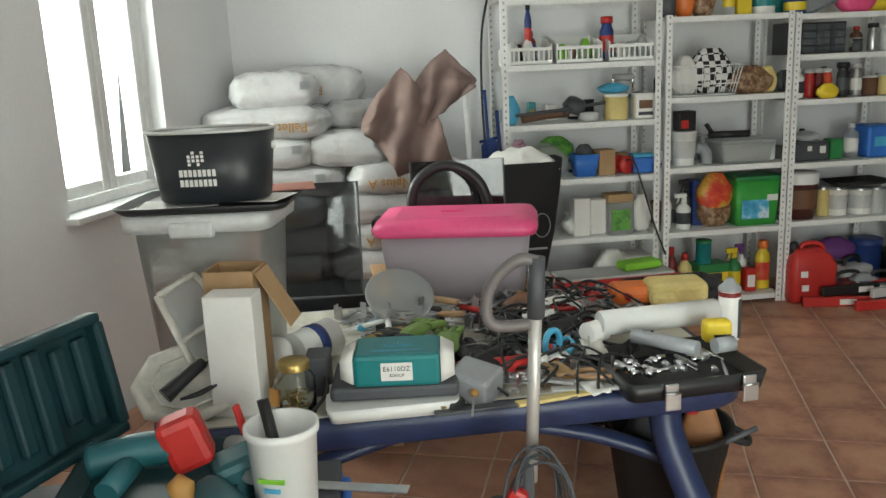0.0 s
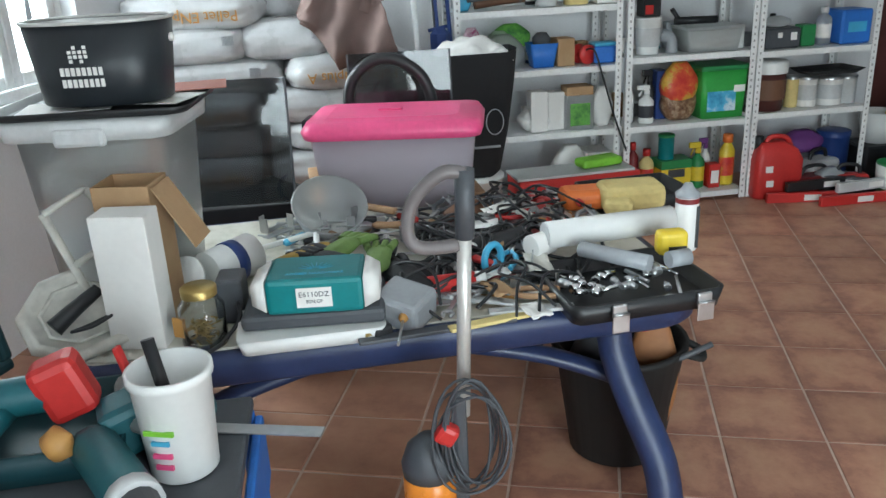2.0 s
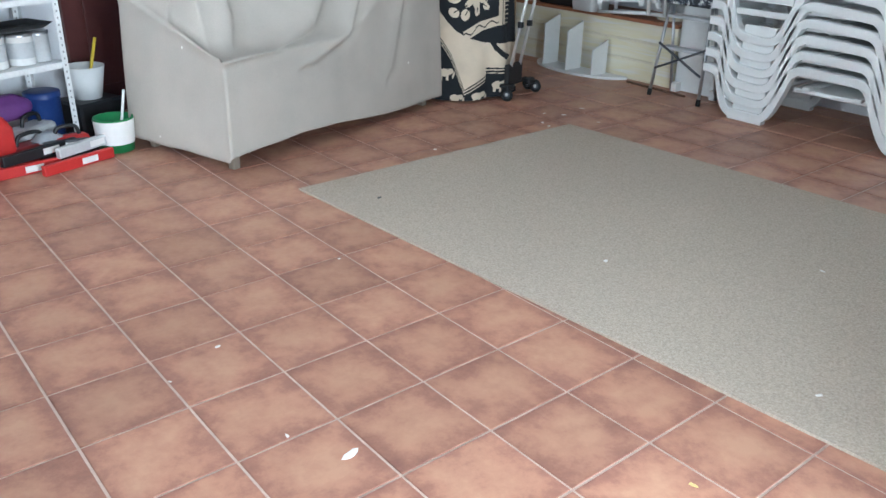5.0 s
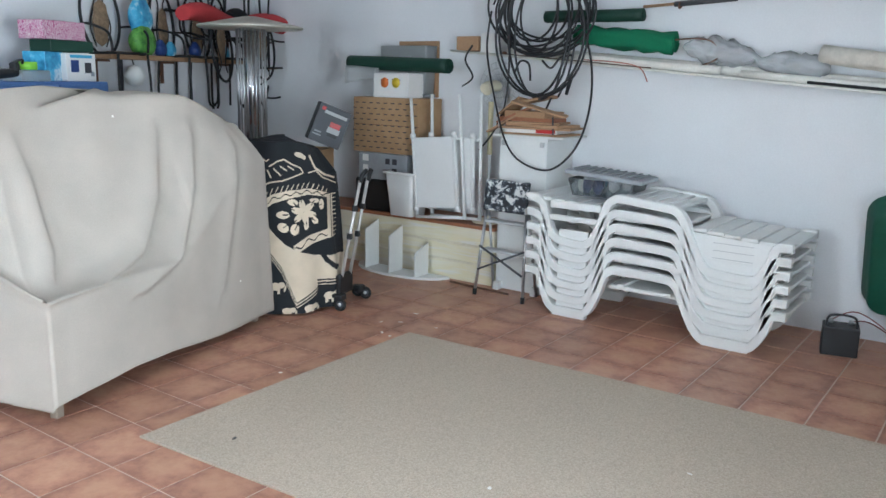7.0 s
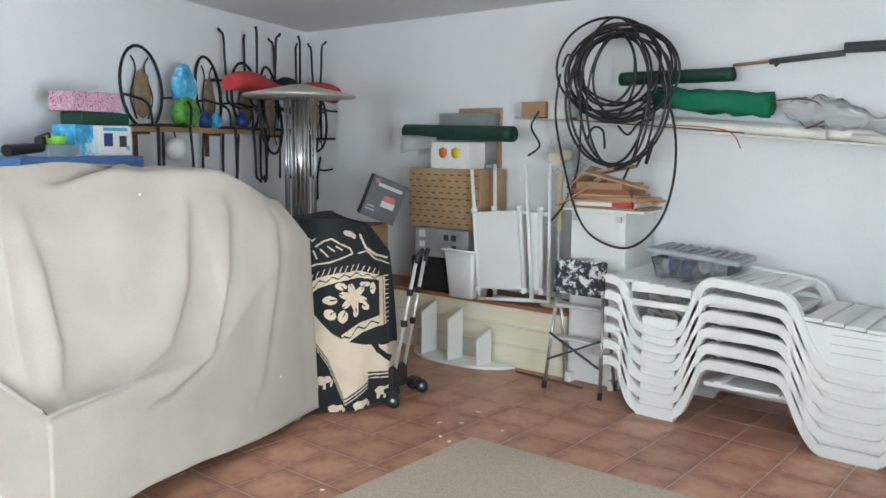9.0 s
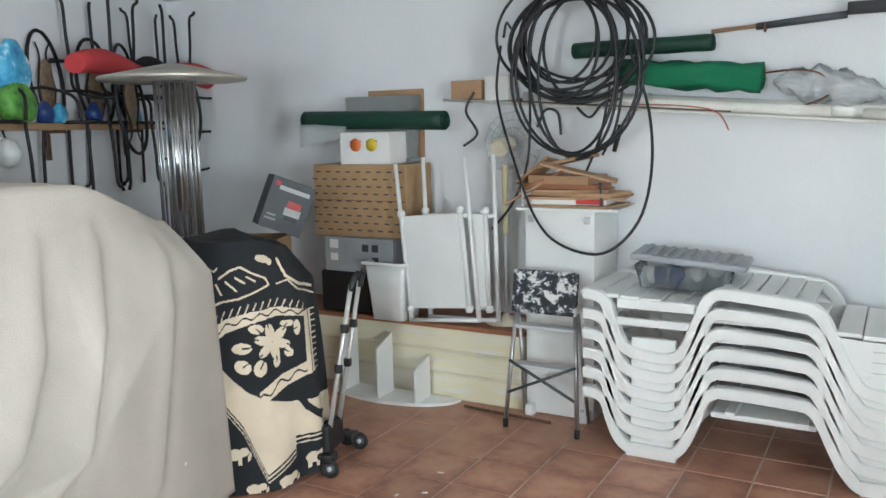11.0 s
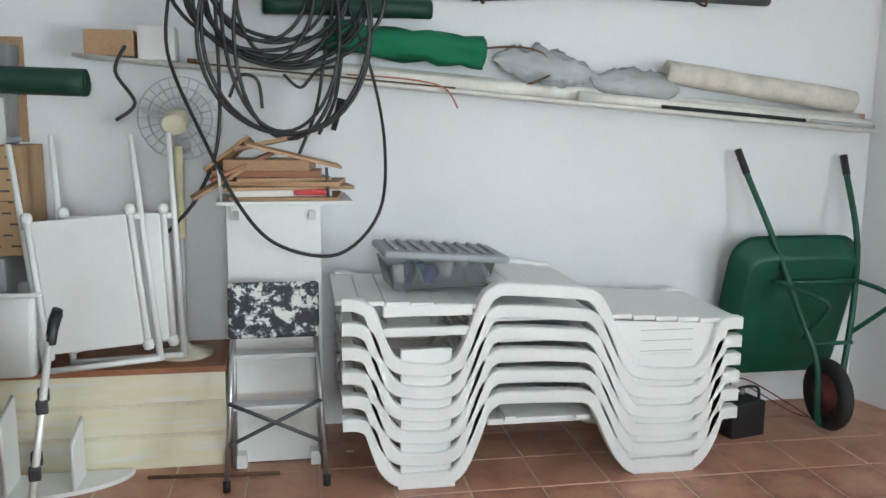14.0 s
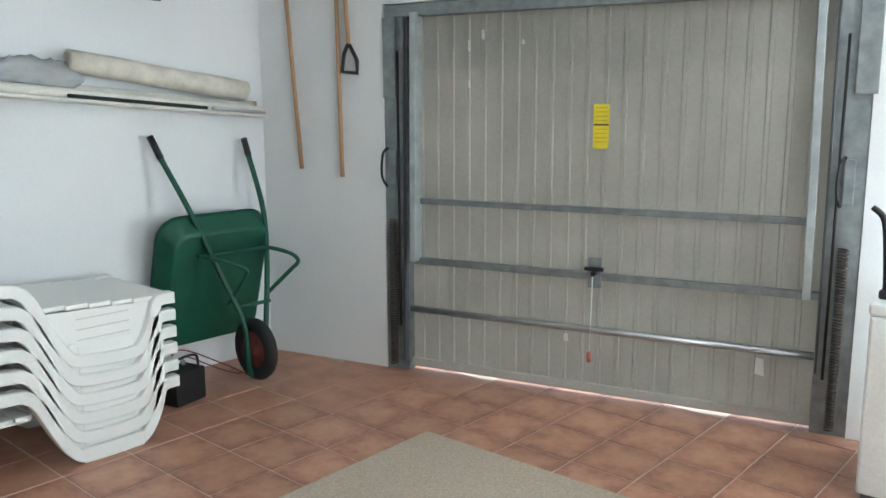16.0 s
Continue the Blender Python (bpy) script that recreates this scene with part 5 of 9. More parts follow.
for x, z, w, h, mt in ((0.05, 0.20, 0.11, 0.05, "red"), (0.05, 0.15, 0.13, 0.05, "light_grey"), (0.05, 0.105, 0.10, 0.03, "black_plastic"), (0.02, 0.30, 0.24, 0.028, "light_grey"), (-0.12, 0.325, 0.04, 0.03, "red"), (-0.10, 0.10, 0.07, 0.012, "grey_plastic"), (-0.10, 0.07, 0.09, 0.012, "grey_plastic")):
    bm = B()
    boxm(bm, (x * 0.85, -0.1008, z * 0.92), (w * 0.85, 0.0015, h), bevel=0.0)
    part("print", bm, mt, dk)

# half-round white corner shelf standing on the floor
ws = thing("corner_shelf", "white half-round corner shelf standing on the tiles", "shelf", pose(5.93, 5.12, 0.0))
bm = B()
slab(bm, [(-0.26 * math.sin(a), 0.50 * math.cos(a)) for a in [math.pi * k / 24 for k in range(25)]], 0.002, 0.022)
part("board", bm, "white_plastic", ws)
for y, h, x in ((-0.28, 0.30, -0.12), (0.0, 0.42, -0.13), (0.30, 0.44, -0.10)):
    bm = B()
    loft(bm, [[(x - 0.09, y + s, 0.022), (x + 0.09, y + s, 0.022), (x + 0.09, y + s, h), (x - 0.09, y + s, h - 0.07)] for s in (-0.008, 0.008)])
    part("divider", bm, "white_plastic", ws)

# poles and spade handle on the south wall, cabinet by the door
for k, (x, z0, z1, mt, lab) in enumerate(((8.72, 1.272, 2.6, "broom_wood", "long wooden broom handle hung on the wall"), (8.405, 1.23, 2.62, "broom_wood", "reddish wooden tool handle hung on the wall"))):
    t = thing("broom", lab, "tool", WS, "tool handles on the wall")
    bm = B()
    tube(bm, [(x - (0.01 if k else 0.08) * 0, 0.03, z0), (x + (0.10 if not k else 0.02), 0.03, z1)], 0.0135, 8)
    part("shaft", bm, mt, t)
    bm = B()
    boxm(bm, (x + (0.10 if not k else 0.02), 0.012, z1 - 0.03), (0.05, 0.024, 0.03), bevel=0.003)
    part("wall_clip", bm, "light_grey", t)
t = thing("spade", "wooden spade handle with a black grip hung on the wall", "spade", WS)
bm = B()
tube(bm, [(8.37, 0.035, 2.62), (8.335, 0.035, 2.05)], 0.014, 8)
part("shaft", bm, "broom_wood", t)
bm = B()
tube(bm, [(8.335, 0.035, 2.06), (8.37, 0.035, 1.99), (8.385, 0.035, 1.885), (8.275, 0.035, 1.875), (8.275, 0.035, 1.95), (8.325, 0.035, 2.04)], 0.013, 8, closed=True)
part("grip", bm, "black_plastic", t)
fz = thing("chest_freezer", "white chest freezer standing beside the garage door", "freezer", pose(2.40, 0.02, 0, 0, 0, 2))
bm = B()
boxm(bm, (0, 0, 0.42), (0.62, 0.56, 0.78), bevel=0.012)
part("body", bm, "white_metal", fz)
bm = B()
boxm(bm, (0, 0, 0.838), (0.63, 0.57, 0.05), bevel=0.012)
part("lid", bm, "white_metal", fz)
bm = B()
boxm(bm, (0, 0, 0.02), (0.58, 0.52, 0.04))
part("plinth", bm, "dark_grey", fz)
t = thing("desk_lamp", "black appliance with curved arm standing on the freezer", "appliance", pose(2.62, 0.12, 0.863))
bm = B()
boxm(bm, (0, 0, 0.02), (0.16, 0.18, 0.04), bevel=0.01)
part("base", bm, "black_plastic", t)
bm = B()
tube(bm, smooth_path([(0.05, 0.06, 0.03), (0.06, 0.07, 0.18), (0.08, 0.075, 0.33), (0.13, 0.08, 0.385)]), 0.020, 8, r_end=0.012)
part("arm", bm, "black_plastic", t)
bm = B()
boxm(bm, (0.0, 0.03, 0.17), (0.09, 0.05, 0.26), bevel=0.015)
part("panel", bm, "paper", t)

# ---- trolley under a patterned blanket ----
BC, BF = Vector((4.50, 5.12, 0)), Vector((-0.62, -0.78, 0)).normalized()   # its middle and the way it faces
BS = Vector((-BF.y, BF.x, 0))


def blanket_at(u, v):
    """u round the heap, v from hem to top."""
    a = 2 * math.pi * u
    f = v
    w = 0.43 - 0.08 * f - 0.22 * max(0, f - 0.72) / 0.28 * (f > 0.72)
    d = 0.34 - 0.06 * f - 0.12 * max(0, f - 0.72) / 0.28
    z = 0.02 + 1.24 * min(1, f / 0.86)
    if f > 0.86:
        k = 1 - (f - 0.86) / 0.14
        w, d = w * max(0.02, k) ** 0.6, d * max(0.02, k) ** 0.6
        z = 1.26 + 0.035 * (1 - k)
    fold = 1 + 0.07 * noise.noise((math.cos(a) * 3, math.sin(a) * 3, f * 1.4)) + 0.05 * math.sin(a * 9 + f * 2) * (1 - f)
    p = BC + BS * (w * fold * math.sin(a)) + BF * (d * fold * math.cos(a))
    side = math.sin(a)
    z -= (0.10 * max(0, side) + 0.02) * max(0, f - 0.5) * 2 * (1 if f < 0.9 else 0.8)
    return Vector((p.x, p.y, z + 0.02 * noise.noise((p.x * 5, p.y * 5, 4))))


def blot(x, y, cx, cy, rx, ry, tilt=0.0):
    c, s = math.cos(tilt), math.sin(tilt)
    dx, dy = x - cx, y - cy
    return ((dx * c + dy * s) / rx) ** 2 + ((-dx * s + dy * c) / ry) ** 2 < 1


def curve_y(x, pts):
    """Height of a bent line at x."""
    if x <= pts[0][0]:
        return pts[0][1]
    for (x0, y0), (x1, y1) in zip(pts, pts[1:]):
        if x <= x1:
            return y0 + (y1 - y0) * (x - x0) / (x1 - x0)
    return pts[-1][1]


def stroke(x, y, pts, w):
    return abs(near_curve(x, y, pts)[0]) < w


def elephant(x, y, ex, ey, k=1.0):
    x, y = (x - ex) / k, (y - ey) / k
    return blot(x, y, 0, 0, 0.40, 0.26) or blot(x, y, 0.42, -0.10, 0.20, 0.20) or (0 < y < 0.50 and (abs(x + 0.22) < 0.09 or abs(x - 0.2) < 0.09)) or blot(x, y, 0.62, 0.16, 0.07, 0.24, 0.3)


PANEL = [(0.3, 2.15), (0.7, 2.5), (0.9, 3.3), (1.2, 3.95), (1.6, 4.45), (2.1, 4.95), (2.8, 5.35), (3.6, 5.6), (6.2, 5.9)]
BAND = [(0.8, 2.8), (1.5, 2.3), (2.4, 2.08), (3.4, 2.02), (4.1, 2.2), (4.8, 2.45)]
HEM = [(0.3, 4.1), (1.9, 6.4), (2.65, 8.3), (3.8, 7.65), (3.82, 7.2), (6.2, 7.3)]
WAVY = [(0.75, 2.3), (0.95, 1.9), (1.4, 1.68), (2.0, 1.6), (2.7, 1.35), (3.1, 1.2), (3.0, 0.95), (2.5, 0.72), (2.15, 0.5), (1.8, 0.6), (1.4, 0.85)]
RAYS = (((0.95, 1.5), (1.15, 1.05)), ((1.45, 1.42), (1.3, 1.05)), ((1.95, 1.3), (1.62, 0.98)), ((2.25, 1.05), (1.95, 0.85)), ((2.6, 1.0), (2.35, 0.85)))


def blanket_light(x, y):
    """True where the blanket is cream: x 0..6.2 across its front, y 0..8.8 down it."""
    hem = curve_y(x, HEM)
    if y > hem - 0.22:                        # dark border with elephants below a double line
        if any(elephant(x, y, ex, ey, k) for ex, ey, k in ((0.75, 5.75, 0.7), (1.55, 7.2, 0.8), (2.15, 8.55, 0.7), (3.35, 8.45, 0.75), (4.5, 7.95, 0.8), (5.5, 7.95, 0.8), (0.5, 7.4, 0.7))):
            return True
        return hem - 0.14 < y < hem - 0.06 or hem + 0.04 < y < hem + 0.10
    if y > curve_y(x, PANEL):
        return not stroke(x, y, [(4.0, 5.4), (4.35, 5.95), (5.0, 6.5)], 0.13)
    if x > 0.8 and x < 4.45:                  # upper border with its wavy line
        top = curve_y(x, BAND)
        depth = 0.62 - 0.085 * x
        if top < y < top + depth:
            return abs(y - top - depth / 2 - 0.07 * math.sin(x * 11)) > 0.03
        if top - 0.30 < y < top - 0.02 and 1.1 < x:
            return ((x + 0.5 * (y - top)) * 3.7) % 1.0 < 0.2
    if 4.42 < x < 4.78 and 2.42 < y < 4.75:   # upright border and its fringe
        return abs(x - 4.66) > 0.02
    if 4.78 <= x < 4.98 and 2.42 < y < 4.75:
        return (y * 4.5) % 1.0 < 0.22
    band = near_curve(x, y, [(2.6, 5.25), (3.5, 4.75), (4.6, 4.45)])[0]
    if abs(band) < 0.24 and x > 2.55 and x < 4.75:
        return abs(band - 0.10 * math.sin(x * 9)) > 0.035
    for k in range(6):                        # the flower, its leaves and bud
        a = 1.05 * k + 0.3
        if blot(x, y, 3.12 + 0.36 * math.cos(a), 3.28 + 0.36 * math.sin(a), 0.34, 0.17, a):
            return not blot(x, y, 3.12 + 0.62 * math.cos(a), 3.28 + 0.62 * math.sin(a), 0.09, 0.03, a)
    for cx, cy, rx, ry, tl in ((2.02, 3.38, 0.34, 0.20, 0.0), (2.02, 4.05, 0.30, 0.24, 0.5), (2.62, 4.15, 0.24, 0.30, 0.2), (2.55, 2.72, 0.28, 0.17, 0.2), (4.08, 2.9, 0.14, 0.28, 0.0), (3.72, 3.75, 0.2, 0.16, 0.9), (3.7, 2.68, 0.26, 0.12, 0.1), (3.25, 4.0, 0.13, 0.22, 0.1)):
        if blot(x, y, cx, cy, rx, ry, tl):
            return not stroke(x, y, [(cx, cy), (3.1, 3.3)], 0.025)
    if y < 2.4:                               # thin line drawing on the dark top
        if stroke(x, y, WAVY, 0.035) or any(stroke(x, y, ray, 0.035) for ray in RAYS):
            return True
        if 0.3 < x < 1.4 and abs(y - 0.5 - 0.22 * abs((x * 4) % 1 - 0.5)) < 0.035:
            return True
        return blot(x, y, 2.95, 0.28, 0.26, 0.13, 0.3) or blot(x, y, 3.2, 0.42, 0.10, 0.12) or stroke(x, y, [(3.5, 0.35), (3.75, 0.95), (4.3, 1.35), (4.9, 1.6)], 0.05) or stroke(x, y, [(3.4, 1.2), (3.8, 1.1), (4.2, 1.5), (5.0, 1.9)], 0.03)
    return False


tr = thing("covered_trolley", "trolley heaped under a black and cream woven elephant blanket", "covered trolley", pose(0, 0, 0))
bm = B()
sheet(bm, blanket_at, 560, 300, 0.0, wrap=True)
me = bpy.data.meshes.new("blanket")
bmesh.ops.recalc_face_normals(bm, faces=bm.faces)
for f in bm.faces:
    c = f.calc_center_median() - BC
    x, y = (c.dot(BS) + 0.32) / 0.84 * 6.2, (1.19 - c.z) / 1.19 * 8.8
    f.material_index = 0 if (c.dot(BF) > -0.12 and blanket_light(x, y)) or (c.dot(BF) <= -0.12 and c.z < 0.9) else 1
bm.to_mesh(me)
bm.free()
me.materials.append(M["cream_cloth"])
me.materials.append(M["ink_cloth"])
ob = new("blanket", me)
ob.parent = tr
for sx in (-0.16, 0.16):
    for sy in (-0.16, 0.16):
        p = BC + BF * sx + BS * sy
        bm = B()
        lathe(bm, [(0, -0.012), (0.035, -0.012), (0.035, 0.012), (0, 0.012)], 14, m=pose(p.x, p.y, 0.036, 90, 0, 20))
        part("wheel", bm, "black_plastic", tr)
bm = B()
boxm(bm, (BC.x, BC.y, 0.10), (0.30, 0.30, 0.04), bevel=0.01)
part("base", bm, "dark_grey", tr)
# folded luggage cart leaning beside it
lc = thing("luggage_cart", "folded aluminium luggage cart with grey wheels beside the blanket", "luggage cart", pose(4.72, 4.72, 0, 0, 0, 14))
for dx in (-0.062, 0.062):
    bm = B()
    tube(bm, [(dx, 0.0, 0.24), (dx * 0.95 + 0.075, -0.115, 0.98)], 0.0125, 10)
    upright = part("tube", bm, "tube_metal", lc)
    for f in (0.42, 0.70):
        bm = B()
        boxm(bm, (dx + 0.075 * f, -0.115 * f, 0.24 + 0.74 * f), (0.034, 0.036, 0.045), bevel=0.006)
        part("clamp", bm, "black_plastic", upright)
    bm = B()
    tube(bm, smooth_path([(dx * 0.95 + 0.075, -0.115, 0.95), (dx * 0.95 + 0.08, -0.125, 1.00), (dx * 0.6 + 0.10, -0.14, 1.035)], 3), 0.017, 8)
    part("grip", bm, "black_plastic", upright)
bm = B()
boxm(bm, (-0.005, 0.01, 0.19), (0.20, 0.045, 0.15), bevel=0.015)
for dx in (-0.10, 0.20):
    boxm(bm, (dx, -0.01, 0.10), (0.09, 0.06, 0.05), bevel=0.014)
boxm(bm, (0.04, 0.03, 0.11), (0.36, 0.03, 0.03), bevel=0.008)
part("chassis", bm, "black_plastic", lc)
for dx, dy in ((-0.13, -0.02), (0.26, -0.03), (-0.05, 0.06), (0.30, 0.06)):
    w = wheel("wheel", lc, (dx, dy, 0.052), 0.052, 0.011, "X", "dark_grey")
    bm = B()
    lathe(bm, [(0.0, -0.012), (0.013, -0.012), (0.013, 0.012), (0.0, 0.012)], 12, m=Matrix.Translation((dx, dy, 0.052)) @ Matrix.Rotation(radians(90), 4, "Y"))
    part("hub_cap", bm, "light_grey", w)

# ---- patio heater ----
ph = thing("patio_heater", "tall steel patio heater with a flat round hood", "patio heater", pose(4.95, 5.97, 0))
bm = B()
lathe(bm, [(0.26, 0.0), (0.26, 0.06), (0.20, 0.10), (0.20, 0.72), (0.10, 0.80), (0.0, 0.80)], 24)
part("base", bm, "grey_plastic", ph)
bm = B()
tube(bm, [(0, 0, 0.78), (0, 0, 1.20)], 0.035, 12)
part("pole", bm, "steel", ph)
for k in range(22):
    a = 2 * math.pi * k / 22
    bm = B()
    tube(bm, [(0.115 * math.cos(a), 0.115 * math.sin(a), 1.12), (0.115 * math.cos(a), 0.115 * math.sin(a), 2.06)], 0.006, 5)
    part("rod", bm, "steel", ph)
bm = B()
tube(bm, [(0, 0, 1.14), (0, 0, 2.05)], 0.055, 16)
part("burner_tube", bm, "chrome", ph, "polished inner tube")
bm = B()
lathe(bm, [(0.0, 2.06), (0.10, 2.06), (0.41, 2.062), (0.425, 2.072), (0.42, 2.085), (0.18, 2.135), (0.06, 2.16), (0.0, 2.16)], 40)
part("hood", bm, plain("hood_metal", (0.62, 0.58, 0.50), 0.38, 0.6), ph, "dull aluminium hood")
bm = B()
lathe(bm, [(0.14, 1.10), (0.14, 1.14), (0.12, 1.15)], 20)
part("collar", bm, "steel", ph)

# ---- blue cupboard and what stands on it ----
cb = thing("blue_cupboard", "tall blue metal cupboard against the far wall", "cupboard", NM)
bm = B()
boxm(bm, (2.28, 0.21, 0.815), (0.96, 0.56, 1.63), bevel=0.006)
part("body", bm, "cabinet_blue", cb)
for u in (2.045, 2.515):
    bm = B()
    boxm(bm, (u, -0.078, 0.83), (0.462, 0.012, 1.56), bevel=0.004)
    d = part("door", bm, "cabinet_blue", cb)
    bm = B()
    boxm(bm, (u + (0.19 if u < 2.2 else -0.19), -0.092, 0.95), (0.02, 0.016, 0.12), bevel=0.004)
    part("handle", bm, "steel", d)
CZ = 1.631


def put(name, label, cat, u, v, z, rz=0, group=""):
    """A thing in the far wall's frame."""
    return thing(name, label, cat, NM @ pose(u, v, z, 0, 0, rz), group)


def nbox(name, label, u, v, z, s, material, rz=0, prints=(), cat="box", bevel=0.004, group=""):
    t = put(name, label, cat, u, v, z, rz, group)
    bm = B()
    boxm(bm, (0, 0, s[2] / 2), s, bevel=bevel, seg=1)
    part("body", bm, material, t)
    for x, zz, w, h, mt in prints:
        bm = B()
        boxm(bm, (x, -s[1] / 2 - 0.001, zz), (w, 0.0016, h))
        part("label", bm, mt, t)
    return t


nbox("game_box", "blue and white printed carton on the cupboard", 2.40, 0.14, CZ, (0.20, 0.16, 0.19), "ocean_print", 8)
nbox("pump_box", "white carton with printed blue drawings on the cupboard", 2.62, 0.10, CZ, (0.27, 0.16, 0.185), "paper", -3, ((-0.06, 0.10, 0.07, 0.08, "dark_blue"), (0.06, 0.09, 0.06, 0.07, "print_dark"), (0.0, 0.165, 0.20, 0.02, "sky_blue"), (0.10, 0.05, 0.03, 0.03, "grey_plastic")))
nbox("green_box", "flat dark green box on the cartons", 2.56, 0.12, CZ + 0.192, (0.38, 0.18, 0.075), "dark_green", -3)
nbox("floral_box", "pink floral gift box on the dark box", 2.48, 0.12, CZ + 0.268, (0.38, 0.20, 0.12), "floral", -2)
t = put("tape_roll", "bright green tape roll on the cupboard", "tape", 2.16, 0.05, CZ + 0.07)
bm = B()
lathe(bm, [(0.035, 0), (0.06, 0), (0.06, 0.05), (0.035, 0.05), (0.035, 0)], 18, cap=False)
part("roll", bm, "lime", t)
nbox("tool_tray", "clear tray of small parts on the cupboard", 2.18, 0.08, CZ, (0.24, 0.16, 0.068), "frosted")
t = put("hand_tool", "black power tool lying on the cupboard", "power tool", 1.93, 0.02, CZ, 10)
bm = B()
tube(bm, smooth_path([(-0.16, 0, 0.035), (0, 0, 0.045), (0.12, 0, 0.05), (0.16, 0, 0.06)]), 0.034, 8, r_end=0.022)
boxm(bm, (0.12, 0, 0.085), (0.05, 0.05, 0.06), bevel=0.012)
part("body", bm, "black_plastic", t)
bm = B()
tube(bm, smooth_path([(0.1, 0, 0.11), (0.14, -0.04, 0.13), (0.17, -0.02, 0.11)]), 0.008, 6)
part("lever", bm, "black_plastic", t)

# ---- chairs stored on the wall rack ----
rk = thing("wall_rack", "rough wooden plank rack bracketed to the wall", "rack", NM)
bm = B()
boxm(bm, (4.22, 0.34, 1.815), (1.98, 0.16, 0.04), bevel=0.006)
part("plank", bm, "wood", rk)
for u in (3.35, 4.2, 5.1):
    bm = B()
    boxm(bm, (u, 0.45, 1.785), (0.03, 0.14, 0.02))
    boxm(bm, (u, 0.505, 1.70), (0.03, 0.02, 0.19))
    part("bracket", bm, "rust", rk)
plain("iron", (0.018, 0.018, 0.02), 0.5, 0.4)
plain("rattan", (0.26, 0.18, 0.11), 0.8, spot=0.3, scale=30)


def iron_chair():
    t = thing("iron_chair", "black wrought-iron chair with an oval back stored on the wall", "chair", None, "stored iron chairs")
    bm = B()
    tube(bm, [(0.20 * math.cos(a), 0.19 * math.sin(a), 0.45) for a in [2 * math.pi * k / 24 for k in range(24)]], 0.011, 6, closed=True)
    part("seat_frame", bm, "iron", t)
    bm = B()
    lathe(bm, [(0.0, 0.445), (0.185, 0.445), (0.19, 0.455), (0.10, 0.465), (0.0, 0.468)], 20)
    part("seat", bm, "rattan", t, "woven brown seat")
    for sx in (-1, 1):
        for sy in (-1, 1):
            bm = B()
            tube(bm, smooth_path([(0.15 * sx, 0.14 * sy, 0.45), (0.16 * sx, 0.15 * sy, 0.25), (0.165 * sx, 0.155 * sy, 0.06), (0.20 * sx, 0.17 * sy, 0.02), (0.205 * sx, 0.17 * sy, 0.0)], 4), 0.011, 6)
            part("leg", bm, "iron", t)
    bm = B()
    tube(bm, [(0.19 * math.cos(a), 0.18 + 0.03 * math.sin(a), 0.73 + 0.30 * math.sin(a)) for a in [2 * math.pi * k / 28 for k in range(28)]], 0.012, 6, closed=True)
    part("back_frame", bm, "iron", t)
    bm = B()
    lathe(bm, [(0.0, -0.20), (0.06, -0.16), (0.085, -0.02), (0.06, 0.12), (0.0, 0.16)], 14, m=pose(0, 0.175, 0.70) @ Matrix.Diagonal((1, 0.18, 1, 1)))
    part("splat", bm, "rattan", t, "woven brown splat")
    for sx in (-1, 1):
        bm = B()
        tube(bm, smooth_path([(0.05 * sx, 0.18, 0.50), (0.10 * sx, 0.18, 0.66), (0.04 * sx, 0.19, 0.86), (0.08 * sx, 0.19, 0.95)]), 0.006, 5)
        tube(bm, smooth_path([(0.19 * sx, 0.17, 0.66), (0.24 * sx, 0.05, 0.66), (0.20 * sx, -0.10, 0.60), (0.18 * sx, -0.12, 0.46)]), 0.010, 6)
        part("arm", bm, "iron", t)
    return t


ch = iron_chair()
ch.matrix_world = NM @ pose(3.38, 0.30, 1.388, 0, 0, -8)
for m in (pose(4.22, 0.30, 1.388, 0, 0, 6), pose(4.72, 0.30, 1.388, 0, 0, -4), pose(5.15, 0.30, 1.388, 0, 0, 10), pose(4.52, 0.28, 2.66, 180, 0, 4), pose(5.30, 0.28, 2.68, 180, 0, -8), pose(5.95, 0.28, 2.70, 180, 0, 12), pose(5.85, 0.32, 2.22, 180, 0, 160), pose(6.02, 0.22, 2.12, 180, 0, 190)):
    copy_thing(ch, NM @ m)
t = thing("chair_rail", "iron wall rail from which chairs hang", "rail", NM)
bm = B()
tube(bm, [(4.2, 0.44, 2.235), (6.4, 0.44, 2.235)], 0.012, 6)
tube(bm, [(5.5, 0.44, 1.80), (6.4, 0.44, 1.80)], 0.010, 6)
for u in (4.3, 5.3, 6.3):
    tube(bm, [(u, 0.44, 2.235), (u, 0.52, 2.235)], 0.012, 6)
part("rail", bm, "iron", t)
cu = thing("cushion_roll", "red folded chair cushion lying along the stored chairs", "cushion", NM)
for u0, u1, mt in ((4.02, 4.78, "red"), (4.74, 5.12, "black_cloth"), (5.10, 6.25, "red")):
    bm = B()
    rings = []
    for i in range(11):
        f = i / 10
        r = 0.085 * (0.55 + 0.45 * math.sin(math.pi * (0.12 + 0.76 * f)))
        rings.append([(u0 + (u1 - u0) * f, 0.15 + 0.10 * math.cos(a) * (r / 0.085), 2.19 + 0.03 * math.sin(f * 5) + r * math.sin(a)) for a in [2 * math.pi * k / 14 for k in range(14)]])
    loft(bm, rings)
    part("pad", bm, plain("cushion_red", (0.55, 0.05, 0.055), 0.8) if mt == "red" else mt, cu)


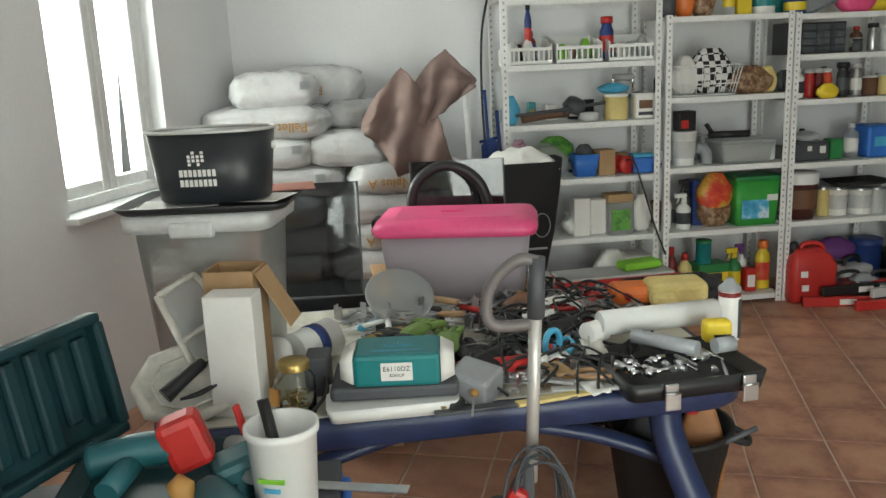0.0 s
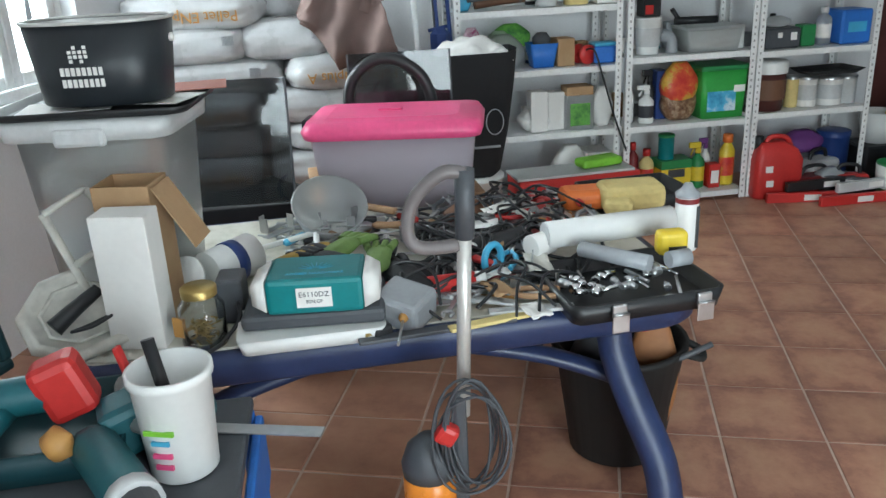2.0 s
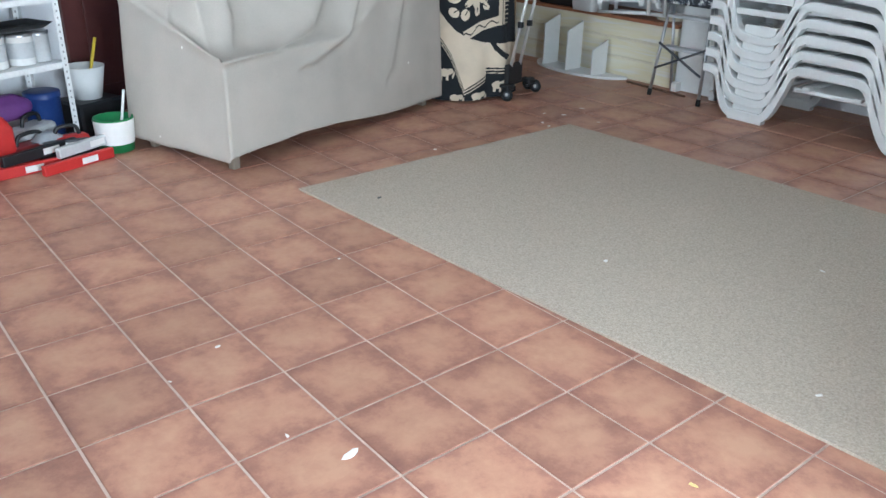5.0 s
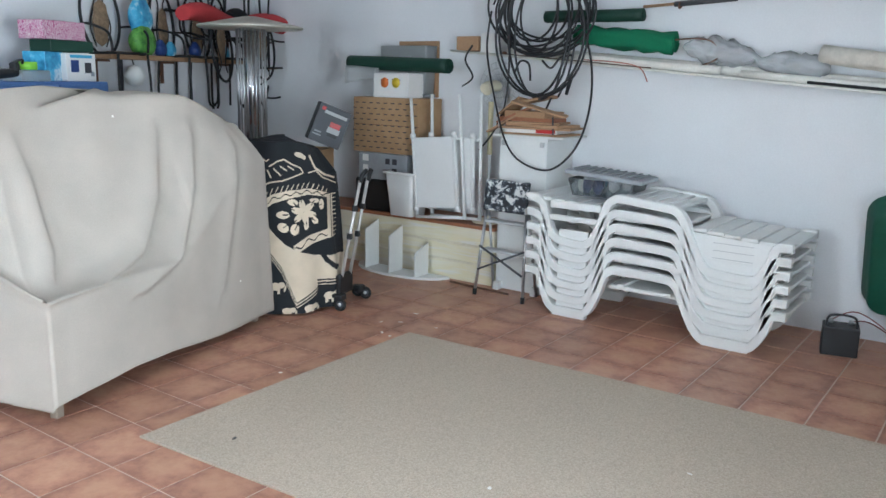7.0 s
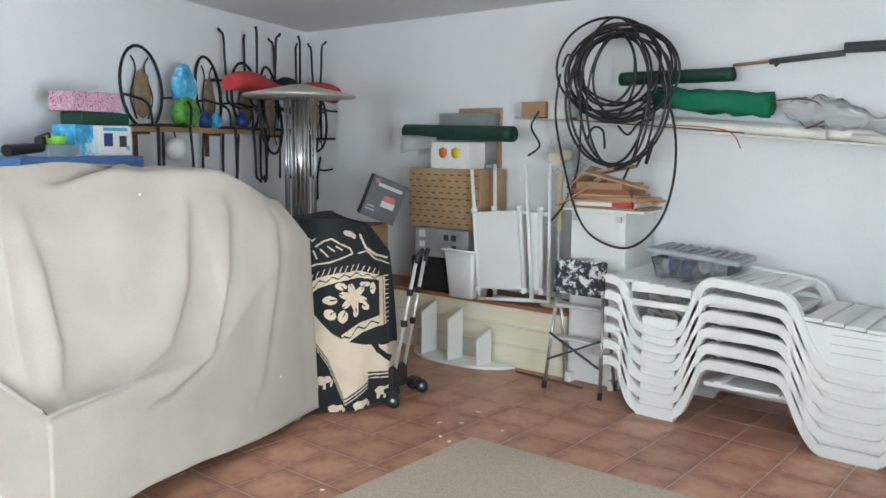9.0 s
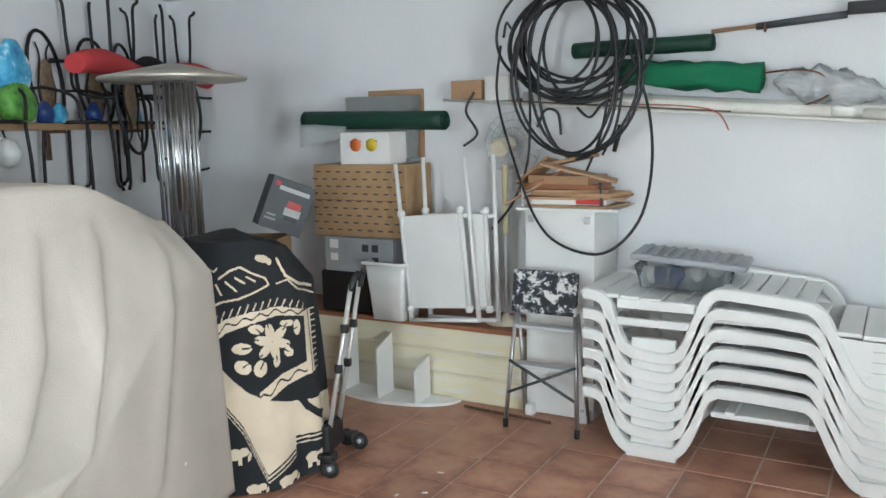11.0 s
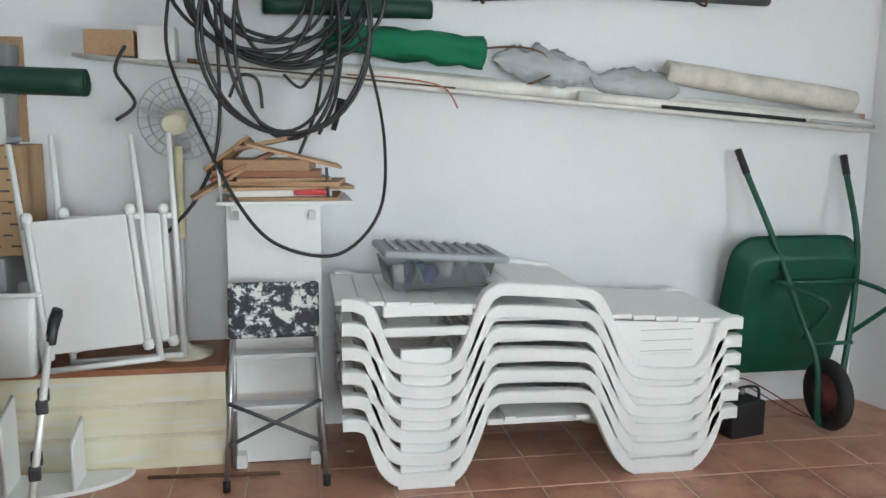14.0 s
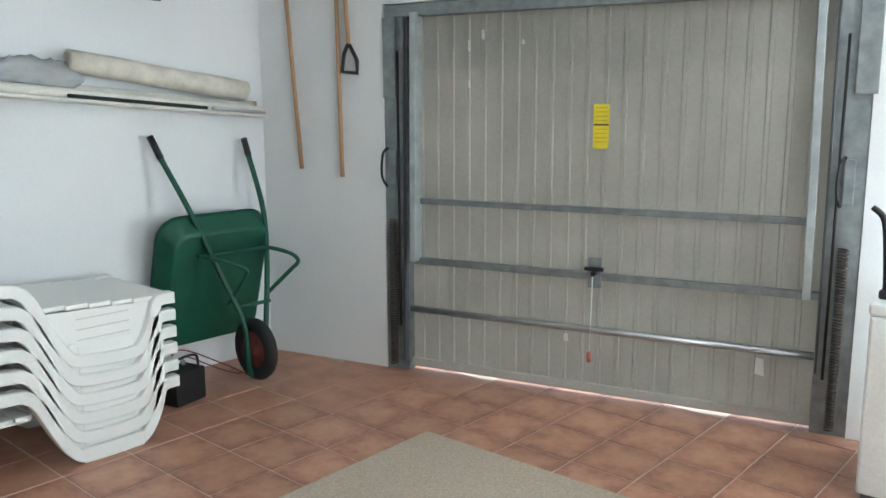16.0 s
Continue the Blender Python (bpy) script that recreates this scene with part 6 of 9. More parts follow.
def pouch(bm, w, d, h, seg=16, pinch=0.6, seed=0.0, n=10):
    """A filled soft bag, standing."""
    rings = []
    for i in range(n + 1):
        f = i / n
        k = (math.sin(math.pi * (0.10 + 0.82 * f)) ** 0.5)
        kk = 1.0 - (1 - pinch) * max(0, f - 0.6) / 0.4
        rings.append([(w / 2 * k * kk * math.copysign(abs(math.cos(a)) ** 0.6, math.cos(a)) * (1 + 0.06 * noise.noise((a, f * 3, seed))), d / 2 * k * (1 - f * 0.5) * math.copysign(abs(math.sin(a)) ** 0.7, math.sin(a)) * (1 + 0.15 * noise.noise((a * 2, f * 4, seed + 3))), h * f) for a in [2 * math.pi * j / seg for j in range(seg)]])
    return loft(bm, rings)


t = put("blue_bag", "blue and green printed plastic sack on the rack", "bag", 3.62, 0.26, 1.838, 5)
bm = B()
pouch(bm, 0.30, 0.16, 0.24, seed=2)
part("lower_half", bm, "meadow_print", t)
bm = B()
pouch(bm, 0.28, 0.13, 0.30, seed=5)
p = part("upper_half", bm, "ocean_print", t)
p.location = (0.02, 0.02, 0.16)
for u, mt, r in ((3.72, "paper", 0.07), (3.88, "dark_blue", 0.075), (4.02, "ocean_print", 0.07), (4.38, "dark_blue", 0.08), (4.86, "sky_blue", 0.08)):
    t = put("soft_pouch", "crumpled blue and white plastic pouch on the rack", "pouch", u, 0.28, 1.837, 20, "pouches on the rack")
    bm = B()
    pouch(bm, r * 2.3, r * 1.5, r * 1.7, seed=u)
    part("film", bm, mt, t)
t = put("white_ball", "white plastic float hanging under the rack", "float", 3.50, 0.26, 1.62)
bm = B()
lathe(bm, [(0.0, -0.085), (0.05, -0.07), (0.085, 0), (0.05, 0.07), (0.0, 0.085)], 18, (0, 0, 0.05))
part("ball", bm, "white_plastic", t)
bm = B()
tube(bm, [(0, 0, 0.12), (0, 0.02, 0.18)], 0.006, 6)
part("string", bm, "black_plastic", t)
t = put("hose_ring", "black plastic hoop leaning on the wall", "hoop", 6.20, 0.34, 1.06)
bm = B()
tube(bm, [(0.27 * math.cos(a), 0.05 * math.sin(a), 0.10 + 0.27 * math.sin(a)) for a in [2 * math.pi * k / 36 for k in range(36)]], 0.011, 6, closed=True)
part("hoop", bm, "black_plastic", t)

# ---- goods on the shelves ----
def bottle(name, label, u, v, z, r, h, material, cap="white_plastic", lab=None, spray=False, neck=0.4, group="", flat=1.0):
    t = put(name, label, "bottle", u, v, z, 0, group)
    sh = h * (0.62 if spray else 0.74)
    bm = B()
    lathe(bm, [(r * 0.92, 0), (r, 0.008), (r, sh * 0.9), (r * 0.8, sh), (r * neck, sh + h * 0.07), (r * neck, sh + h * 0.12)], 16, m=Matrix.Diagonal((1, flat, 1, 1)))
    part("body", bm, material, t)
    bm = B()
    if spray:
        boxm(bm, (0, 0, h * 0.80), (r * 0.7, r * 0.6, h * 0.12), bevel=0.004)
        boxm(bm, (-r * 0.45, 0, h * 0.92), (r * 1.7, r * 0.55, h * 0.12), bevel=0.006)
        tube(bm, [(-r * 0.6, 0, h * 0.86), (-r * 1.0, 0, h * 0.70)], 0.005, 5)
        part("trigger_head", bm, cap, t)
    else:
        lathe(bm, [(r * neck * 1.25, sh + h * 0.10), (r * neck * 1.25, h * 0.99), (r * neck, h)], 12)
        part("cap", bm, cap, t)
    if lab:
        bm = B()
        lathe(bm, [(r * 1.015, sh * 0.25), (r * 1.015, sh * 0.75)], 16, m=Matrix.Diagonal((1, flat, 1, 1)), cap=False)
        part("label", bm, lab, t)
    return t


def can(name, label, u, v, z, r, h, material, lid=None, lab=None, group="", taper=1.0, handle=False):
    t = put(name, label, "can", u, v, z, 0, group)
    bm = B()
    lathe(bm, [(r * taper, 0), (r * taper, 0.004), (r, h * 0.94), (r * 1.04, h * 0.95), (r * 1.04, h * 0.98), (r * 0.96, h)], 20)
    part("body", bm, material, t)
    bm = B()
    lathe(bm, [(r * 1.05, h * 0.90), (r * 1.05, h), (r * 0.9, h * 1.015), (0, h * 1.015)] if lid else [(r * 0.9, h * 1.001), (0, h * 1.001)], 20, cap=False)
    part("lid", bm, lid or "light_grey", t)
    if lab:
        bm = B()
        lathe(bm, [(r * (1 + taper) / 2 * 1.012, h * 0.22), (r * 1.012, h * 0.72)], 20, cap=False)
        part("label", bm, lab, t)
    if handle:
        bm = B()
        tube(bm, [(r * 1.06 * math.cos(a), -0.2 * r, h * 0.86 + r * 0.5 * math.sin(a)) for a in [math.pi * k / 12 for k in range(13)]], 0.003, 5)
        part("handle", bm, "steel", t)
    return t


def soft(name, label, u, v, z, w, d, h, material, cat="bag", seed=0.0, pinch=0.7):
    t = put(name, label, cat, u, v, z, 4)
    bm = B()
    pouch(bm, w, d, h, seed=seed, pinch=pinch)
    part("body", bm, material, t)
    return t


# unit one: top
zt = 1.922
t = put("backpack", "grey fabric backpack standing on the shelf unit", "backpack", -1.65, 0.18, zt)
bm = B()
boxm(bm, (0, 0, 0.145), (0.27, 0.16, 0.29), bevel=0.06, seg=4)
part("body", bm, plain("grey_fabric", (0.075, 0.08, 0.088), 0.9, fine=200, bump=0.5), t)
bm = B()
tube(bm, [(0.13, -0.06, 0.05), (0.115, -0.075, 0.2), (0.05, -0.08, 0.265), (-0.08, -0.08, 0.265)], 0.004, 5)
part("zip", bm, "black_plastic", t)
nbox("speaker", "small black loudspeaker on the shelf unit", -1.46, 0.15, zt, (0.088, 0.09, 0.155), "black_plastic", bevel=0.012, cat="speaker")
bottle("cleaner_bottle", "clear red-labelled cleaning bottle", -1.36, 0.15, zt, 0.046, 0.25, "clear_plastic", "red", "red")
can("paper_roll", "white paper roll standing on the shelf", -1.22, 0.15, zt, 0.05, 0.165, "paper")
bottle("spray_bottle", "clear spray bottle with a white trigger", -1.13, 0.13, zt, 0.038, 0.19, "clear_plastic", "white_plastic", "paper", True)
bottle("spray_bottle", "dark spray bottle with a yellow trigger", -1.06, 0.2, zt, 0.042, 0.275, "dark_green", "yellow", None, True)
nbox("flask", "black flask with a handle on the shelf", -0.96, 0.15, zt, (0.08, 0.08, 0.15), "black_plastic", bevel=0.02, cat="flask")
bottle("spray_bottle", "blue spray bottle with a dark trigger", -0.87, 0.15, zt, 0.040, 0.285, "blue", "dark_blue", "sky_blue", True)
# unit one: second board
zt = 1.552


def stack_basket(u, z, w):
    t = put("stacking_basket", "white slatted stacking basket with small parts", "basket", u, 0.18, z, 0, "white stacking baskets")
    d, h = 0.24, 0.115
    bm = B()
    boxm(bm, (0, 0, 0.006), (w * 0.9, d, 0.008))
    boxm(bm, (0, d / 2, h / 2 + 0.02), (w * 0.95, 0.006, h + 0.04))
    part("tray", bm, "white_plastic", t)
    for s in (-1, 1):
        bm = B()
        slab(bm, [(-d / 2, 0.0), (d / 2, 0.0), (d / 2, h + 0.05), (-d / 2, h)], -0.003, 0.003, Matrix(((0, 0, 1, s * w * 0.47), (1, 0, 0, 0), (0, 1, 0, 0), (0, 0, 0, 1))))
        part("side", bm, "white_plastic", t)
    for zz in (0.012, 0.088):
        bm = B()
        boxm(bm, (0, -d / 2, zz), (w * 0.95, 0.008, 0.02), bevel=0.003)
        part("front_rail", bm, "white_plastic", t)
    for k in range(8):
        bm = B()
        boxm(bm, ((k - 3.5) * w * 0.115, -d / 2 - 0.001, 0.05), (0.009, 0.006, 0.06))
        part("slat", bm, "white_plastic", t)
    return t


for u, w in ((-1.60, 0.26), (-1.31, 0.29), (-0.99, 0.29)):
    stack_basket(u, zt, w)
rng = random.Random(21)
for u0, mats in ((-1.60, ("light_grey", "black_plastic", "paper", "dark_blue")), (-1.31, ("lime", "paper", "brown", "frosted")), (-0.99, ("frosted", "paper", "light_grey", "clear_plastic"))):
    for k in range(5):
        soft("small_packet", "small packet of fittings in a basket", u0 + (k - 2) * 0.045, 0.18 + rng.uniform(-0.06, 0.06), zt + 0.012, 0.07, 0.05, rng.uniform(0.07, 0.15), mats[k % 4], "packet", k)
bottle("sealant_tube", "black and red sealant cartridge in a basket", -1.595, 0.16, zt + 0.012, 0.022, 0.36, "dark_blue", "black_plastic", "red", neck=0.5)
bottle("glue_bottle", "blue bottle with a red cap in a basket", -1.11, 0.17, zt + 0.012, 0.042, 0.25, "dark_blue", "red", "red", neck=0.7)
# third board
zt = 1.205
soft("blue_bag", "crumpled pale blue plastic bag at the shelf's edge", -1.72, 0.12, zt, 0.11, 0.10, 0.17, "sky_blue", seed=4)
t = put("wrecking_bar", "long dark metal bar lying across the shelf", "tool", -1.30, 0.10, zt)
bm = B()
tube(bm, smooth_path([(-0.40, -0.03, 0.055), (-0.1, 0, 0.075), (0.25, 0.05, 0.115), (0.38, 0.06, 0.15), (0.42, 0.06, 0.14)]), 0.011, 6)
part("bar", bm, "dark_grey", t)
t = put("drill_stand", "brown and black power sander on the shelf", "power tool", -1.50, 0.14, zt)
bm = B()
tube(bm, smooth_path([(-0.15, 0, 0.03), (-0.02, 0, 0.045), (0.14, 0.0, 0.055)]), 0.028, 8)
part("body", bm, "brown", t)
bm = B()
tube(bm, [(0.10, 0, 0.05), (0.20, 0.0, 0.10)], 0.03, 8)
part("head", bm, "dark_grey", t)
t = put("strainer", "round metal tin and black lid on the shelf", "tin", -1.24, 0.12, zt)
bm = B()
lathe(bm, [(0.06, 0), (0.065, 0.05), (0.0, 0.052)], 18)
part("tin", bm, "light_grey", t)
bm = B()
lathe(bm, [(0.0, -0.01), (0.075, 0.0), (0.06, 0.05), (0.0, 0.06)], 16, m=pose(-0.08, 0.04, 0.075, 30, 20, 0))
part("lid", bm, "dark_grey", t)
can("screw_jar", "clear jar of yellow screws with a pale lid", -1.06, 0.14, zt, 0.07, 0.15, "pale_yellow", "white_plastic")
soft("tool_bag", "pale blue cloth on the jars", -1.06, 0.2, zt + 0.155, 0.2, 0.1, 0.06, "sky_blue", seed=9)
nbox("frame_box", "white carton with a framed picture on its front", -0.90, 0.12, zt, (0.12, 0.12, 0.15), "paper", 0, ((0, 0.085, 0.085, 0.05, "brown"), (0, 0.03, 0.09, 0.02, "print_dark")))
can("glass_jar", "large clear glass jar on the shelf", -0.97, 0.27, zt, 0.065, 0.26, "jar_glass", "light_grey")
# fourth board
zt = 0.870
soft("nut_bag", "red and white printed bag of hardware", -1.67, 0.14, zt, 0.14, 0.12, 0.24, "floral", seed=1)
soft("plastic_bag", "crumpled white plastic bag with green print", -1.49, 0.16, zt, 0.26, 0.18, 0.19, "frosted", seed=7)
soft("leaf_bag", "crumpled bag with green leaf print", -1.42, 0.24, zt + 0.10, 0.24, 0.14, 0.14, "meadow_print", seed=3)
t = put("blue_bin", "bright blue open storage bin", "bin", -1.265, 0.13, zt)
bm = B()
tapered(bm, 0.12, 0.11, 0.165, 0.15, 0.135, 0.015, 0, 0.003)
part("body", bm, "blue", t)
bm = B()
lathe(bm, [(0.0, 0.10), (0.05, 0.12), (0.055, 0.16), (0.03, 0.19), (0.0, 0.195)], 12)
part("contents", bm, "grey_fabric", t)
nbox("kraft_box", "brown kraft carton on the shelf", -1.14, 0.13, zt, (0.105, 0.12, 0.155), "cardboard", 5)
t = put("red_spool", "red plastic spool with black lead", "spool", -1.02, 0.12, zt)
bm = B()
lathe(bm, [(0.0, -0.05), (0.055, -0.05), (0.055, -0.03), (0.035, -0.02), (0.035, 0.02), (0.055, 0.03), (0.055, 0.05), (0, 0.05)], 18, m=pose(0, 0, 0.056, 90, 0, 20))
part("reel", bm, "red", t)
t = put("hanging_lead", "thin black lead hanging in front of the shelf", "lead", -1.02, 0.05, zt)
bm = B()
tube(bm, smooth_path([(0, 0.03, 0.08), (0.02, -0.06, 0.09), (0.06, -0.10, -0.05), (0.14, -0.10, -0.3), (0.22, -0.09, -0.50)]), 0.006, 5)
part("cable", bm, "black_plastic", t)
t = put("blue_case", "small translucent blue box with a domed lid", "box", -0.90, 0.12, zt)
bm = B()
boxm(bm, (0, 0, 0.05), (0.135, 0.11, 0.095), bevel=0.012)
part("body", bm, "blue", t)
bm = B()
boxm(bm, (0, 0, 0.108), (0.14, 0.115, 0.02), bevel=0.009)
part("lid", bm, "sky_blue", t)
# fifth board
zt = 0.502
nbox("white_carton", "plain white carton standing on the shelf", -1.30, 0.10, zt, (0.10, 0.10, 0.235), "paper")
nbox("white_carton", "plain white carton standing beside a carton", -1.19, 0.13, zt, (0.10, 0.10, 0.22), "paper")
t = nbox("parts_jar", "clear box of green parts with open cardboard flaps", -1.06, 0.10, zt, (0.165, 0.13, 0.20), "frosted", 0, ((0, 0.09, 0.12, 0.13, "meadow_print"),))
bm = B()
boxm(bm, (0, 0, 0.225), (0.16, 0.125, 0.05), bevel=0.004)
part("flap", bm, "cardboard", t)
soft("tissue_bag", "crumpled white plastic bag on the shelf", -0.90, 0.12, zt, 0.13, 0.10, 0.23, "paper", seed=12)
soft("paper_bag", "crumpled white bag on the lowest board", -1.10, 0.10, 0.102, 0.24, 0.2, 0.30, "paper", seed=15)
t = put("green_tray", "bright green plastic scoop on the red box", "scoop", -1.0, -0.12, 0.318, 12)
bm = B()
boxm(bm, (0, 0, 0.03), (0.26, 0.12, 0.05), bevel=0.018)
part("scoop", bm, "lime", t)
t = nbox("red_tray", "long red metal tool tray with grey lid", -1.15, -0.12, 0.10, (0.72, 0.24, 0.20), "red", 3, cat="tool tray")
bm = B()
boxm(bm, (-0.02, 0, 0.208), (0.70, 0.23, 0.016), bevel=0.004)
part("lid", bm, "light_grey", t)
nbox("step_block", "flat grey carton under the red tray", -1.12, -0.12, 0.0, (0.60, 0.26, 0.10), "light_grey")
nbox("white_crate", "white carton standing beside the red tray", -0.93, 0.14, 0.102, (0.16, 0.2, 0.25), "paper")

# unit two: top
zt = 1.792
t = put("charcoal_sack", "tall sack of barbecue charcoal in orange and black", "sack", -0.62, 0.18, zt, -4)
bm = B()
pouch(bm, 0.14, 0.14, 0.50, pinch=0.95, seed=3)
part("orange_side", bm, "orange", t)
bm = B()
pouch(bm, 0.17, 0.15, 0.50, pinch=0.95, seed=6)
p = part("bark_side", bm, "bark_print", t)
p.location = (0.12, 0.01, 0)
bm = B()
boxm(bm, (0.17, -0.08, 0.36), (0.05, 0.01, 0.34), bevel=0.004)
part("strip", bm, "paper", t)
writing("lettering", "\u00f6ko", 0.06, "print_dark", pose(-0.005, -0.082, 0.30) @ STAND, t)
writing("lettering", "grill", 0.05, "print_dark", pose(-0.005, -0.082, 0.235) @ STAND, t)
t = put("tool_jar", "dark pot full of brushes and metal tools", "pot", -0.74, 0.15, zt)
bm = B()
lathe(bm, [(0.045, 0), (0.055, 0.13), (0.05, 0.13), (0.042, 0.01), (0, 0.01)], 14)
part("pot", bm, "dark_grey", t)
for k in range(6):
    bm = B()
    tube(bm, [(0.02 * math.cos(k), 0.02 * math.sin(k), 0.02), (0.05 * math.cos(k * 1.1), 0.05 * math.sin(k * 1.1), 0.20 + 0.02 * (k % 3))], 0.009, 6)
    part("tool", bm, ("steel", "brown", "black_plastic")[k % 3], t)
bottle("clear_bottle", "clear plastic bottle with a yellow label", -0.35, 0.15, zt, 0.036, 0.26, "clear_plastic", "paper", "yellow")
nbox("yellow_carton", "small yellow carton on the shelf unit", -0.265, 0.15, zt, (0.09, 0.08, 0.10), "yellow")
can("paint_can", "white paint can with teal drips", -0.13, 0.15, zt, 0.07, 0.20, "paper", None, "teal_card", handle=True)
can("varnish_tin", "white and blue tin with a pale lid", 0.06, 0.12, zt - 0.01, 0.065, 0.10, "dark_blue", "white_plastic", "yellow")
soft("teal_net", "tangle of teal netting on the shelf unit", 0.04, 0.28, zt - 0.01, 0.18, 0.14, 0.20, "teal_card", "netting", 8)
t = put("grey_case", "grey transparent case lying tilted", "case", 0.30, 0.24, zt - 0.01)
bm = B()
boxm(bm, (0, 0, 0), (0.34, 0.26, 0.02), pose(0, 0, 0.085, 12, -22, 0), 0.006)
part("case", bm, "smoked", t)
soft("pink_bag", "bright pink folded plastic bag", 0.47, 0.14, zt - 0.01, 0.27, 0.14, 0.17, "pink", seed=19, pinch=0.3)
t = put("yellow_case", "yellow plastic tool case with a black handle", "tool case", 0.66, 0.20, zt - 0.01)
bm = B()
boxm(bm, (0, 0, 0.19), (0.20, 0.16, 0.38), bevel=0.03, seg=3)
part("case", bm, "yellow", t)
bm = B()
tube(bm, arc((0.06, -0.085, 0.22), 0.06, 100, 260, 10), 0.012, 8)
part("handle", bm, "black_plastic", t)
# unit two: second board
zt = 1.322
t = put("wire_basket", "white wire basket holding a chequered cloth", "basket", -0.52, 0.15, zt)
for z, k in ((0.005, 0.82), (0.07, 0.9), (0.18, 1.0)):
    bm = B()
    tube(bm, [(x * k, y * k, z) for x, y in rrect(0.46, 0.26, 0.04)], 0.004, 5, closed=True)
    part("hoop", bm, "white_metal", t)
for x, y in rrect(0.46, 0.26, 0.04, 2) + [(x * 0.042, s * 0.13) for x in range(-4, 5) for s in (-1, 1)]:
    bm = B()
    tube(bm, [(x * 0.82, y * 0.82, 0.005), (x, y, 0.18)], 0.0025, 4)
    part("wire", bm, "white_metal", t)


def cheque_mat():
    m = bpy.data.materials.new("cheque")
    m.use_nodes = True
    nt = m.node_tree
    c = nt.nodes.new("ShaderNodeTexChecker")
    c.inputs["Scale"].default_value = 26
    c.inputs["Color1"].default_value, c.inputs["Color2"].default_value = (0.75, 0.75, 0.74, 1), (0.02, 0.02, 0.02, 1)
    tc = nt.nodes.new("ShaderNodeTexCoord")
    nt.links.new(tc.outputs["Object"], c.inputs["Vector"])
    nt.links.new(c.outputs[0], nt.nodes["Principled BSDF"].inputs["Base Color"])
    nt.nodes["Principled BSDF"].inputs["Roughness"].default_value = 0.8
    return m


M["cheque"] = cheque_mat()
soft("chequered_cloth", "crumpled black and white chequered cloth in the basket", -0.46, 0.15, zt + 0.012, 0.28, 0.2, 0.27, "cheque", "cloth", 5, 0.8)
soft("white_bag", "white padded bag in the wire basket", -0.62, 0.15, zt + 0.012, 0.16, 0.2, 0.23, "paper", seed=6)
for k, mt in enumerate(("dark_grey", "brown", "pale_yellow", "grey_fabric", "dark_grey")):
    soft("work_glove", "worn work glove in a heap on the shelf", -0.20 + 0.055 * k, 0.14 + 0.03 * (k % 2), zt, 0.12, 0.12, 0.10 + 0.03 * (k % 3), mt, "glove", k + 30)
# unit two: third board
zt = 0.898
can("white_jug", "white plastic bucket with printed label", -0.62, 0.14, zt, 0.075, 0.21, "white_plastic", None, "light_grey", taper=0.85)
nbox("grease_tin", "black and red tin standing on the bucket", -0.62, 0.14, zt + 0.214, (0.11, 0.09, 0.12), "black_plastic", 5, ((-0.02, 0.04, 0.05, 0.05, "red"),))
t = put("pipe_elbow", "grey plastic pipe elbow", "pipe fitting", -0.48, 0.12, zt)
bm = B()
tube(bm, smooth_path([(0, 0, 0.0), (0, 0, 0.05), (-0.01, 0.01, 0.085), (-0.05, 0.03, 0.10)]), 0.036, 12)
part("elbow", bm, "grey_plastic", t)
t = put("seed_box", "clear plastic box filled with dotted packets", "storage box", -0.25, 0.14, zt)
bm = B()
tapered(bm, 0.30, 0.20, 0.345, 0.23, 0.125, 0.015, 0, 0.003)
part("tub", bm, "frosted", t)
bm = B()
boxm(bm, (0, 0, 0.06), (0.28, 0.18, 0.10), bevel=0.01)
part("contents", bm, "paper", t)
bm = B()
boxm(bm, (0, 0, 0.135), (0.355, 0.24, 0.018), bevel=0.006)
part("lid", bm, "clear_plastic", t)
t = put("caulking_gun", "black caulking gun on the clear box", "tool", -0.33, 0.12, zt + 0.146, -8)
bm = B()
tube(bm, [(-0.13, 0, 0.03), (0.12, 0, 0.03)], 0.022, 8)
tube(bm, [(-0.10, 0, 0.03), (-0.15, 0, 0.10)], 0.014, 6)
part("gun", bm, "black_plastic", t)
can("white_tub", "small white plastic tub on the shelf", -0.055, 0.16, zt, 0.048, 0.13, "white_plastic")
# unit two: fourth board
zt = 0.497
bottle("white_bottle", "white plastic bottle at the shelf's end", -0.72, 0.15, zt, 0.03, 0.23, "white_plastic", "white_plastic")
bottle("spray_bottle", "white spray bottle with a black label", -0.63, 0.10, zt, 0.045, 0.23, "white_plastic", "white_plastic", "print_dark", True)
bottle("spray_bottle", "black spray bottle behind the white one", -0.56, 0.22, zt, 0.04, 0.30, "black_plastic", "black_plastic", None, True)
nbox("blue_binder", "blue cardboard carton standing upright", -0.505, 0.22, zt, (0.075, 0.12, 0.29), "dark_blue")
t = put("snack_bag", "red and yellow printed bag of fertiliser, open at the top", "bag", -0.41, 0.14, zt, 6)
bm = B()
pouch(bm, 0.23, 0.15, 0.22, pinch=1.0, seed=2)
part("lower_half", bm, "bark_print", t)
bm = B()
pouch(bm, 0.24, 0.15, 0.25, pinch=0.75, seed=4)
p = part("upper_half", bm, "snack_print", t)
p.location = (0, 0, 0.09)
t = put("fertiliser_box", "green and blue plastic fertiliser tub with a lid", "tub", -0.155, 0.16, zt)
bm = B()
tapered(bm, 0.27, 0.20, 0.30, 0.23, 0.29, 0.025)
part("tub", bm, plain("leaf_green", (0.05, 0.36, 0.06), 0.4), t)
bm = B()
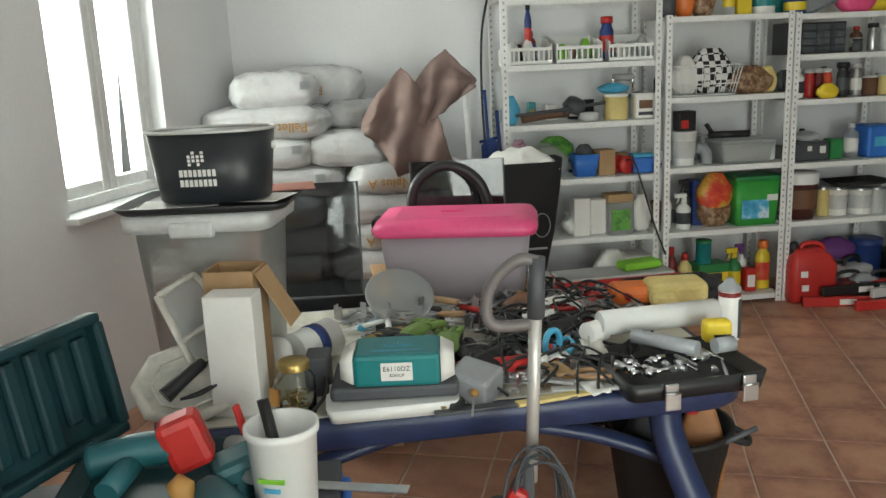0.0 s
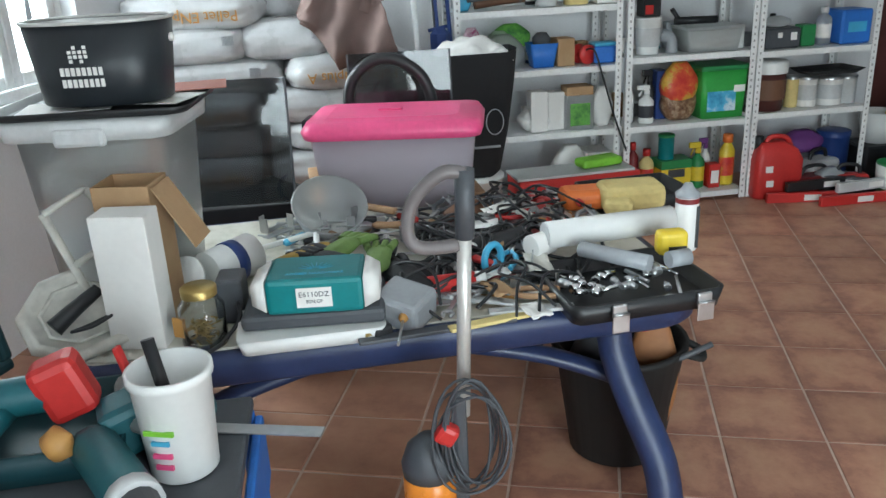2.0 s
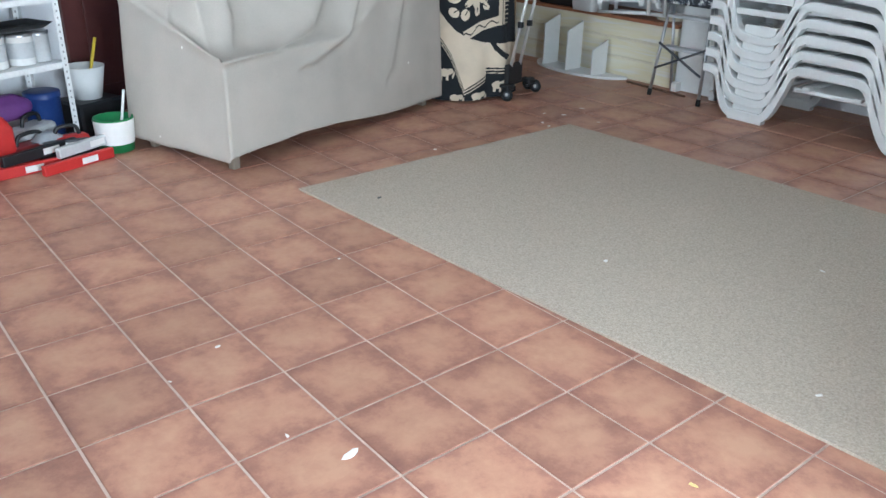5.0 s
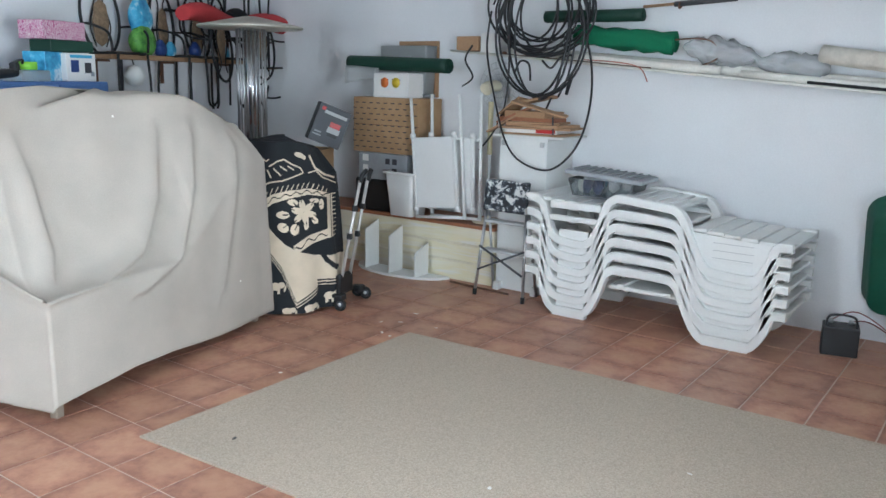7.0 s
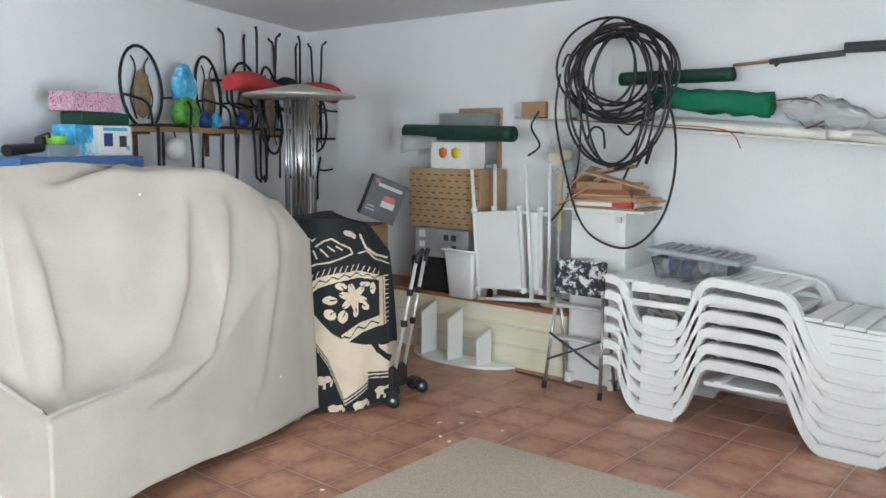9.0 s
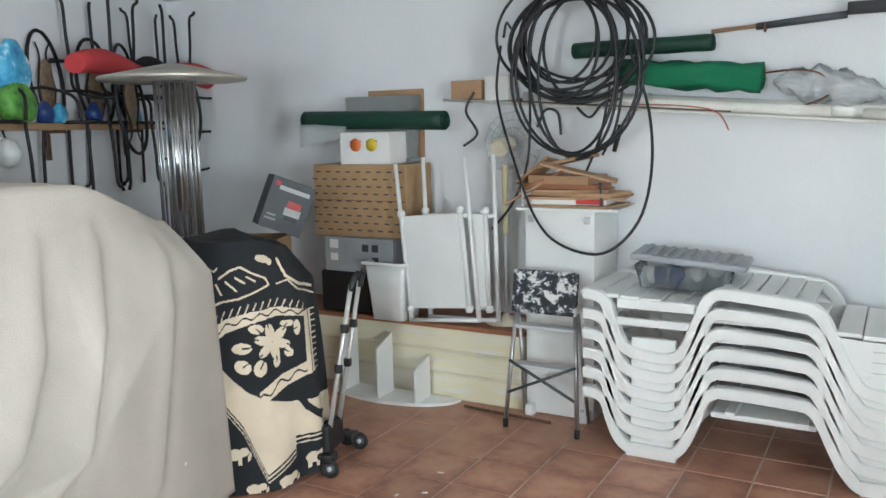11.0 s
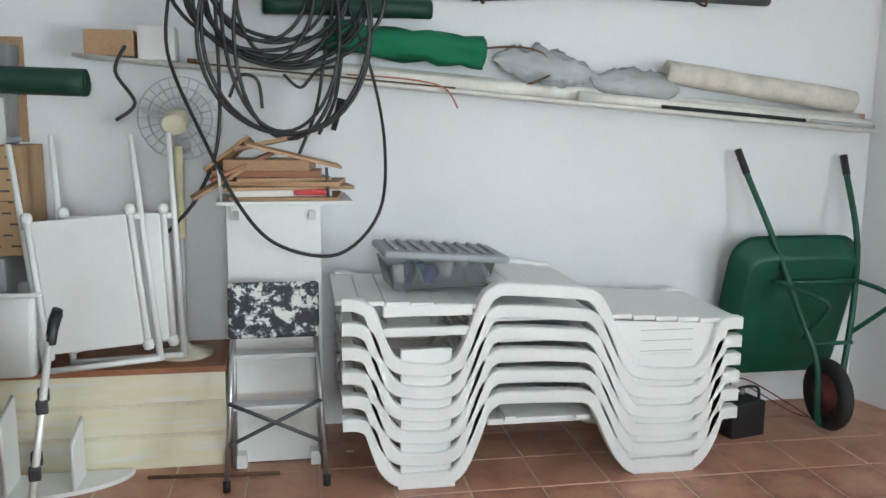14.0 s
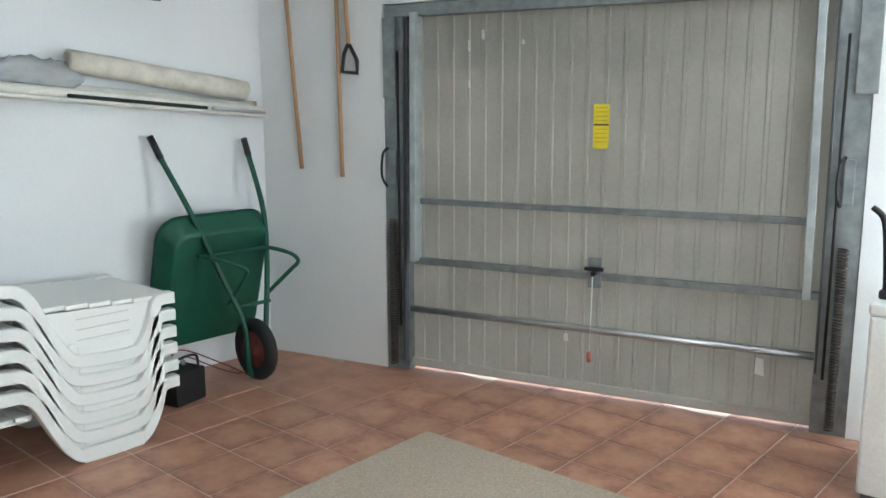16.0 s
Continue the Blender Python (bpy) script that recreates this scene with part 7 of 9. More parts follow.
boxm(bm, (0, 0, 0.30), (0.32, 0.25, 0.03), bevel=0.01)
part("lid", bm, "green", t)
bm = B()
boxm(bm, (-0.02, -0.112, 0.14), (0.18, 0.004, 0.20), Matrix.Rotation(radians(-2), 4, "X"))
part("label", bm, "ocean_print", t)
bm = B()
boxm(bm, (0.09, -0.116, 0.17), (0.07, 0.004, 0.04), Matrix.Rotation(radians(-2), 4, "X"))
part("label", bm, "paper", t)
# unit two: lowest board
zt = 0.057
bottle("oil_bottle", "yellow bottle with a red cap", -0.60, 0.13, zt, 0.045, 0.27, "pale_yellow", "red", "snack_print")
bottle("red_bottle", "dark red bottle behind others", -0.66, 0.2, zt, 0.035, 0.30, "dark_red", "red")
t = nbox("plant_food_box", "green and yellow plant food carton", -0.44, 0.12, zt, (0.20, 0.14, 0.20), "yellow", 3, ((0, 0.12, 0.11, 0.05, "print_dark"),))
bm = B()
boxm(bm, (0, 0, 0.175), (0.204, 0.144, 0.055), bevel=0.004)
part("top_band", bm, "green", t)
can("teal_bottle", "teal tub with a green cap on the carton", -0.48, 0.12, zt + 0.203, 0.048, 0.15, "teal_card", "green")
bottle("spray_bottle", "green spray bottle with a yellow trigger", -0.265, 0.13, zt, 0.045, 0.29, "green", "yellow", "yellow", True)
nbox("red_carton", "small red and white carton", -0.175, 0.10, zt, (0.075, 0.07, 0.15), "red", 0, ((0, 0.07, 0.05, 0.08, "paper"),))
bottle("purple_spray", "white spray bottle with purple head", -0.17, 0.22, zt, 0.035, 0.29, "white_plastic", "purple", None, True)
bottle("weedkiller_bottle", "yellow bottle with an orange cap", -0.07, 0.13, zt, 0.05, 0.32, "yellow", "orange", "snack_print", neck=0.5, flat=0.7)
# unit three
t = put("parts_rack", "black rack of small clear drawers", "drawer rack", 0.24, 0.24, 1.542)
bm = B()
boxm(bm, (0, 0, 0.095), (0.40, 0.14, 0.19), bevel=0.004)
part("body", bm, "black_plastic", t)
for i in range(4):
    for j in range(4):
        bm = B()
        boxm(bm, (-0.145 + 0.097 * i, -0.073, 0.026 + 0.045 * j), (0.088, 0.006, 0.038), bevel=0.002)
        part("drawer", bm, "smoked", t)
nbox("black_case", "black plastic case beside the drawer rack", 0.045, 0.2, 1.542, (0.05, 0.2, 0.19), "black_plastic")
for k, (u, r, h, mt, cp) in enumerate(((0.60, 0.032, 0.17, "steel", "black_plastic"), (0.68, 0.035, 0.16, "light_grey", "white_plastic"), (0.74, 0.03, 0.18, "steel", "white_plastic"), (0.50, 0.03, 0.08, "dark_grey", "black_plastic"))):
    bottle("spray_can", "aerosol can on the upper shelf", u, 0.14, 1.542, r, h, mt, cp, neck=0.8, group="aerosol cans")
zt = 1.272
bottle("white_canister", "white plastic canister with dark label", 0.10, 0.12, zt, 0.045, 0.19, "white_plastic", "white_plastic", "print_dark", flat=0.7)
for u, mt in ((0.21, "red"), (0.27, "dark_red"), (0.33, "snack_print")):
    bottle("red_can", "red aerosol can on the shelf", u, 0.17, zt, 0.032, 0.18, mt, "light_grey", neck=0.8, group="red cans")
soft("yellow_rag", "bright yellow rag hanging over the shelf edge", 0.25, 0.03, zt, 0.15, 0.07, 0.09, "yellow", "rag", 2)
bottle("spray_can", "tall black aerosol can", 0.41, 0.13, zt, 0.036, 0.21, "black_plastic", "black_plastic", "dark_grey", neck=0.85, group="aerosol cans")
bottle("spray_can", "tall silver aerosol can", 0.50, 0.13, zt, 0.036, 0.20, "steel", "light_grey", "paper", neck=0.7, group="aerosol cans")
can("brown_tin", "brown tin with wire on the shelf", 0.60, 0.14, zt, 0.05, 0.12, "brown", "light_grey")
can("paste_tin", "pale tin standing on the shelf", 0.70, 0.14, zt, 0.05, 0.13, "pale_yellow", "light_grey")
zt = 0.882
t = nbox("grey_organiser", "dark grey plastic box with white sticker", 0.20, 0.14, zt, (0.22, 0.16, 0.12), "dark_grey", 2, ((0.06, 0.07, 0.04, 0.045, "paper"), (-0.03, 0.08, 0.03, 0.03, "paper")), bevel=0.012)
soft("clear_bag", "clear plastic bag on the grey box", 0.20, 0.16, zt + 0.122, 0.18, 0.12, 0.06, "frosted", seed=40)
nbox("green_caddy", "small green plastic box", 0.38, 0.14, zt, (0.09, 0.10, 0.125), "green", bevel=0.008)
bottle("wash_bottle", "clear bottle with a printed paper label", 0.50, 0.14, zt, 0.045, 0.22, "clear_plastic", "light_grey", "paper")
nbox("blue_tub", "blue plastic storage tub on the shelf", 0.67, 0.16, zt + 0.0, (0.20, 0.20, 0.20), "blue", 0, ((0, 0.10, 0.12, 0.06, "sky_blue"),), bevel=0.012)
zt = 0.514
t = put("paint_pot", "brown pot of wood stain with a white lid", "paint pot", 0.155, 0.13, zt)
bm = B()
lathe(bm, [(0.098, 0), (0.11, 0.235), (0.10, 0.235)], 26)
part("pot", bm, plain("stain_brown", (0.085, 0.022, 0.018), 0.4), t)
bm = B()
lathe(bm, [(0.117, 0.225), (0.119, 0.285), (0.112, 0.295), (0.0, 0.296)], 26, cap=False)
part("lid", bm, "white_plastic", t)
bm = B()
lathe(bm, [(0.1115, 0.07), (0.1135, 0.19)], 26, cap=False)
part("label", bm, "brown", t)
for k, (u, r, h, mt) in enumerate(((0.33, 0.04, 0.19, "pale_yellow"), (0.43, 0.062, 0.185, "paper"), (0.585, 0.075, 0.175, "paper"), (0.70, 0.06, 0.17, "light_grey"))):
    can("paint_can", "white printed paint can with a metal lid", u, 0.14, zt, r, h, mt, "steel", "light_grey" if mt == "paper" else None, "paint cans", handle=True)
t = put("roller_tray", "black paint roller tray lying on the cans", "paint tray", 0.55, 0.13, zt + 0.195, 4)
bm = B()
tapered(bm, 0.30, 0.18, 0.38, 0.24, 0.03, 0.02, 0, 0.003)
part("tray", bm, "black_plastic", t)

# on the floor by the third unit
t = put("petrol_can", "red plastic jerry can standing on the floor", "petrol can", 0.17, -0.02, 0.0, -6)
bm = B()
loft(bm, [[(x, y, 0.0) for x, y in rrect(0.28, 0.15, 0.04)], [(x, y, 0.02) for x, y in rrect(0.30, 0.17, 0.04)], [(x, y, 0.24) for x, y in rrect(0.30, 0.17, 0.04)], [(x * 0.9 - 0.01, y * 0.9, 0.30) for x, y in rrect(0.28, 0.16, 0.04)], [(x * 0.55 - 0.03, y * 0.5, 0.345) for x, y in rrect(0.28, 0.16, 0.04)]])
part("body", bm, "red", t)
bm = B()
tube(bm, smooth_path([(0.10, 0, 0.27), (0.06, 0, 0.36), (-0.04, 0, 0.37), (-0.07, 0, 0.33)]), 0.016, 8)
part("handle", bm, "red", t)
bm = B()
lathe(bm, [(0.026, 0.30), (0.026, 0.38), (0.0, 0.38)], 12, (-0.11, 0, 0))
part("cap", bm, "black_plastic", t)
for x, z in ((-0.07, 0.19), (-0.06, 0.10)):
    bm = B()
    boxm(bm, (x, -0.0865, z), (0.045, 0.002, 0.04))
    part("label", bm, "paper", t)
rng = random.Random(33)
base = NM @ Vector((0.52, 0.12, 0))
for k, (name, lab, s, mt) in enumerate((("power_saw", "red and black power saw in the heap", (0.30, 0.16, 0.12), "dark_red"), ("tool_case", "black flat tool case in the heap", (0.44, 0.30, 0.05), "black_plastic"), ("paint_sprayer", "white and grey machine in the heap", (0.26, 0.16, 0.10), "light_grey"), ("red_tool", "red plastic hand tool in the heap", (0.24, 0.10, 0.07), "red"), ("drill_case", "dark grey tool case in the heap", (0.34, 0.24, 0.07), "dark_grey"))):
    z = (0.0, 0.0, 0.072, 0.052, 0.0)[k]
    u, v = ((0.42, -0.05), (0.62, -0.05), (0.55, 0.12), (0.62, -0.10), (0.50, 0.25))[k]
    t = put(name, lab, "power tool", u, v, z, rng.uniform(-30, 30), "tools heaped on the floor")
    bm = B()
    boxm(bm, (0, 0, s[2] / 2), s, bevel=min(0.03, s[2] * 0.35), seg=2)
    part("body", bm, mt, t)
    bm = B()
    tube(bm, smooth_path([(-s[0] * 0.3, 0, s[2] * 0.9), (-s[0] * 0.2, 0, s[2] + 0.05), (s[0] * 0.2, 0, s[2] + 0.05), (s[0] * 0.3, 0, s[2] * 0.9)]), 0.012, 6)
    part("handle", bm, "black_plastic" if mt != "black_plastic" else "dark_grey", t)
soft("purple_bag", "purple fabric bag on the heap", 0.48, 0.22, 0.20, 0.30, 0.2, 0.14, "purple", seed=3)
can("navy_tub", "dark blue round tub behind the heap", 0.71, 0.22, 0.0, 0.10, 0.32, "dark_blue", "dark_blue")
for k, (x, y, a, ln, mt) in enumerate(((1.33, 5.03, 8, 0.42, "red"), (1.62, 5.0, 18, 0.44, "red"), (1.45, 5.10, 20, 0.46, "black_plastic"), (1.70, 5.09, 24, 0.40, "light_grey"), (1.58, 5.16, -15, 0.30, "dark_grey"))):
    t = thing("spirit_level", ("red" if mt == "red" else "dark") + " metal bar tool lying on the tiles", "tool", pose(x, y, 0.0 if k < 2 else 0.062, 0, 0, a), "bar tools on the floor")
    bm = B()
    boxm(bm, (0, 0, 0.03), (ln, 0.035, 0.06), bevel=0.006)
    part("bar", bm, mt, t)
    bm = B()
    boxm(bm, (0.06, -0.0185, 0.03), (0.10, 0.002, 0.035))
    part("label", bm, "paper", t)
t = thing("paint_bucket", "green and white paint bucket with a brush on the floor", "bucket", pose(1.90, 5.20, 0))
bm = B()
lathe(bm, [(0.10, 0), (0.115, 0.20), (0.108, 0.20), (0.095, 0.01), (0, 0.01)], 22)
part("bucket", bm, "green", t)
bm = B()
lathe(bm, [(0.108, 0.05), (0.1165, 0.19)], 22, cap=False)
part("label", bm, "paper", t)
bm = B()
tube(bm, [(0.02, 0.0, 0.02), (0.07, -0.05, 0.36)], 0.008, 6)
part("brush", bm, "paper", t)
t = put("white_pail", "white slotted plastic pail with a yellow brush on a stand", "pail", 1.02, 0.22, 0.22)
bm = B()
lathe(bm, [(0.085, 0), (0.125, 0.20), (0.118, 0.20), (0.08, 0.01), (0, 0.01)], 22)
part("pail", bm, "white_plastic", t)
bm = B()
tube(bm, [(0.0, 0.0, 0.02), (0.10, -0.02, 0.36)], 0.010, 6)
part("brush", bm, "yellow", t)
nbox("dark_crate", "black plastic crate on the floor under the pail", 1.02, 0.22, 0.0, (0.32, 0.28, 0.218), "black_plastic", bevel=0.015)

# smaller goods in the second row of the shelves
rng = random.Random(404)
TINTS = ("white_plastic", "light_grey", "dark_grey", "brown", "black_plastic", "cardboard", "paper", "grey_plastic", "dark_blue", "pale_yellow", "dark_red", "frosted")
for u0, u1, levels in ((-1.76, -0.88, (1.552, 1.205, 0.870, 0.502)), (-0.76, -0.05, (1.322, 0.898, 0.497, 0.057)), (0.05, 0.73, (1.542, 1.272, 0.882, 0.514))):
    for z in levels:
        u = u0 + 0.04
        while u < u1 - 0.05:
            w, h, c = rng.uniform(0.022, 0.040), rng.uniform(0.09, 0.20), rng.choice(TINTS)
            v = 0.315 + rng.uniform(-0.015, 0.02)
            k = rng.random()
            if k < 0.4:
                bottle("small_bottle", "small plastic bottle at the back of the shelf", u, v, z, w, h, c, rng.choice(("white_plastic", "black_plastic", "red", "light_grey")), rng.choice(("paper", None, "label_orange")), group="goods on the shelves")
            elif k < 0.7:
                can("small_tin", "small tin at the back of the shelf", u, v, z, w * 1.1, h * 0.7, c, None, rng.choice(("paper", None, "teal_card")), group="goods on the shelves")
            else:
                nbox("small_carton", "small carton at the back of the shelf", u, v, z, (w * 2.0, 0.06, h * 0.8), rng.choice(("cardboard", "paper", "teal_card", "grey_plastic")), 0, ((0, h * 0.4, w * 1.2, h * 0.2, "label_orange"),), group="goods on the shelves")
            u += w * 2.2 + rng.uniform(0.01, 0.12)

# flakes of plaster and paint on the floor and the mat
rng = random.Random(55)
for x, y, r, mt in ((1.435, 1.929, 0.030, "paper"), (1.391, 2.712, 0.016, "paper"), (1.334, 2.115, 0.012, "paper"), (2.121, 3.073, 0.010, "paper"), (3.435, 4.059, 0.020, "paper"), (4.909, 4.197, 0.022, "paper"), (4.402, 4.098, 0.026, "paper"), (2.106, 1.239, 0.016, "pale_yellow"), (1.173, 2.602, 0.008, "paper"), (4.375, 4.01, 0.024, "paper"), (4.587, 4.261, 0.014, "paper"), (4.672, 4.152, 0.018, "paper"), (4.725, 3.874, 0.012, "paper"), (6.026, 3.61, 0.02, "paper"), (2.671, 3.554, 0.018, "black_plastic"), (3.013, 2.337, 0.016, "paper"), (2.78, 1.24, 0.014, "paper"), (3.674, 1.709, 0.012, "paper")):
    on_mat = 2.45 < x < 4.5 and 1.0 < y < 3.9
    t = thing("plaster_flake" if mt != "black_plastic" else "burnt_spot", "tiny pale flake lying on the floor" if mt != "black_plastic" else "small dark scrap lying on the mat", "debris", pose(x, y, 0.0125 if on_mat else 0.001, 0, 0, rng.uniform(0, 180)), "scraps on the floor")
    bm = B()
    slab(bm, [(r * rng.uniform(0.5, 1.2) * math.cos(a), 0.5 * r * rng.uniform(0.5, 1.2) * math.sin(a)) for a in [2 * math.pi * k / 9 for k in range(9)]], 0, 0.002)
    part("flake", bm, mt, t)

for k, (u, v, z, w, d, h, mt, lab) in enumerate(((-1.66, 0.14, 0.868, 0.26, 0.20, 0.13, "clear_film", "crumpled white plastic bag on the shelf"), (-1.50, 0.20, 0.868, 0.24, 0.18, 0.21, "frosted", "crumpled clear plastic bag on the shelf"), (-0.20, 0.14, 1.32, 0.30, 0.20, 0.17, "bark_print", "heap of brown and grey rags on the shelf"), (-1.30, 0.14, 0.50, 0.22, 0.18, 0.14, "clear_film", "crumpled white plastic bag on the shelf"), (0.52, -0.06, 0.0, 0.26, 0.20, 0.16, "grey_plastic", "grey cloth bundle in the heap of tools"))):
    soft("plastic_bag" if "bag" in lab else "rag_heap" if "rags" in lab else "cloth_bundle", lab, u, v, z, w, d, h, mt, "bag" if "bag" in lab else "cloth", 80 + k * 3.7, 0.5)

# ---- sacks of pellets, towel and poles by the far corner ----
def sack(u, v, z, w, d, h, rz, seed, face=True):
    t = put("pellet_sack", "full white plastic sack of wood pellets in a pile", "sack", u, v, z, rz, "pile of pellet sacks")
    bm = B()
    nu, nv = 64, 36

    def top(x, y):
        k = (1 - abs(x) ** 3.2) * (1 - abs(y) ** 2.6)
        return max(0, k) ** 0.42

    rings = []
    for i in range(nu):
        a = 2 * math.pi * i / nu
        ring = []
        for j in range(nv + 1):
            b = -math.pi / 2 + math.pi * j / nv
            cx = math.copysign(abs(math.cos(a)) ** 0.30, math.cos(a)) * abs(math.cos(b)) ** 0.36
            cy = math.copysign(abs(math.sin(a)) ** 0.35, math.sin(a)) * abs(math.cos(b)) ** 0.36
            cz = math.copysign(abs(math.sin(b)) ** 0.75, math.sin(b))
            wr = 1 + 0.05 * noise.noise((cx * 3 + seed, cy * 3, cz * 2)) + 0.022 * noise.noise((cx * 9 + seed, cy * 9, cz * 6)) + 0.016 * abs(noise.noise((cx * 17 + seed, cy * 15, cz * 10)))
            corner = 1 - 0.12 * (abs(cx) * abs(cy)) ** 2
            ring.append((cx * w / 2 * wr * corner, cy * d / 2 * wr, h / 2 + cz * h / 2 * (wr ** 2) * (0.9 + 0.1 * math.cos(cx * 2))))
        rings.append(ring)
    loft(bm, rings + [rings[0]], (False, False))
    part("film", bm, "sack", t)
    if face:
        words = "Pellet ENplus A" if w > 0.7 else "Pellet"
        writing("lettering", words, 0.075, "label_orange", pose(0.0, -d / 2 - 0.010, h * 0.40) @ STAND @ pose(0, 0, 0, 0, 0, 180), t, 0.006)
    else:
        bm = B()
        for k in range(9):
            boxm(bm, (w * 0.28 + 0.0065 * k, -d / 2 - 0.004, h * 0.62), (0.003, 0.016, 0.045))
        part("barcode", bm, "grey_plastic", t)
    return t


rng = random.Random(17)
PITCH = 0.17
for r in range(6):
    cut = -2.72 if r % 2 else -2.86
    for k, (u0, u1) in enumerate(((-3.52, cut), (cut, -2.05))):
        sack((u0 + u1) / 2 + rng.uniform(-0.015, 0.015), 0.15 + rng.uniform(-0.03, 0.02), PITCH * r, u1 - u0 + 0.05, 0.50, 0.205, rng.uniform(-2, 2), r * 3.1 + k * 7, (r + k) % 2 == 0)
sack(-3.20, 0.14, PITCH * 6, 0.64, 0.50, 0.205, 2, 31.0, False)
sack(-2.69, 0.16, PITCH * 6, 0.52, 0.50, 0.215, -3, 37.0, False)
sack(-3.15, 0.14, PITCH * 7, 0.74, 0.48, 0.205, -1, 41.0, True)
sack(-2.62, 0.32, PITCH * 7 + 0.02, 0.44, 0.30, 0.19, 3, 43.0, False)
sack(-3.10, 0.10, PITCH * 8, 0.50, 0.36, 0.22, 5, 44.0, False)
sack(-2.90, 0.36, PITCH * 8 + 0.005, 0.66, 0.26, 0.235, -3, 51.0, True)

tw = thing("towel", "brown terry towel hung in folds over poles and sacks", "towel", NM)


def along(pts, u):
    """A point at the share u of an even polyline."""
    k = min(int(u * (len(pts) - 1)), len(pts) - 2)
    f = u * (len(pts) - 1) - k
    return Vector(pts[k]).lerp(Vector(pts[k + 1]), f)


def towel_fold(top, low, depth, seed):
    def at(u, v):
        a, b = along(top, u), along(low, u)
        p = a.lerp(b, v)
        wave = math.sin(u * 15 + v * 4 + seed) * 0.035 * (0.3 + v) + 0.05 * noise.noise((u * 4, v * 3, seed))
        return Vector((p.x + 0.02 * noise.noise((u * 5, v * 5, seed + 3)), depth - 0.06 * math.sin(v * 2.2) + wave, p.y))
    return at


for fn in (towel_fold([(-2.63, 1.26), (-2.52, 1.45), (-2.38, 1.57), (-2.29, 1.47), (-2.21, 1.36)], [(-2.61, 1.22), (-2.50, 1.10), (-2.43, 0.97), (-2.28, 1.00), (-2.12, 1.02)], -0.14, 1.0),
           towel_fold([(-2.30, 1.50), (-2.22, 1.58), (-2.13, 1.66), (-2.05, 1.57), (-1.96, 1.485)], [(-2.36, 1.30), (-2.27, 1.24), (-2.20, 1.30), (-2.08, 1.37), (-1.99, 1.45)], -0.10, 5.0)):
    bm = B()
    sheet(bm, fn, 40, 40, 0.007)
    part("fold", bm, "towel", tw, recalc=False)
for u, z1, r, mt, lab in ((-1.99, 1.52, 0.017, "white_metal", "white broom handle standing by the sacks"), (-1.87, 1.42, 0.010, "dark_blue", "dark blue plastic stake standing by the shelving"), (-1.80, 1.30, 0.012, "dark_blue", "dark blue plastic stake by the shelving")):
    t = put("pole", lab, "pole", u, -0.02, 0.0)
    bm = B()
    tube(bm, [(0.02, -0.10, 0), (-0.02, 0.06, z1)], r, 8)
    part("shaft", bm, mt, t)
    if mt == "dark_blue":
        bm = B()
        tube(bm, [(-0.06, 0.05, z1 - 0.30), (0.05, 0.05, z1 - 0.28)], 0.010, 6)
        part("crosspiece", bm, mt, t)
nbox("blue_squeegee", "dark blue plastic wash brush head by the poles", -1.88, -0.05, 0.62, (0.11, 0.06, 0.52), "dark_blue", 8, bevel=0.03, cat="brush")
nbox("squeegee_stand", "dark blue broom head on the floor", -1.88, -0.05, 0.0, (0.14, 0.10, 0.618), "dark_blue", 8, bevel=0.02, cat="broom")
t = put("wall_cable", "black cable hanging beside the shelving", "cable", -1.84, 0.30, 0.0)
bm = B()
tube(bm, smooth_path([(0.05, 0.1, 1.96), (0.0, 0.05, 1.75), (-0.02, 0.0, 1.4), (-0.01, -0.05, 1.0), (0.03, -0.05, 0.7)]), 0.008, 6)
part("cable", bm, "black_plastic", t)

# ---- behind the table ----
bb = thing("low_bench", "plain low wooden bench behind the work table", "bench", TM @ pose(-0.68, 1.42, 0))
bm = B()
boxm(bm, (0, 0, 0.645), (0.66, 0.62, 0.03), bevel=0.004)
part("top", bm, "wood", bb)
for x in (-0.29, 0.29):
    for y in (-0.27, 0.27):
        bm = B()
        boxm(bm, (x, y, 0.315), (0.05, 0.05, 0.63), bevel=0.004)
        part("leg", bm, "wood", bb)
pk = thing("pink_lid_box", "translucent storage box with a bright pink lid", "storage box", pose(-0.655, 2.98, 0.661, 0, 0, 6))
bm = B()
tapered(bm, 0.54, 0.34, 0.60, 0.38, 0.285, 0.04, 0, 0.004)
part("tub", bm, "frosted_pink", pk)
bm = B()
loft(bm, [[(x, y, 0.262) for x, y in rrect(0.64, 0.42, 0.06)], [(x, y, 0.29) for x, y in rrect(0.66, 0.43, 0.06)], [(x, y, 0.320) for x, y in rrect(0.62, 0.40, 0.06)], [(x, y, 0.318) for x, y in rrect(0.52, 0.31, 0.05)], [(x, y, 0.330) for x, y in rrect(0.48, 0.28, 0.05)]])
part("lid", bm, "pink", pk, "bright pink lid")
bm = B()
boxm(bm, (-0.335, 0, 0.275), (0.03, 0.12, 0.07), bevel=0.012)
part("clip", bm, "black_plastic", pk)
bm = B()
boxm(bm, (-0.02, 0.0, 0.333), (0.09, 0.03, 0.008), bevel=0.003)
part("handle", bm, "pink", pk)
t = thing("vacuum_hose", "ribbed black vacuum hose bent in an arch", "hose", pose(-0.75, 3.28, 0.66, 0, 0, 8))
bm = B()
pts = smooth_path([(-0.17, 0, 0.02), (-0.17, 0, 0.30), (-0.13, 0, 0.42), (-0.02, 0, 0.48), (0.10, 0, 0.44), (0.17, 0, 0.32), (0.19, 0, 0.02)], 10)
tube(bm, pts, 0.024, 10)
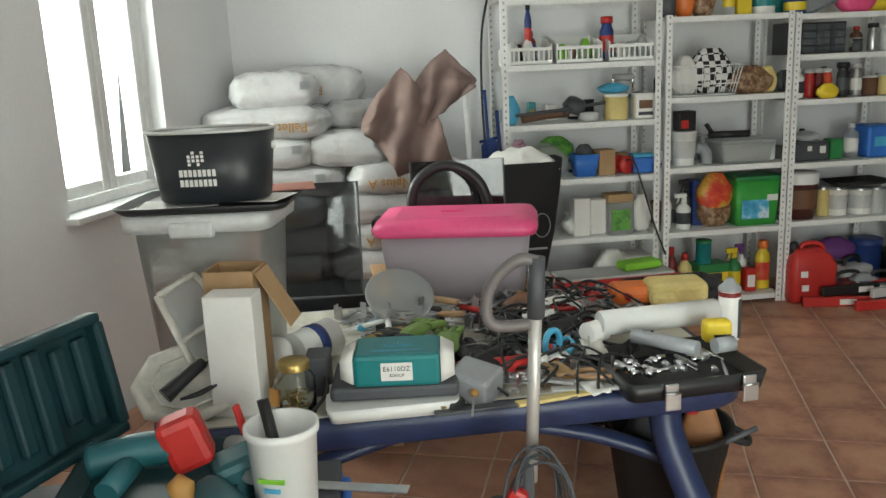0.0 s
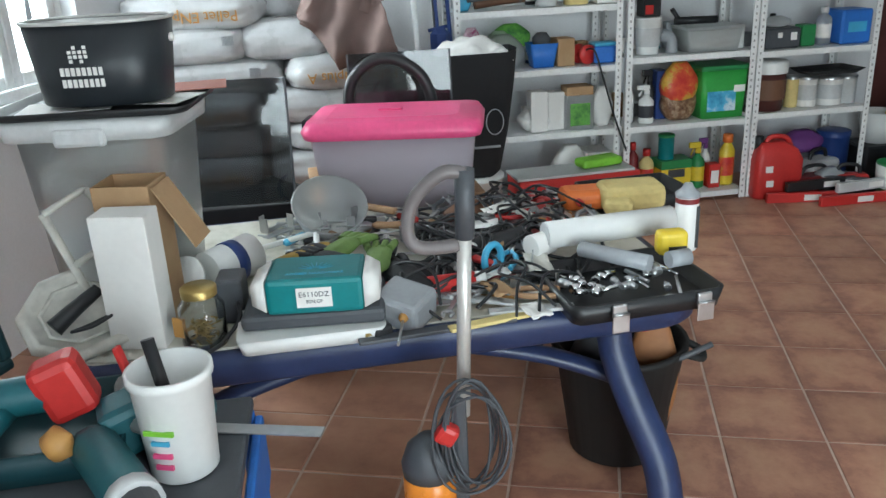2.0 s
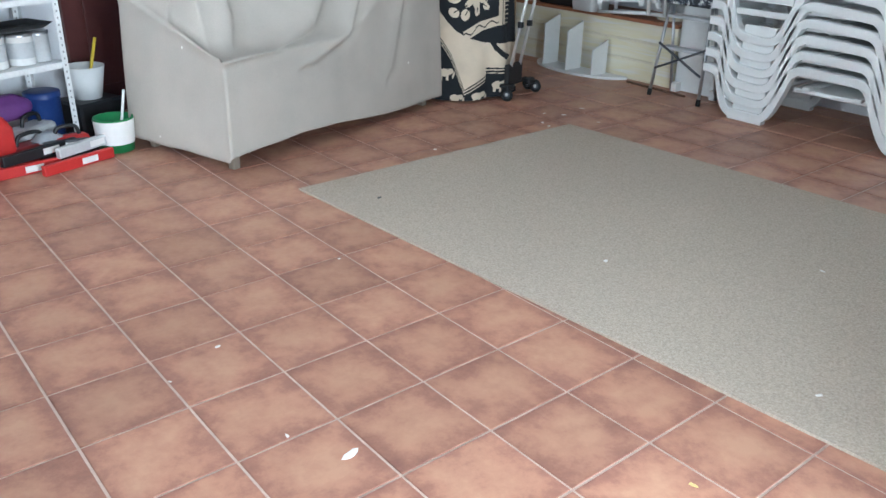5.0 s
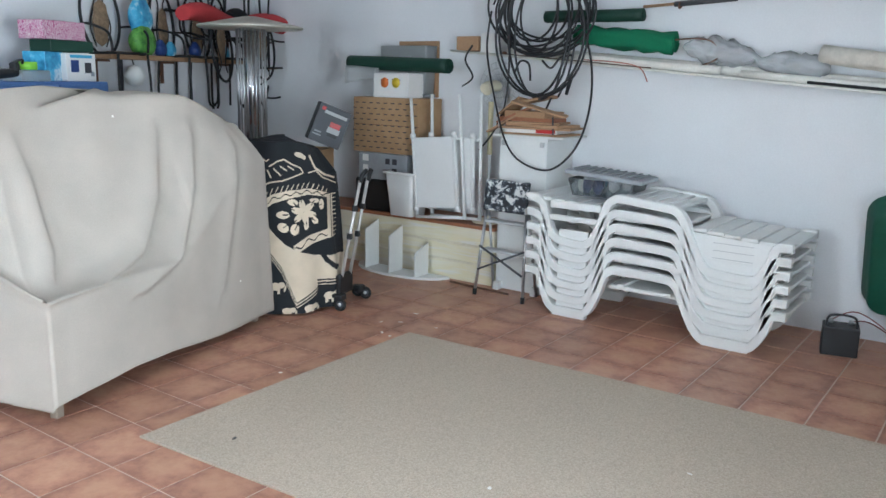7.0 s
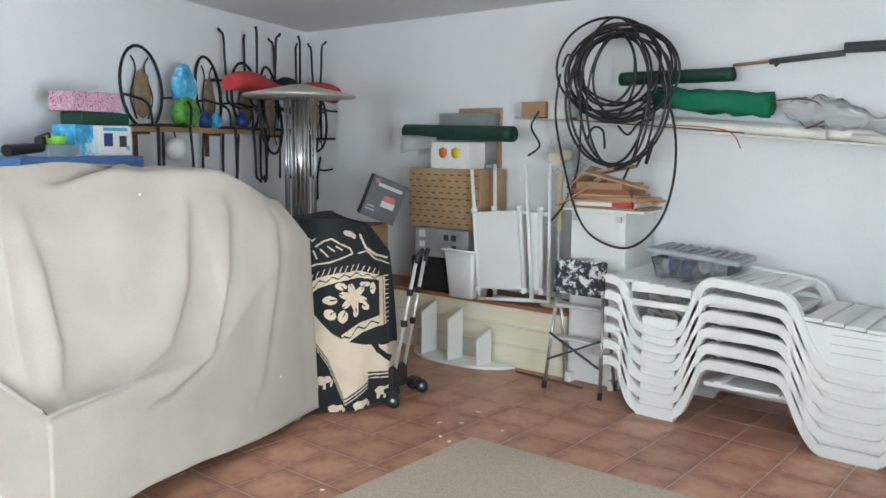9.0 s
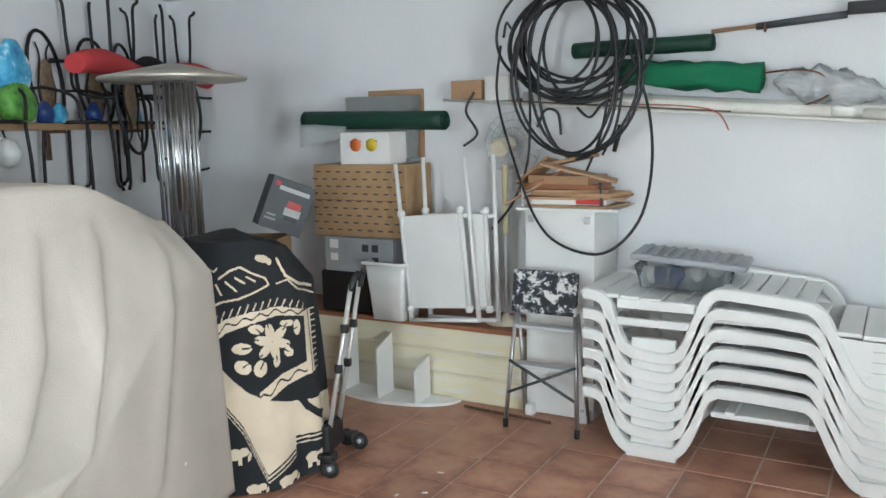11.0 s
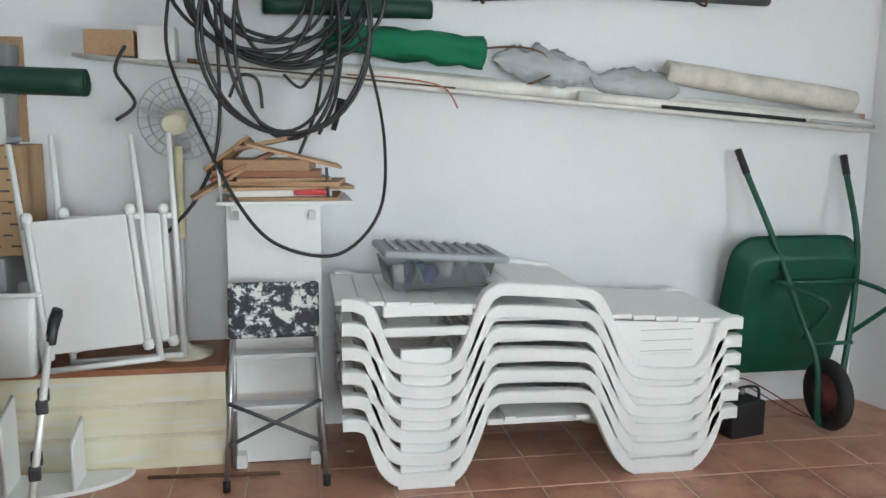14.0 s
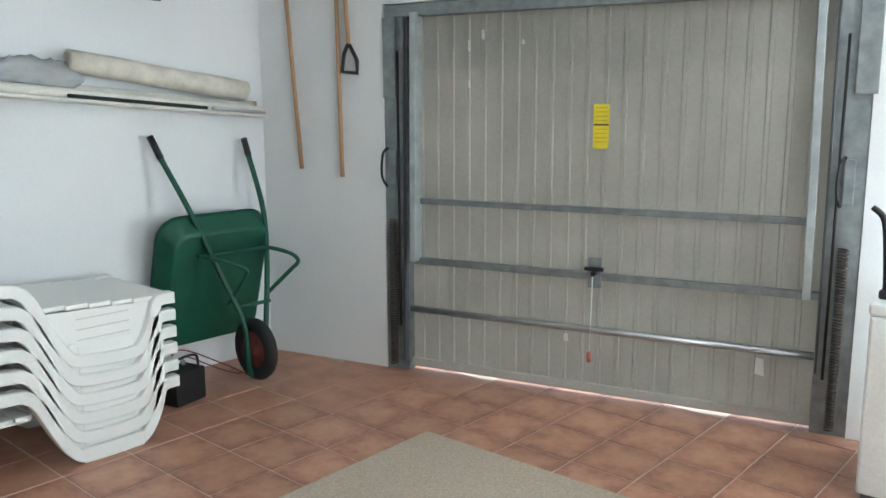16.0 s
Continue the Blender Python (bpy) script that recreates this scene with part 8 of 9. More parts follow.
part("hose", bm, "black_plastic", t)
for k, (x, y, w, h, rz, ry) in enumerate(((-1.22, 2.83, 0.36, 0.47, 14, -8), (-0.74, 3.46, 0.44, 0.48, 16, -6))):
    z0 = 0.661 if k == 0 else 0.66
    t = thing("tinted_glass", "dark tinted glass sheet leaning upright", "glass sheet", pose(x, y, z0 - 0.0, ry, 0, rz), "leaning dark panels")
    bm = B()
    boxm(bm, (0, 0, h / 2), (w, 0.008, h), bevel=0.002)
    part("pane", bm, "dark_glass", t)
    for sx in (-1, 1):
        bm = B()
        boxm(bm, (sx * w / 2, 0, h / 2), (0.008, 0.014, h))
        part("edge", bm, "dark_grey", t)
cr = thing("plastic_crate", "black plastic crate behind the work table", "crate", pose(-1.24, 2.95, 0, 0, 0, 20.5))
bm = B()
boxm(bm, (0, 0, 0.327), (0.40, 0.26, 0.654), bevel=0.004)
part("body", bm, "black_plastic", cr)
t = thing("black_bag", "large black shopping bag stuffed with white paper", "bag", pose(-0.55, 4.20, 0.40, 0, 0, 20))
bm = B()
rings = []
for z, w, d in ((0, 0.24, 0.16), (0.03, 0.30, 0.20), (0.25, 0.38, 0.22), (0.50, 0.44, 0.24), (0.60, 0.46, 0.25)):
    rings.append([(x + 0.012 * noise.noise((x * 9, y * 9, z * 5)), y + 0.012 * noise.noise((x * 9, y * 9, z * 5 + 4)), z + (0.05 * abs(x) / 0.2 if z > 0.55 else 0)) for x, y in rrect(w, d, 0.06, 5)])
loft(bm, rings, (True, False))
part("bag", bm, "black_cloth", t)
bm = B()
sheet(bm, lambda u, v: Vector(((u - 0.5) * 0.42, (v - 0.5) * 0.22, 0.60 + 0.11 * math.sin(u * 3.1) ** 0.6 * math.sin(v * 3.1) + 0.05 * noise.noise((u * 5, v * 5, 2)))), 16, 12, 0.004)
part("paper", bm, "paper", t, "crumpled white paper")
bm = B()
tube(bm, [(0.10, -0.112, 0.28 + 0.0) for _ in range(1)] and [(0.10 + 0.045 * math.cos(a), -0.128, 0.30 + 0.065 * math.sin(a)) for a in [2 * math.pi * k / 20 for k in range(20)]], 0.003, 4, closed=True)
part("emblem", bm, "grey_plastic", t)
bm = B()
boxm(bm, (0.05, -0.118, 0.17), (0.16, 0.002, 0.012))
part("text_bar", bm, "grey_plastic", t)
t = thing("white_bucket", "white plastic bucket on the floor under the bag", "bucket", pose(-0.55, 4.20, 0))
bm = B()
lathe(bm, [(0.12, 0), (0.16, 0.38), (0.17, 0.385), (0.17, 0.398), (0.0, 0.398)], 24)
part("bucket", bm, "white_plastic", t)

# ---- translucent bin with the metal ice bucket ----
bi = thing("storage_bin", "large translucent grey storage bin on the table", "storage bin", pose(-1.285, 2.12, TZ + 0.001, 0, 0, 9))
bm = B()
tapered(bm, 0.36, 0.28, 0.415, 0.35, 0.50, 0.05, 0, 0.005)
M["bin_clear"] = clear_mat("bin_clear", (0.93, 0.94, 0.94), 0.28, 0.92, 1.12)
part("tub", bm, "bin_clear", bi)
bm = B()
loft(bm, [[(x, y, 0.46) for x, y in rrect(0.435, 0.37, 0.05)], [(x, y, 0.46) for x, y in rrect(0.46, 0.40, 0.06)], [(x, y, 0.505) for x, y in rrect(0.47, 0.41, 0.06)], [(x, y, 0.515) for x, y in rrect(0.44, 0.38, 0.05)], [(x, y, 0.512) for x, y in rrect(0.2, 0.1, 0.03)]])
part("lid", bm, plain("milky", (0.62, 0.63, 0.63), 0.4), bi)
for x, z, w, h, mt in ((0.02, 0.38, 0.16, 0.08, "paper"), (-0.10, 0.30, 0.16, 0.06, "paper"), (0.06, 0.18, 0.2, 0.12, "light_grey"), (-0.03, 0.10, 0.2, 0.12, "grey_plastic")):
    bm = B()
    boxm(bm, (x, -0.065, z), (w, 0.12, h), bevel=0.015)
    part("packet", bm, mt, bi)
bm = B()
boxm(bm, (0, -0.20, 0.47), (0.14, 0.03, 0.05), bevel=0.012)
part("latch", bm, "milky", bi)
t = thing("black_tray", "flat black tray with papers lying on the bin", "tray", pose(-1.27, 2.12, TZ + 0.518, 0, 0, 12))
bm = B()
tapered(bm, 0.50, 0.38, 0.54, 0.42, 0.022, 0.05, 0, 0.004)
part("tray", bm, "black_plastic", t)
for k, (x, y, a, mt) in enumerate(((-0.10, -0.05, 10, "paper"), (0.12, 0.02, -15, "paper"), (-0.02, 0.08, 30, "teal_card"), (0.20, 0.10, 12, "faded_red"))):
    bm = B()
    boxm(bm, (x, y, 0.014 + 0.003 * k), (0.24, 0.17, 0.0025), Matrix.Rotation(radians(a), 4, "Z"))
    part("sheet", bm, mt, t)
ib = thing("ice_bucket", "oval black metal ice bucket with white print", "bucket", pose(-1.245, 2.09, TZ + 0.542, 0, 0, 10) @ Matrix.Scale(0.94, 4))
bm = B()


def oval(rx, ry, z, n=36):
    return [(rx * math.copysign(abs(math.cos(a)) ** 0.8, math.cos(a)), ry * math.copysign(abs(math.sin(a)) ** 0.8, math.sin(a)), z) for a in [2 * math.pi * k / n for k in range(n)]]


loft(bm, [oval(0.175, 0.125, 0.0), oval(0.18, 0.13, 0.004), oval(0.205, 0.148, 0.225), oval(0.200, 0.143, 0.225), oval(0.172, 0.120, 0.008)])
part("body", bm, plain("bucket_black", (0.022, 0.027, 0.032), 0.35, spot=0.15), ib)
bm = B()
tube(bm, oval(0.206, 0.149, 0.228), 0.0055, 6, closed=True)
part("rim", bm, "bucket_rim", ib, "bright rolled rim")
bm = B()
loft(bm, [oval(0.1985, 0.1415, 0.224), oval(0.1735, 0.1215, 0.012)], (False, True))
part("lining", bm, "bucket_rim", ib)
for s in (-1, 1):
    bm = B()
    lathe(bm, [(0.0, 0), (0.012, 0.0), (0.012, 0.01), (0, 0.012)], 10, m=Matrix.Translation((s * 0.198, 0, 0.17)) @ Matrix.Rotation(radians(90 * s), 4, "Y"))
    part("handle_hole", bm, "paper", ib)
for i in range(4):
    for j in range(4):
        if (i + j) % 2 == 0 or j in (1, 2):
            bm = B()
            boxm(bm, (-0.014 + 0.0145 * (i - 1.5), -0.1395 - 0.0013 * j, 0.128 + 0.0125 * j), (0.009, 0.006, 0.009))
            part("emblem_cell", bm, "paper", ib)
for z, n in ((0.100, 8), (0.068, 8)):
    for k in range(n):
        bm = B()
        boxm(bm, (-0.014 + 0.0152 * (k - (n - 1) / 2), -0.1345 - 0.09 * (z - 0.07) + 0.0004 * (k - 3.5) ** 2 * 0.3, z), (0.0105, 0.006, 0.022))
        part("letter_block", bm, "paper", ib)

# ---- on the work table ----
TZ1 = TZ + 0.001


def on_table(name, label, cat, x, y, rz=0, z=TZ1, group=""):
    return thing(name, label, cat, pose(x, y, z, 0, 0, rz), group)


t = on_table("white_box", "tall plain white carton standing on the table", "box", -1.03, 1.70, 8)
bm = B()
boxm(bm, (0, 0, 0.17), (0.135, 0.09, 0.34), bevel=0.002, seg=1)
part("body", bm, "paper", t)
bm = B()
boxm(bm, (0, -0.001, 0.3415), (0.133, 0.088, 0.002))
part("top_flap", bm, "paper", t)
t = on_table("cardboard_box", "open brown cardboard box with raised flaps", "box", -1.085, 1.84, 8)
bm = B()
for x, y, sx, sy in ((-0.07, 0, 0.004, 0.13), (0.07, 0, 0.004, 0.13), (0, -0.065, 0.14, 0.004), (0, 0.065, 0.14, 0.004)):
    boxm(bm, (x, y, 0.19), (sx, sy, 0.38))
boxm(bm, (0, 0, 0.003), (0.14, 0.13, 0.005))
part("body", bm, "cardboard", t)
bm = B()
boxm(bm, (0.0, 0, -0.10), (0.003, 0.12, 0.18), pose(0.072, 0, 0.38, 0, -30, 0))
part("flap", bm, "cardboard", t)
t = on_table("glass_jar", "glass jar of brass screws with a gold lid", "jar", -0.868, 1.70)
bm = B()
lathe(bm, [(0.050, 0), (0.056, 0.006), (0.056, 0.105), (0.040, 0.128), (0.040, 0.140), (0.037, 0.140), (0.037, 0.128), (0.053, 0.103), (0.053, 0.008), (0, 0.006)], 24)
part("glass", bm, "jar_glass", t)
bm = B()
lathe(bm, [(0.043, 0.132), (0.044, 0.152), (0.040, 0.156), (0.0, 0.156)], 24, cap=False)
part("lid", bm, plain("brass", (0.45, 0.33, 0.12), 0.35, 0.8), t)
rng = random.Random(3)
bm = B()
for k in range(70):
    a, r = rng.uniform(0, 6.28), rng.uniform(0, 0.042)
    p = Vector((r * math.cos(a), r * math.sin(a), rng.uniform(0.014, 0.062)))
    d = Vector((rng.uniform(-1, 1), rng.uniform(-1, 1), rng.uniform(-0.5, 0.5))).normalized() * 0.010
    tube(bm, [p - d, p + d], 0.0024, 5)
tagged(part("screws", bm, "brass", t), "brass screws", kind="stuff")
bm = B()
boxm(bm, (-0.035, -0.046, 0.06), (0.035, 0.006, 0.05), Matrix.Rotation(radians(-12), 4, "Z"))
part("label", bm, "label_orange", t)


def lying(name, label, cat, a, b, r, material, z=TZ1, caps=(), group="", seg=14):
    """A round thing lying from a to b on the table."""
    t = thing(name, label, cat, pose(0, 0, 0), group)
    bm = B()
    tube(bm, [(a[0], a[1], z + r), (b[0], b[1], z + r)], r, seg)
    part("body", bm, material, t)
    va, vb = Vector((a[0], a[1], z + r)), Vector((b[0], b[1], z + r))
    d = (vb - va).normalized()
    for e, mt, k in caps:
        p = va if e == 0 else vb
        s = -1 if e == 0 else 1
        bm = B()
        tube(bm, [p, p + d * s * k], r * 0.9, seg)
        part("cap", bm, mt, t)
    return t


t = thing("putty_tub", "white and blue plastic tub lying on its side", "tub", pose(-0.98, 2.08, TZ1 + 0.062))
bm = B()
tube(bm, [(-0.02, -0.07, 0), (0.05, 0.08, 0)], 0.058, 20, r_end=0.064)
part("tub", bm, "white_plastic", t)
bm = B()
tube(bm, [(0.010, -0.008, 0.0), (0.025, 0.025, 0.0)], 0.0635, 20)
part("label", bm, "dark_blue", t)
bm = B()
lathe(bm, [(0.0, 0), (0.066, 0.0), (0.066, 0.012), (0, 0.012)], 22, m=pose(-0.05, -0.13, -0.0, 65, 0, -20))
part("lid", bm, "white_plastic", t)
# teal hardware carton on a grey case and a white tray
t = on_table("white_tray", "shallow white plastic tray under the cases", "tray", -0.62, 1.78, 20)
bm = B()
tapered(bm, 0.34, 0.18, 0.36, 0.20, 0.04, 0.02)
part("tray", bm, "white_plastic", t)
t = on_table("tool_case", "flat dark grey plastic tool case", "case", -0.62, 1.83, 14, TZ1 + 0.041)
bm = B()
boxm(bm, (0, 0, 0.02), (0.35, 0.22, 0.04), bevel=0.012)
part("case", bm, "dark_grey", t)
hb = on_table("hardware_box", "teal hardware carton with white ends and a model label", "box", -0.60, 1.80, 12, TZ1 + 0.082)
bm = B()
boxm(bm, (0, 0, 0.045), (0.235, 0.17, 0.09), bevel=0.012, seg=2)
part("body", bm, "teal_card", hb)
for s in (-1, 1):
    bm = B()
    loft(bm, [[(s * 0.118, y, z) for y, z in ((-0.08, 0.008), (0.08, 0.008), (0.08, 0.085), (-0.08, 0.085))], [(s * 0.155, y, z) for y, z in ((-0.06, 0.02), (0.06, 0.02), (0.06, 0.07), (-0.06, 0.07))]])
    part("end_flap", bm, "paper", hb)
bm = B()
boxm(bm, (0.0, -0.0, 0.0), (0.085, 0.002, 0.050), pose(0.0, -0.087, 0.045))
lb = part("label", bm, "paper", hb)
writing("model_text", "E6110DZ", 0.019, "print_dark", pose(0, -0.0885, 0.053) @ STAND, hb)
writing("model_text", "BSN/CP", 0.012, "print_dark", pose(0, -0.0885, 0.035) @ STAND, hb)
writing("box_text", "ACCESS HARDWARE", 0.015, "sky_blue", pose(0, -0.045, 0.0908), hb)
for k in range(9):
    a = radians(20 + 17.5 * k)
    bm = B()
    tube(bm, [(0.012 * math.cos(a), -0.02 + 0.012 * math.sin(a), 0.0905), (0.045 * math.cos(a), -0.02 + 0.045 * math.sin(a), 0.0905)], 0.0009, 4)
    part("ray_print", bm, "sky_blue", hb)
t = on_table("battery_pack", "grey power pack with a lead", "power pack", -0.86, 1.86, 15)
bm = B()
boxm(bm, (0, 0, 0.06), (0.07, 0.10, 0.12), bevel=0.008)
part("case", bm, "dark_grey", t)
bm = B()
tube(bm, smooth_path([(0.02, -0.05, 0.06), (0.03, -0.12, 0.04), (-0.02, -0.2, 0.008), (-0.08, -0.24, 0.008)]), 0.006, 6)
part("lead", bm, "black_plastic", t)
# gloves in a heap
plain("glove_ochre", (0.42, 0.26, 0.05), 0.8, spot=0.25)
plain("glove_green", (0.16, 0.26, 0.07), 0.8, spot=0.3)
for k, (x, y, z, w, d, h, mt) in enumerate(((-0.66, 2.02, 0.0, 0.30, 0.20, 0.10, "black_cloth"), (-0.48, 2.06, 0.0, 0.28, 0.18, 0.08, "black_cloth"), (-0.74, 2.03, 0.088, 0.18, 0.08, 0.03, "glove_ochre"), (-0.64, 2.10, 0.088, 0.20, 0.10, 0.035, "glove_green"), (-0.52, 2.08, 0.072, 0.20, 0.10, 0.03, "glove_green"), (-0.42, 2.0, 0.05, 0.24, 0.12, 0.04, "black_cloth"), (-0.60, 2.00, 0.095, 0.24, 0.10, 0.03, "black_cloth"))):
    t = on_table("work_glove", "worn work glove heaped on the table", "glove", x, y, 25 * k, TZ1 + z, "heap of gloves")
    bm = B()
    pouch(bm, w, d, h, seed=k * 3.3)
    part("palm", bm, mt, t)
    for j in range(4):
        bm = B()
        tube(bm, smooth_path([(w * 0.35, (j - 1.5) * d * 0.2, h * 0.5), (w * 0.55, (j - 1.5) * d * 0.26, h * 0.45), (w * 0.72, (j - 1.5) * d * 0.28, h * 0.2)], 3), 0.012, 6)
        part("finger", bm, mt, t)
t = on_table("strainer", "translucent white plastic scoop", "scoop", -0.80, 2.50, 30)
bm = B()
lathe(bm, [(0.03, 0.0), (0.10, 0.05), (0.125, 0.12), (0.118, 0.12), (0.09, 0.05), (0.02, 0.01)], 22, m=pose(0, 0, 0.03, 35, 0, 0))
part("bowl", bm, "frosted", t)
t = on_table("mask_frame", "white plastic frame lying among gloves", "frame", -0.86, 2.25, 20, TZ1 + 0.02)
bm = B()
tube(bm, [(x, y, 0.02 + 0.2 * x) for x, y in rrect(0.20, 0.16, 0.02)], 0.010, 6, closed=True)
part("frame", bm, "white_plastic", t)
lying("marker_tube", "red and white sealant cartridge", "cartridge", (-0.46, 1.93), (-0.24, 2.02), 0.024, "red", TZ1 + 0.03, ((1, "white_plastic", 0.03),))
lying("paper_tube", "white plastic tube roll on the tool case", "roll", (-0.06, 2.22), (0.30, 2.38), 0.040, "white_plastic", TZ1 + 0.07, ((0, "light_grey", 0.004),))
lying("grey_pipe", "short grey plastic pipe on the tool case", "pipe", (0.04, 2.16), (0.22, 2.06), 0.022, "grey_plastic", TZ1 + 0.072)
lying("spray_nozzle", "white plastic tube end on the table", "nozzle", (-0.10, 2.19), (-0.05, 2.24), 0.035, "paper", TZ1 + 0.05)

# open socket case at the corner of the table
sc = on_table("socket_case", "open black socket-wrench case full of steel tools", "tool case", 0.155, 2.08, 23)
bm = B()
tapered(bm, 0.40, 0.31, 0.42, 0.33, 0.052, 0.03, 0, 0.012)
part("tray", bm, "black_plastic", sc)
for x in (-0.09, 0.14):
    bm = B()
    boxm(bm, (x, -0.172, 0.034), (0.040, 0.010, 0.036), bevel=0.004)
    boxm(bm, (x, -0.181, 0.004), (0.046, 0.006, 0.050), bevel=0.003)
    tube(bm, [(x - 0.022, -0.182, 0.028), (x + 0.022, -0.182, 0.028)], 0.004, 6)
    part("latch", bm, "steel", sc, "bright metal latch")
rng = random.Random(9)
for k in range(26):
    x, y, a = rng.uniform(-0.17, 0.17), rng.uniform(-0.13, 0.02), rng.uniform(0, 3.1)
    ln, r = rng.choice(((0.03, 0.010), (0.04, 0.012), (0.09, 0.006), (0.12, 0.005), (0.025, 0.013)))
    bm = B()
    c, s = math.cos(a) * ln / 2, math.sin(a) * ln / 2
    lathe(bm, [(r, -ln / 2), (r, ln / 2 * 0.2), (r * 0.75, ln / 2 * 0.3), (r * 0.75, ln / 2)], 9, m=pose(x, y, 0.044 + r, 90, 0, math.degrees(a)))
    part("socket" if r > 0.008 else "key", bm, "chrome" if k % 3 else "steel", sc)
t = on_table("tape_measure", "yellow tape measure on the tool case", "tape measure", 0.285, 2.20, 15, TZ1 + 0.07)
bm = B()
boxm(bm, (0, 0, 0.035), (0.085, 0.05, 0.07), bevel=0.015, seg=3)
part("case", bm, "yellow", t)
bm = B()
boxm(bm, (0.01, -0.026, 0.018), (0.05, 0.004, 0.02))
part("grip", bm, "black_plastic", t)
lying("grey_coupling", "grey plastic pipe coupling beside the tape measure", "coupling", (0.27, 2.10), (0.325, 2.13), 0.023, "grey_plastic", TZ1 + 0.066)
t = on_table("spray_can", "white and black aerosol can standing on the table", "aerosol", 0.350, 2.43)
bm = B()
lathe(bm, [(0.033, 0), (0.035, 0.004), (0.035, 0.165), (0.028, 0.178), (0.016, 0.186)], 20)
part("body", bm, "white_plastic", t)
bm = B()
lathe(bm, [(0.0365, 0.166), (0.037, 0.176), (0.018, 0.192), (0.012, 0.206), (0, 0.207)], 20, cap=False)
part("top", bm, "grey_plastic", t)
bm = B()
lathe(bm, [(0.0355, 0.148), (0.0355, 0.164)], 20, cap=False)
part("band", bm, "dark_red", t)
bm = B()
boxm(bm, (0.024, -0.018, 0.075), (0.022, 0.012, 0.13))
part("stripe", bm, "black_plastic", t)
t = on_table("grinder", "black angle grinder with cable among the tools", "grinder", -0.22, 2.30, 30)
bm = B()
tube(bm, smooth_path([(-0.16, 0, 0.045), (0, 0, 0.05), (0.10, 0, 0.055)]), 0.034, 10, r_end=0.04)
part("body", bm, "black_plastic", t)
bm = B()
lathe(bm, [(0, 0), (0.05, 0), (0.05, 0.012), (0.02, 0.03), (0, 0.03)], 18, m=pose(0.12, 0, 0.012))
part("guard", bm, "steel", t)
t = on_table("blue_tool", "sky-blue plastic tape measure loop", "tape measure", -0.20, 2.12, 50, TZ1 + 0.03)
bm = B()
tube(bm, [(0.032 * math.cos(a), 0.0, 0.045 + 0.042 * math.sin(a)) for a in [2 * math.pi * k / 18 for k in range(18)]], 0.010, 8, closed=True)
part("loop", bm, "sky_blue", t)
for k, (x, y, a, mt, s) in enumerate(((0.06, 2.78, 15, "orange", (0.20, 0.13, 0.07)), (0.20, 2.78, 15, "foam", (0.22, 0.14, 0.09)), (0.16, 2.70, -5, "foam", (0.10, 0.10, 0.06)), (-0.34, 2.62, 30, "brown", (0.18, 0.12, 0.09)), (-0.20, 2.66, 10, "frosted", (0.20, 0.16, 0.07)), (-0.06, 2.62, -20, "frosted", (0.16, 0.12, 0.06)))):
    t = on_table(("sponge", "leather_pouch", "plastic_bag")[0 if mt in ("foam", "orange") else 1 if mt == "brown" else 2], {"orange": "orange sponge block with a blue patch", "foam": "pale yellow sponge roll", "brown": "brown leather tool pouch", "frosted": "crumpled clear plastic bag"}[mt] + " on the table", "sponge" if mt in ("foam", "orange") else "pouch" if mt == "brown" else "bag", x, y, a)
    bm = B()
    if mt in ("foam", "orange"):
        boxm(bm, (0, 0, s[2] / 2 + 0.02), s, bevel=0.028, seg=3)
    else:
        pouch(bm, *s, seed=k)
    part("body", bm, mt, t)
t = on_table("open_case", "black open plastic case at the back of the table", "case", 0.22, 2.92, 22)
bm = B()
tapered(bm, 0.34, 0.26, 0.36, 0.28, 0.05, 0.02, 0, 0.01)
part("tray", bm, "black_plastic", t)
t = on_table("adapter", "grey plastic mains adapter with prongs", "adapter", -0.40, 1.88, -20)
bm = B()
boxm(bm, (0, 0, 0.045), (0.13, 0.11, 0.085), pose(0, 0, 0, 12, 8, 0), 0.012)
part("case", bm, "grey_plastic", t)
t = on_table("plug", "small black mains plug with brass pins", "plug", -0.44, 1.77, 40)
bm = B()
boxm(bm, (0, 0, 0.02), (0.05, 0.05, 0.036), bevel=0.01)
part("body", bm, "black_plastic", t)
for y in (-0.012, 0.012):
    bm = B()
    boxm(bm, (-0.035, y, 0.022), (0.022, 0.005, 0.008))
    part("pin", bm, "brass", t)

# tools strewn over the rest of the table
TOOLS = (("screwdriver", "screwdriver with a plastic handle"), ("pliers", "pair of pliers with coloured grips"), ("cable_bundle", "tangled black cable"), ("chisel", "steel chisel with a wooden handle"), ("bracket", "small metal bracket"), ("cutter", "utility knife"), ("spanner", "steel spanner"))
rng = random.Random(77)


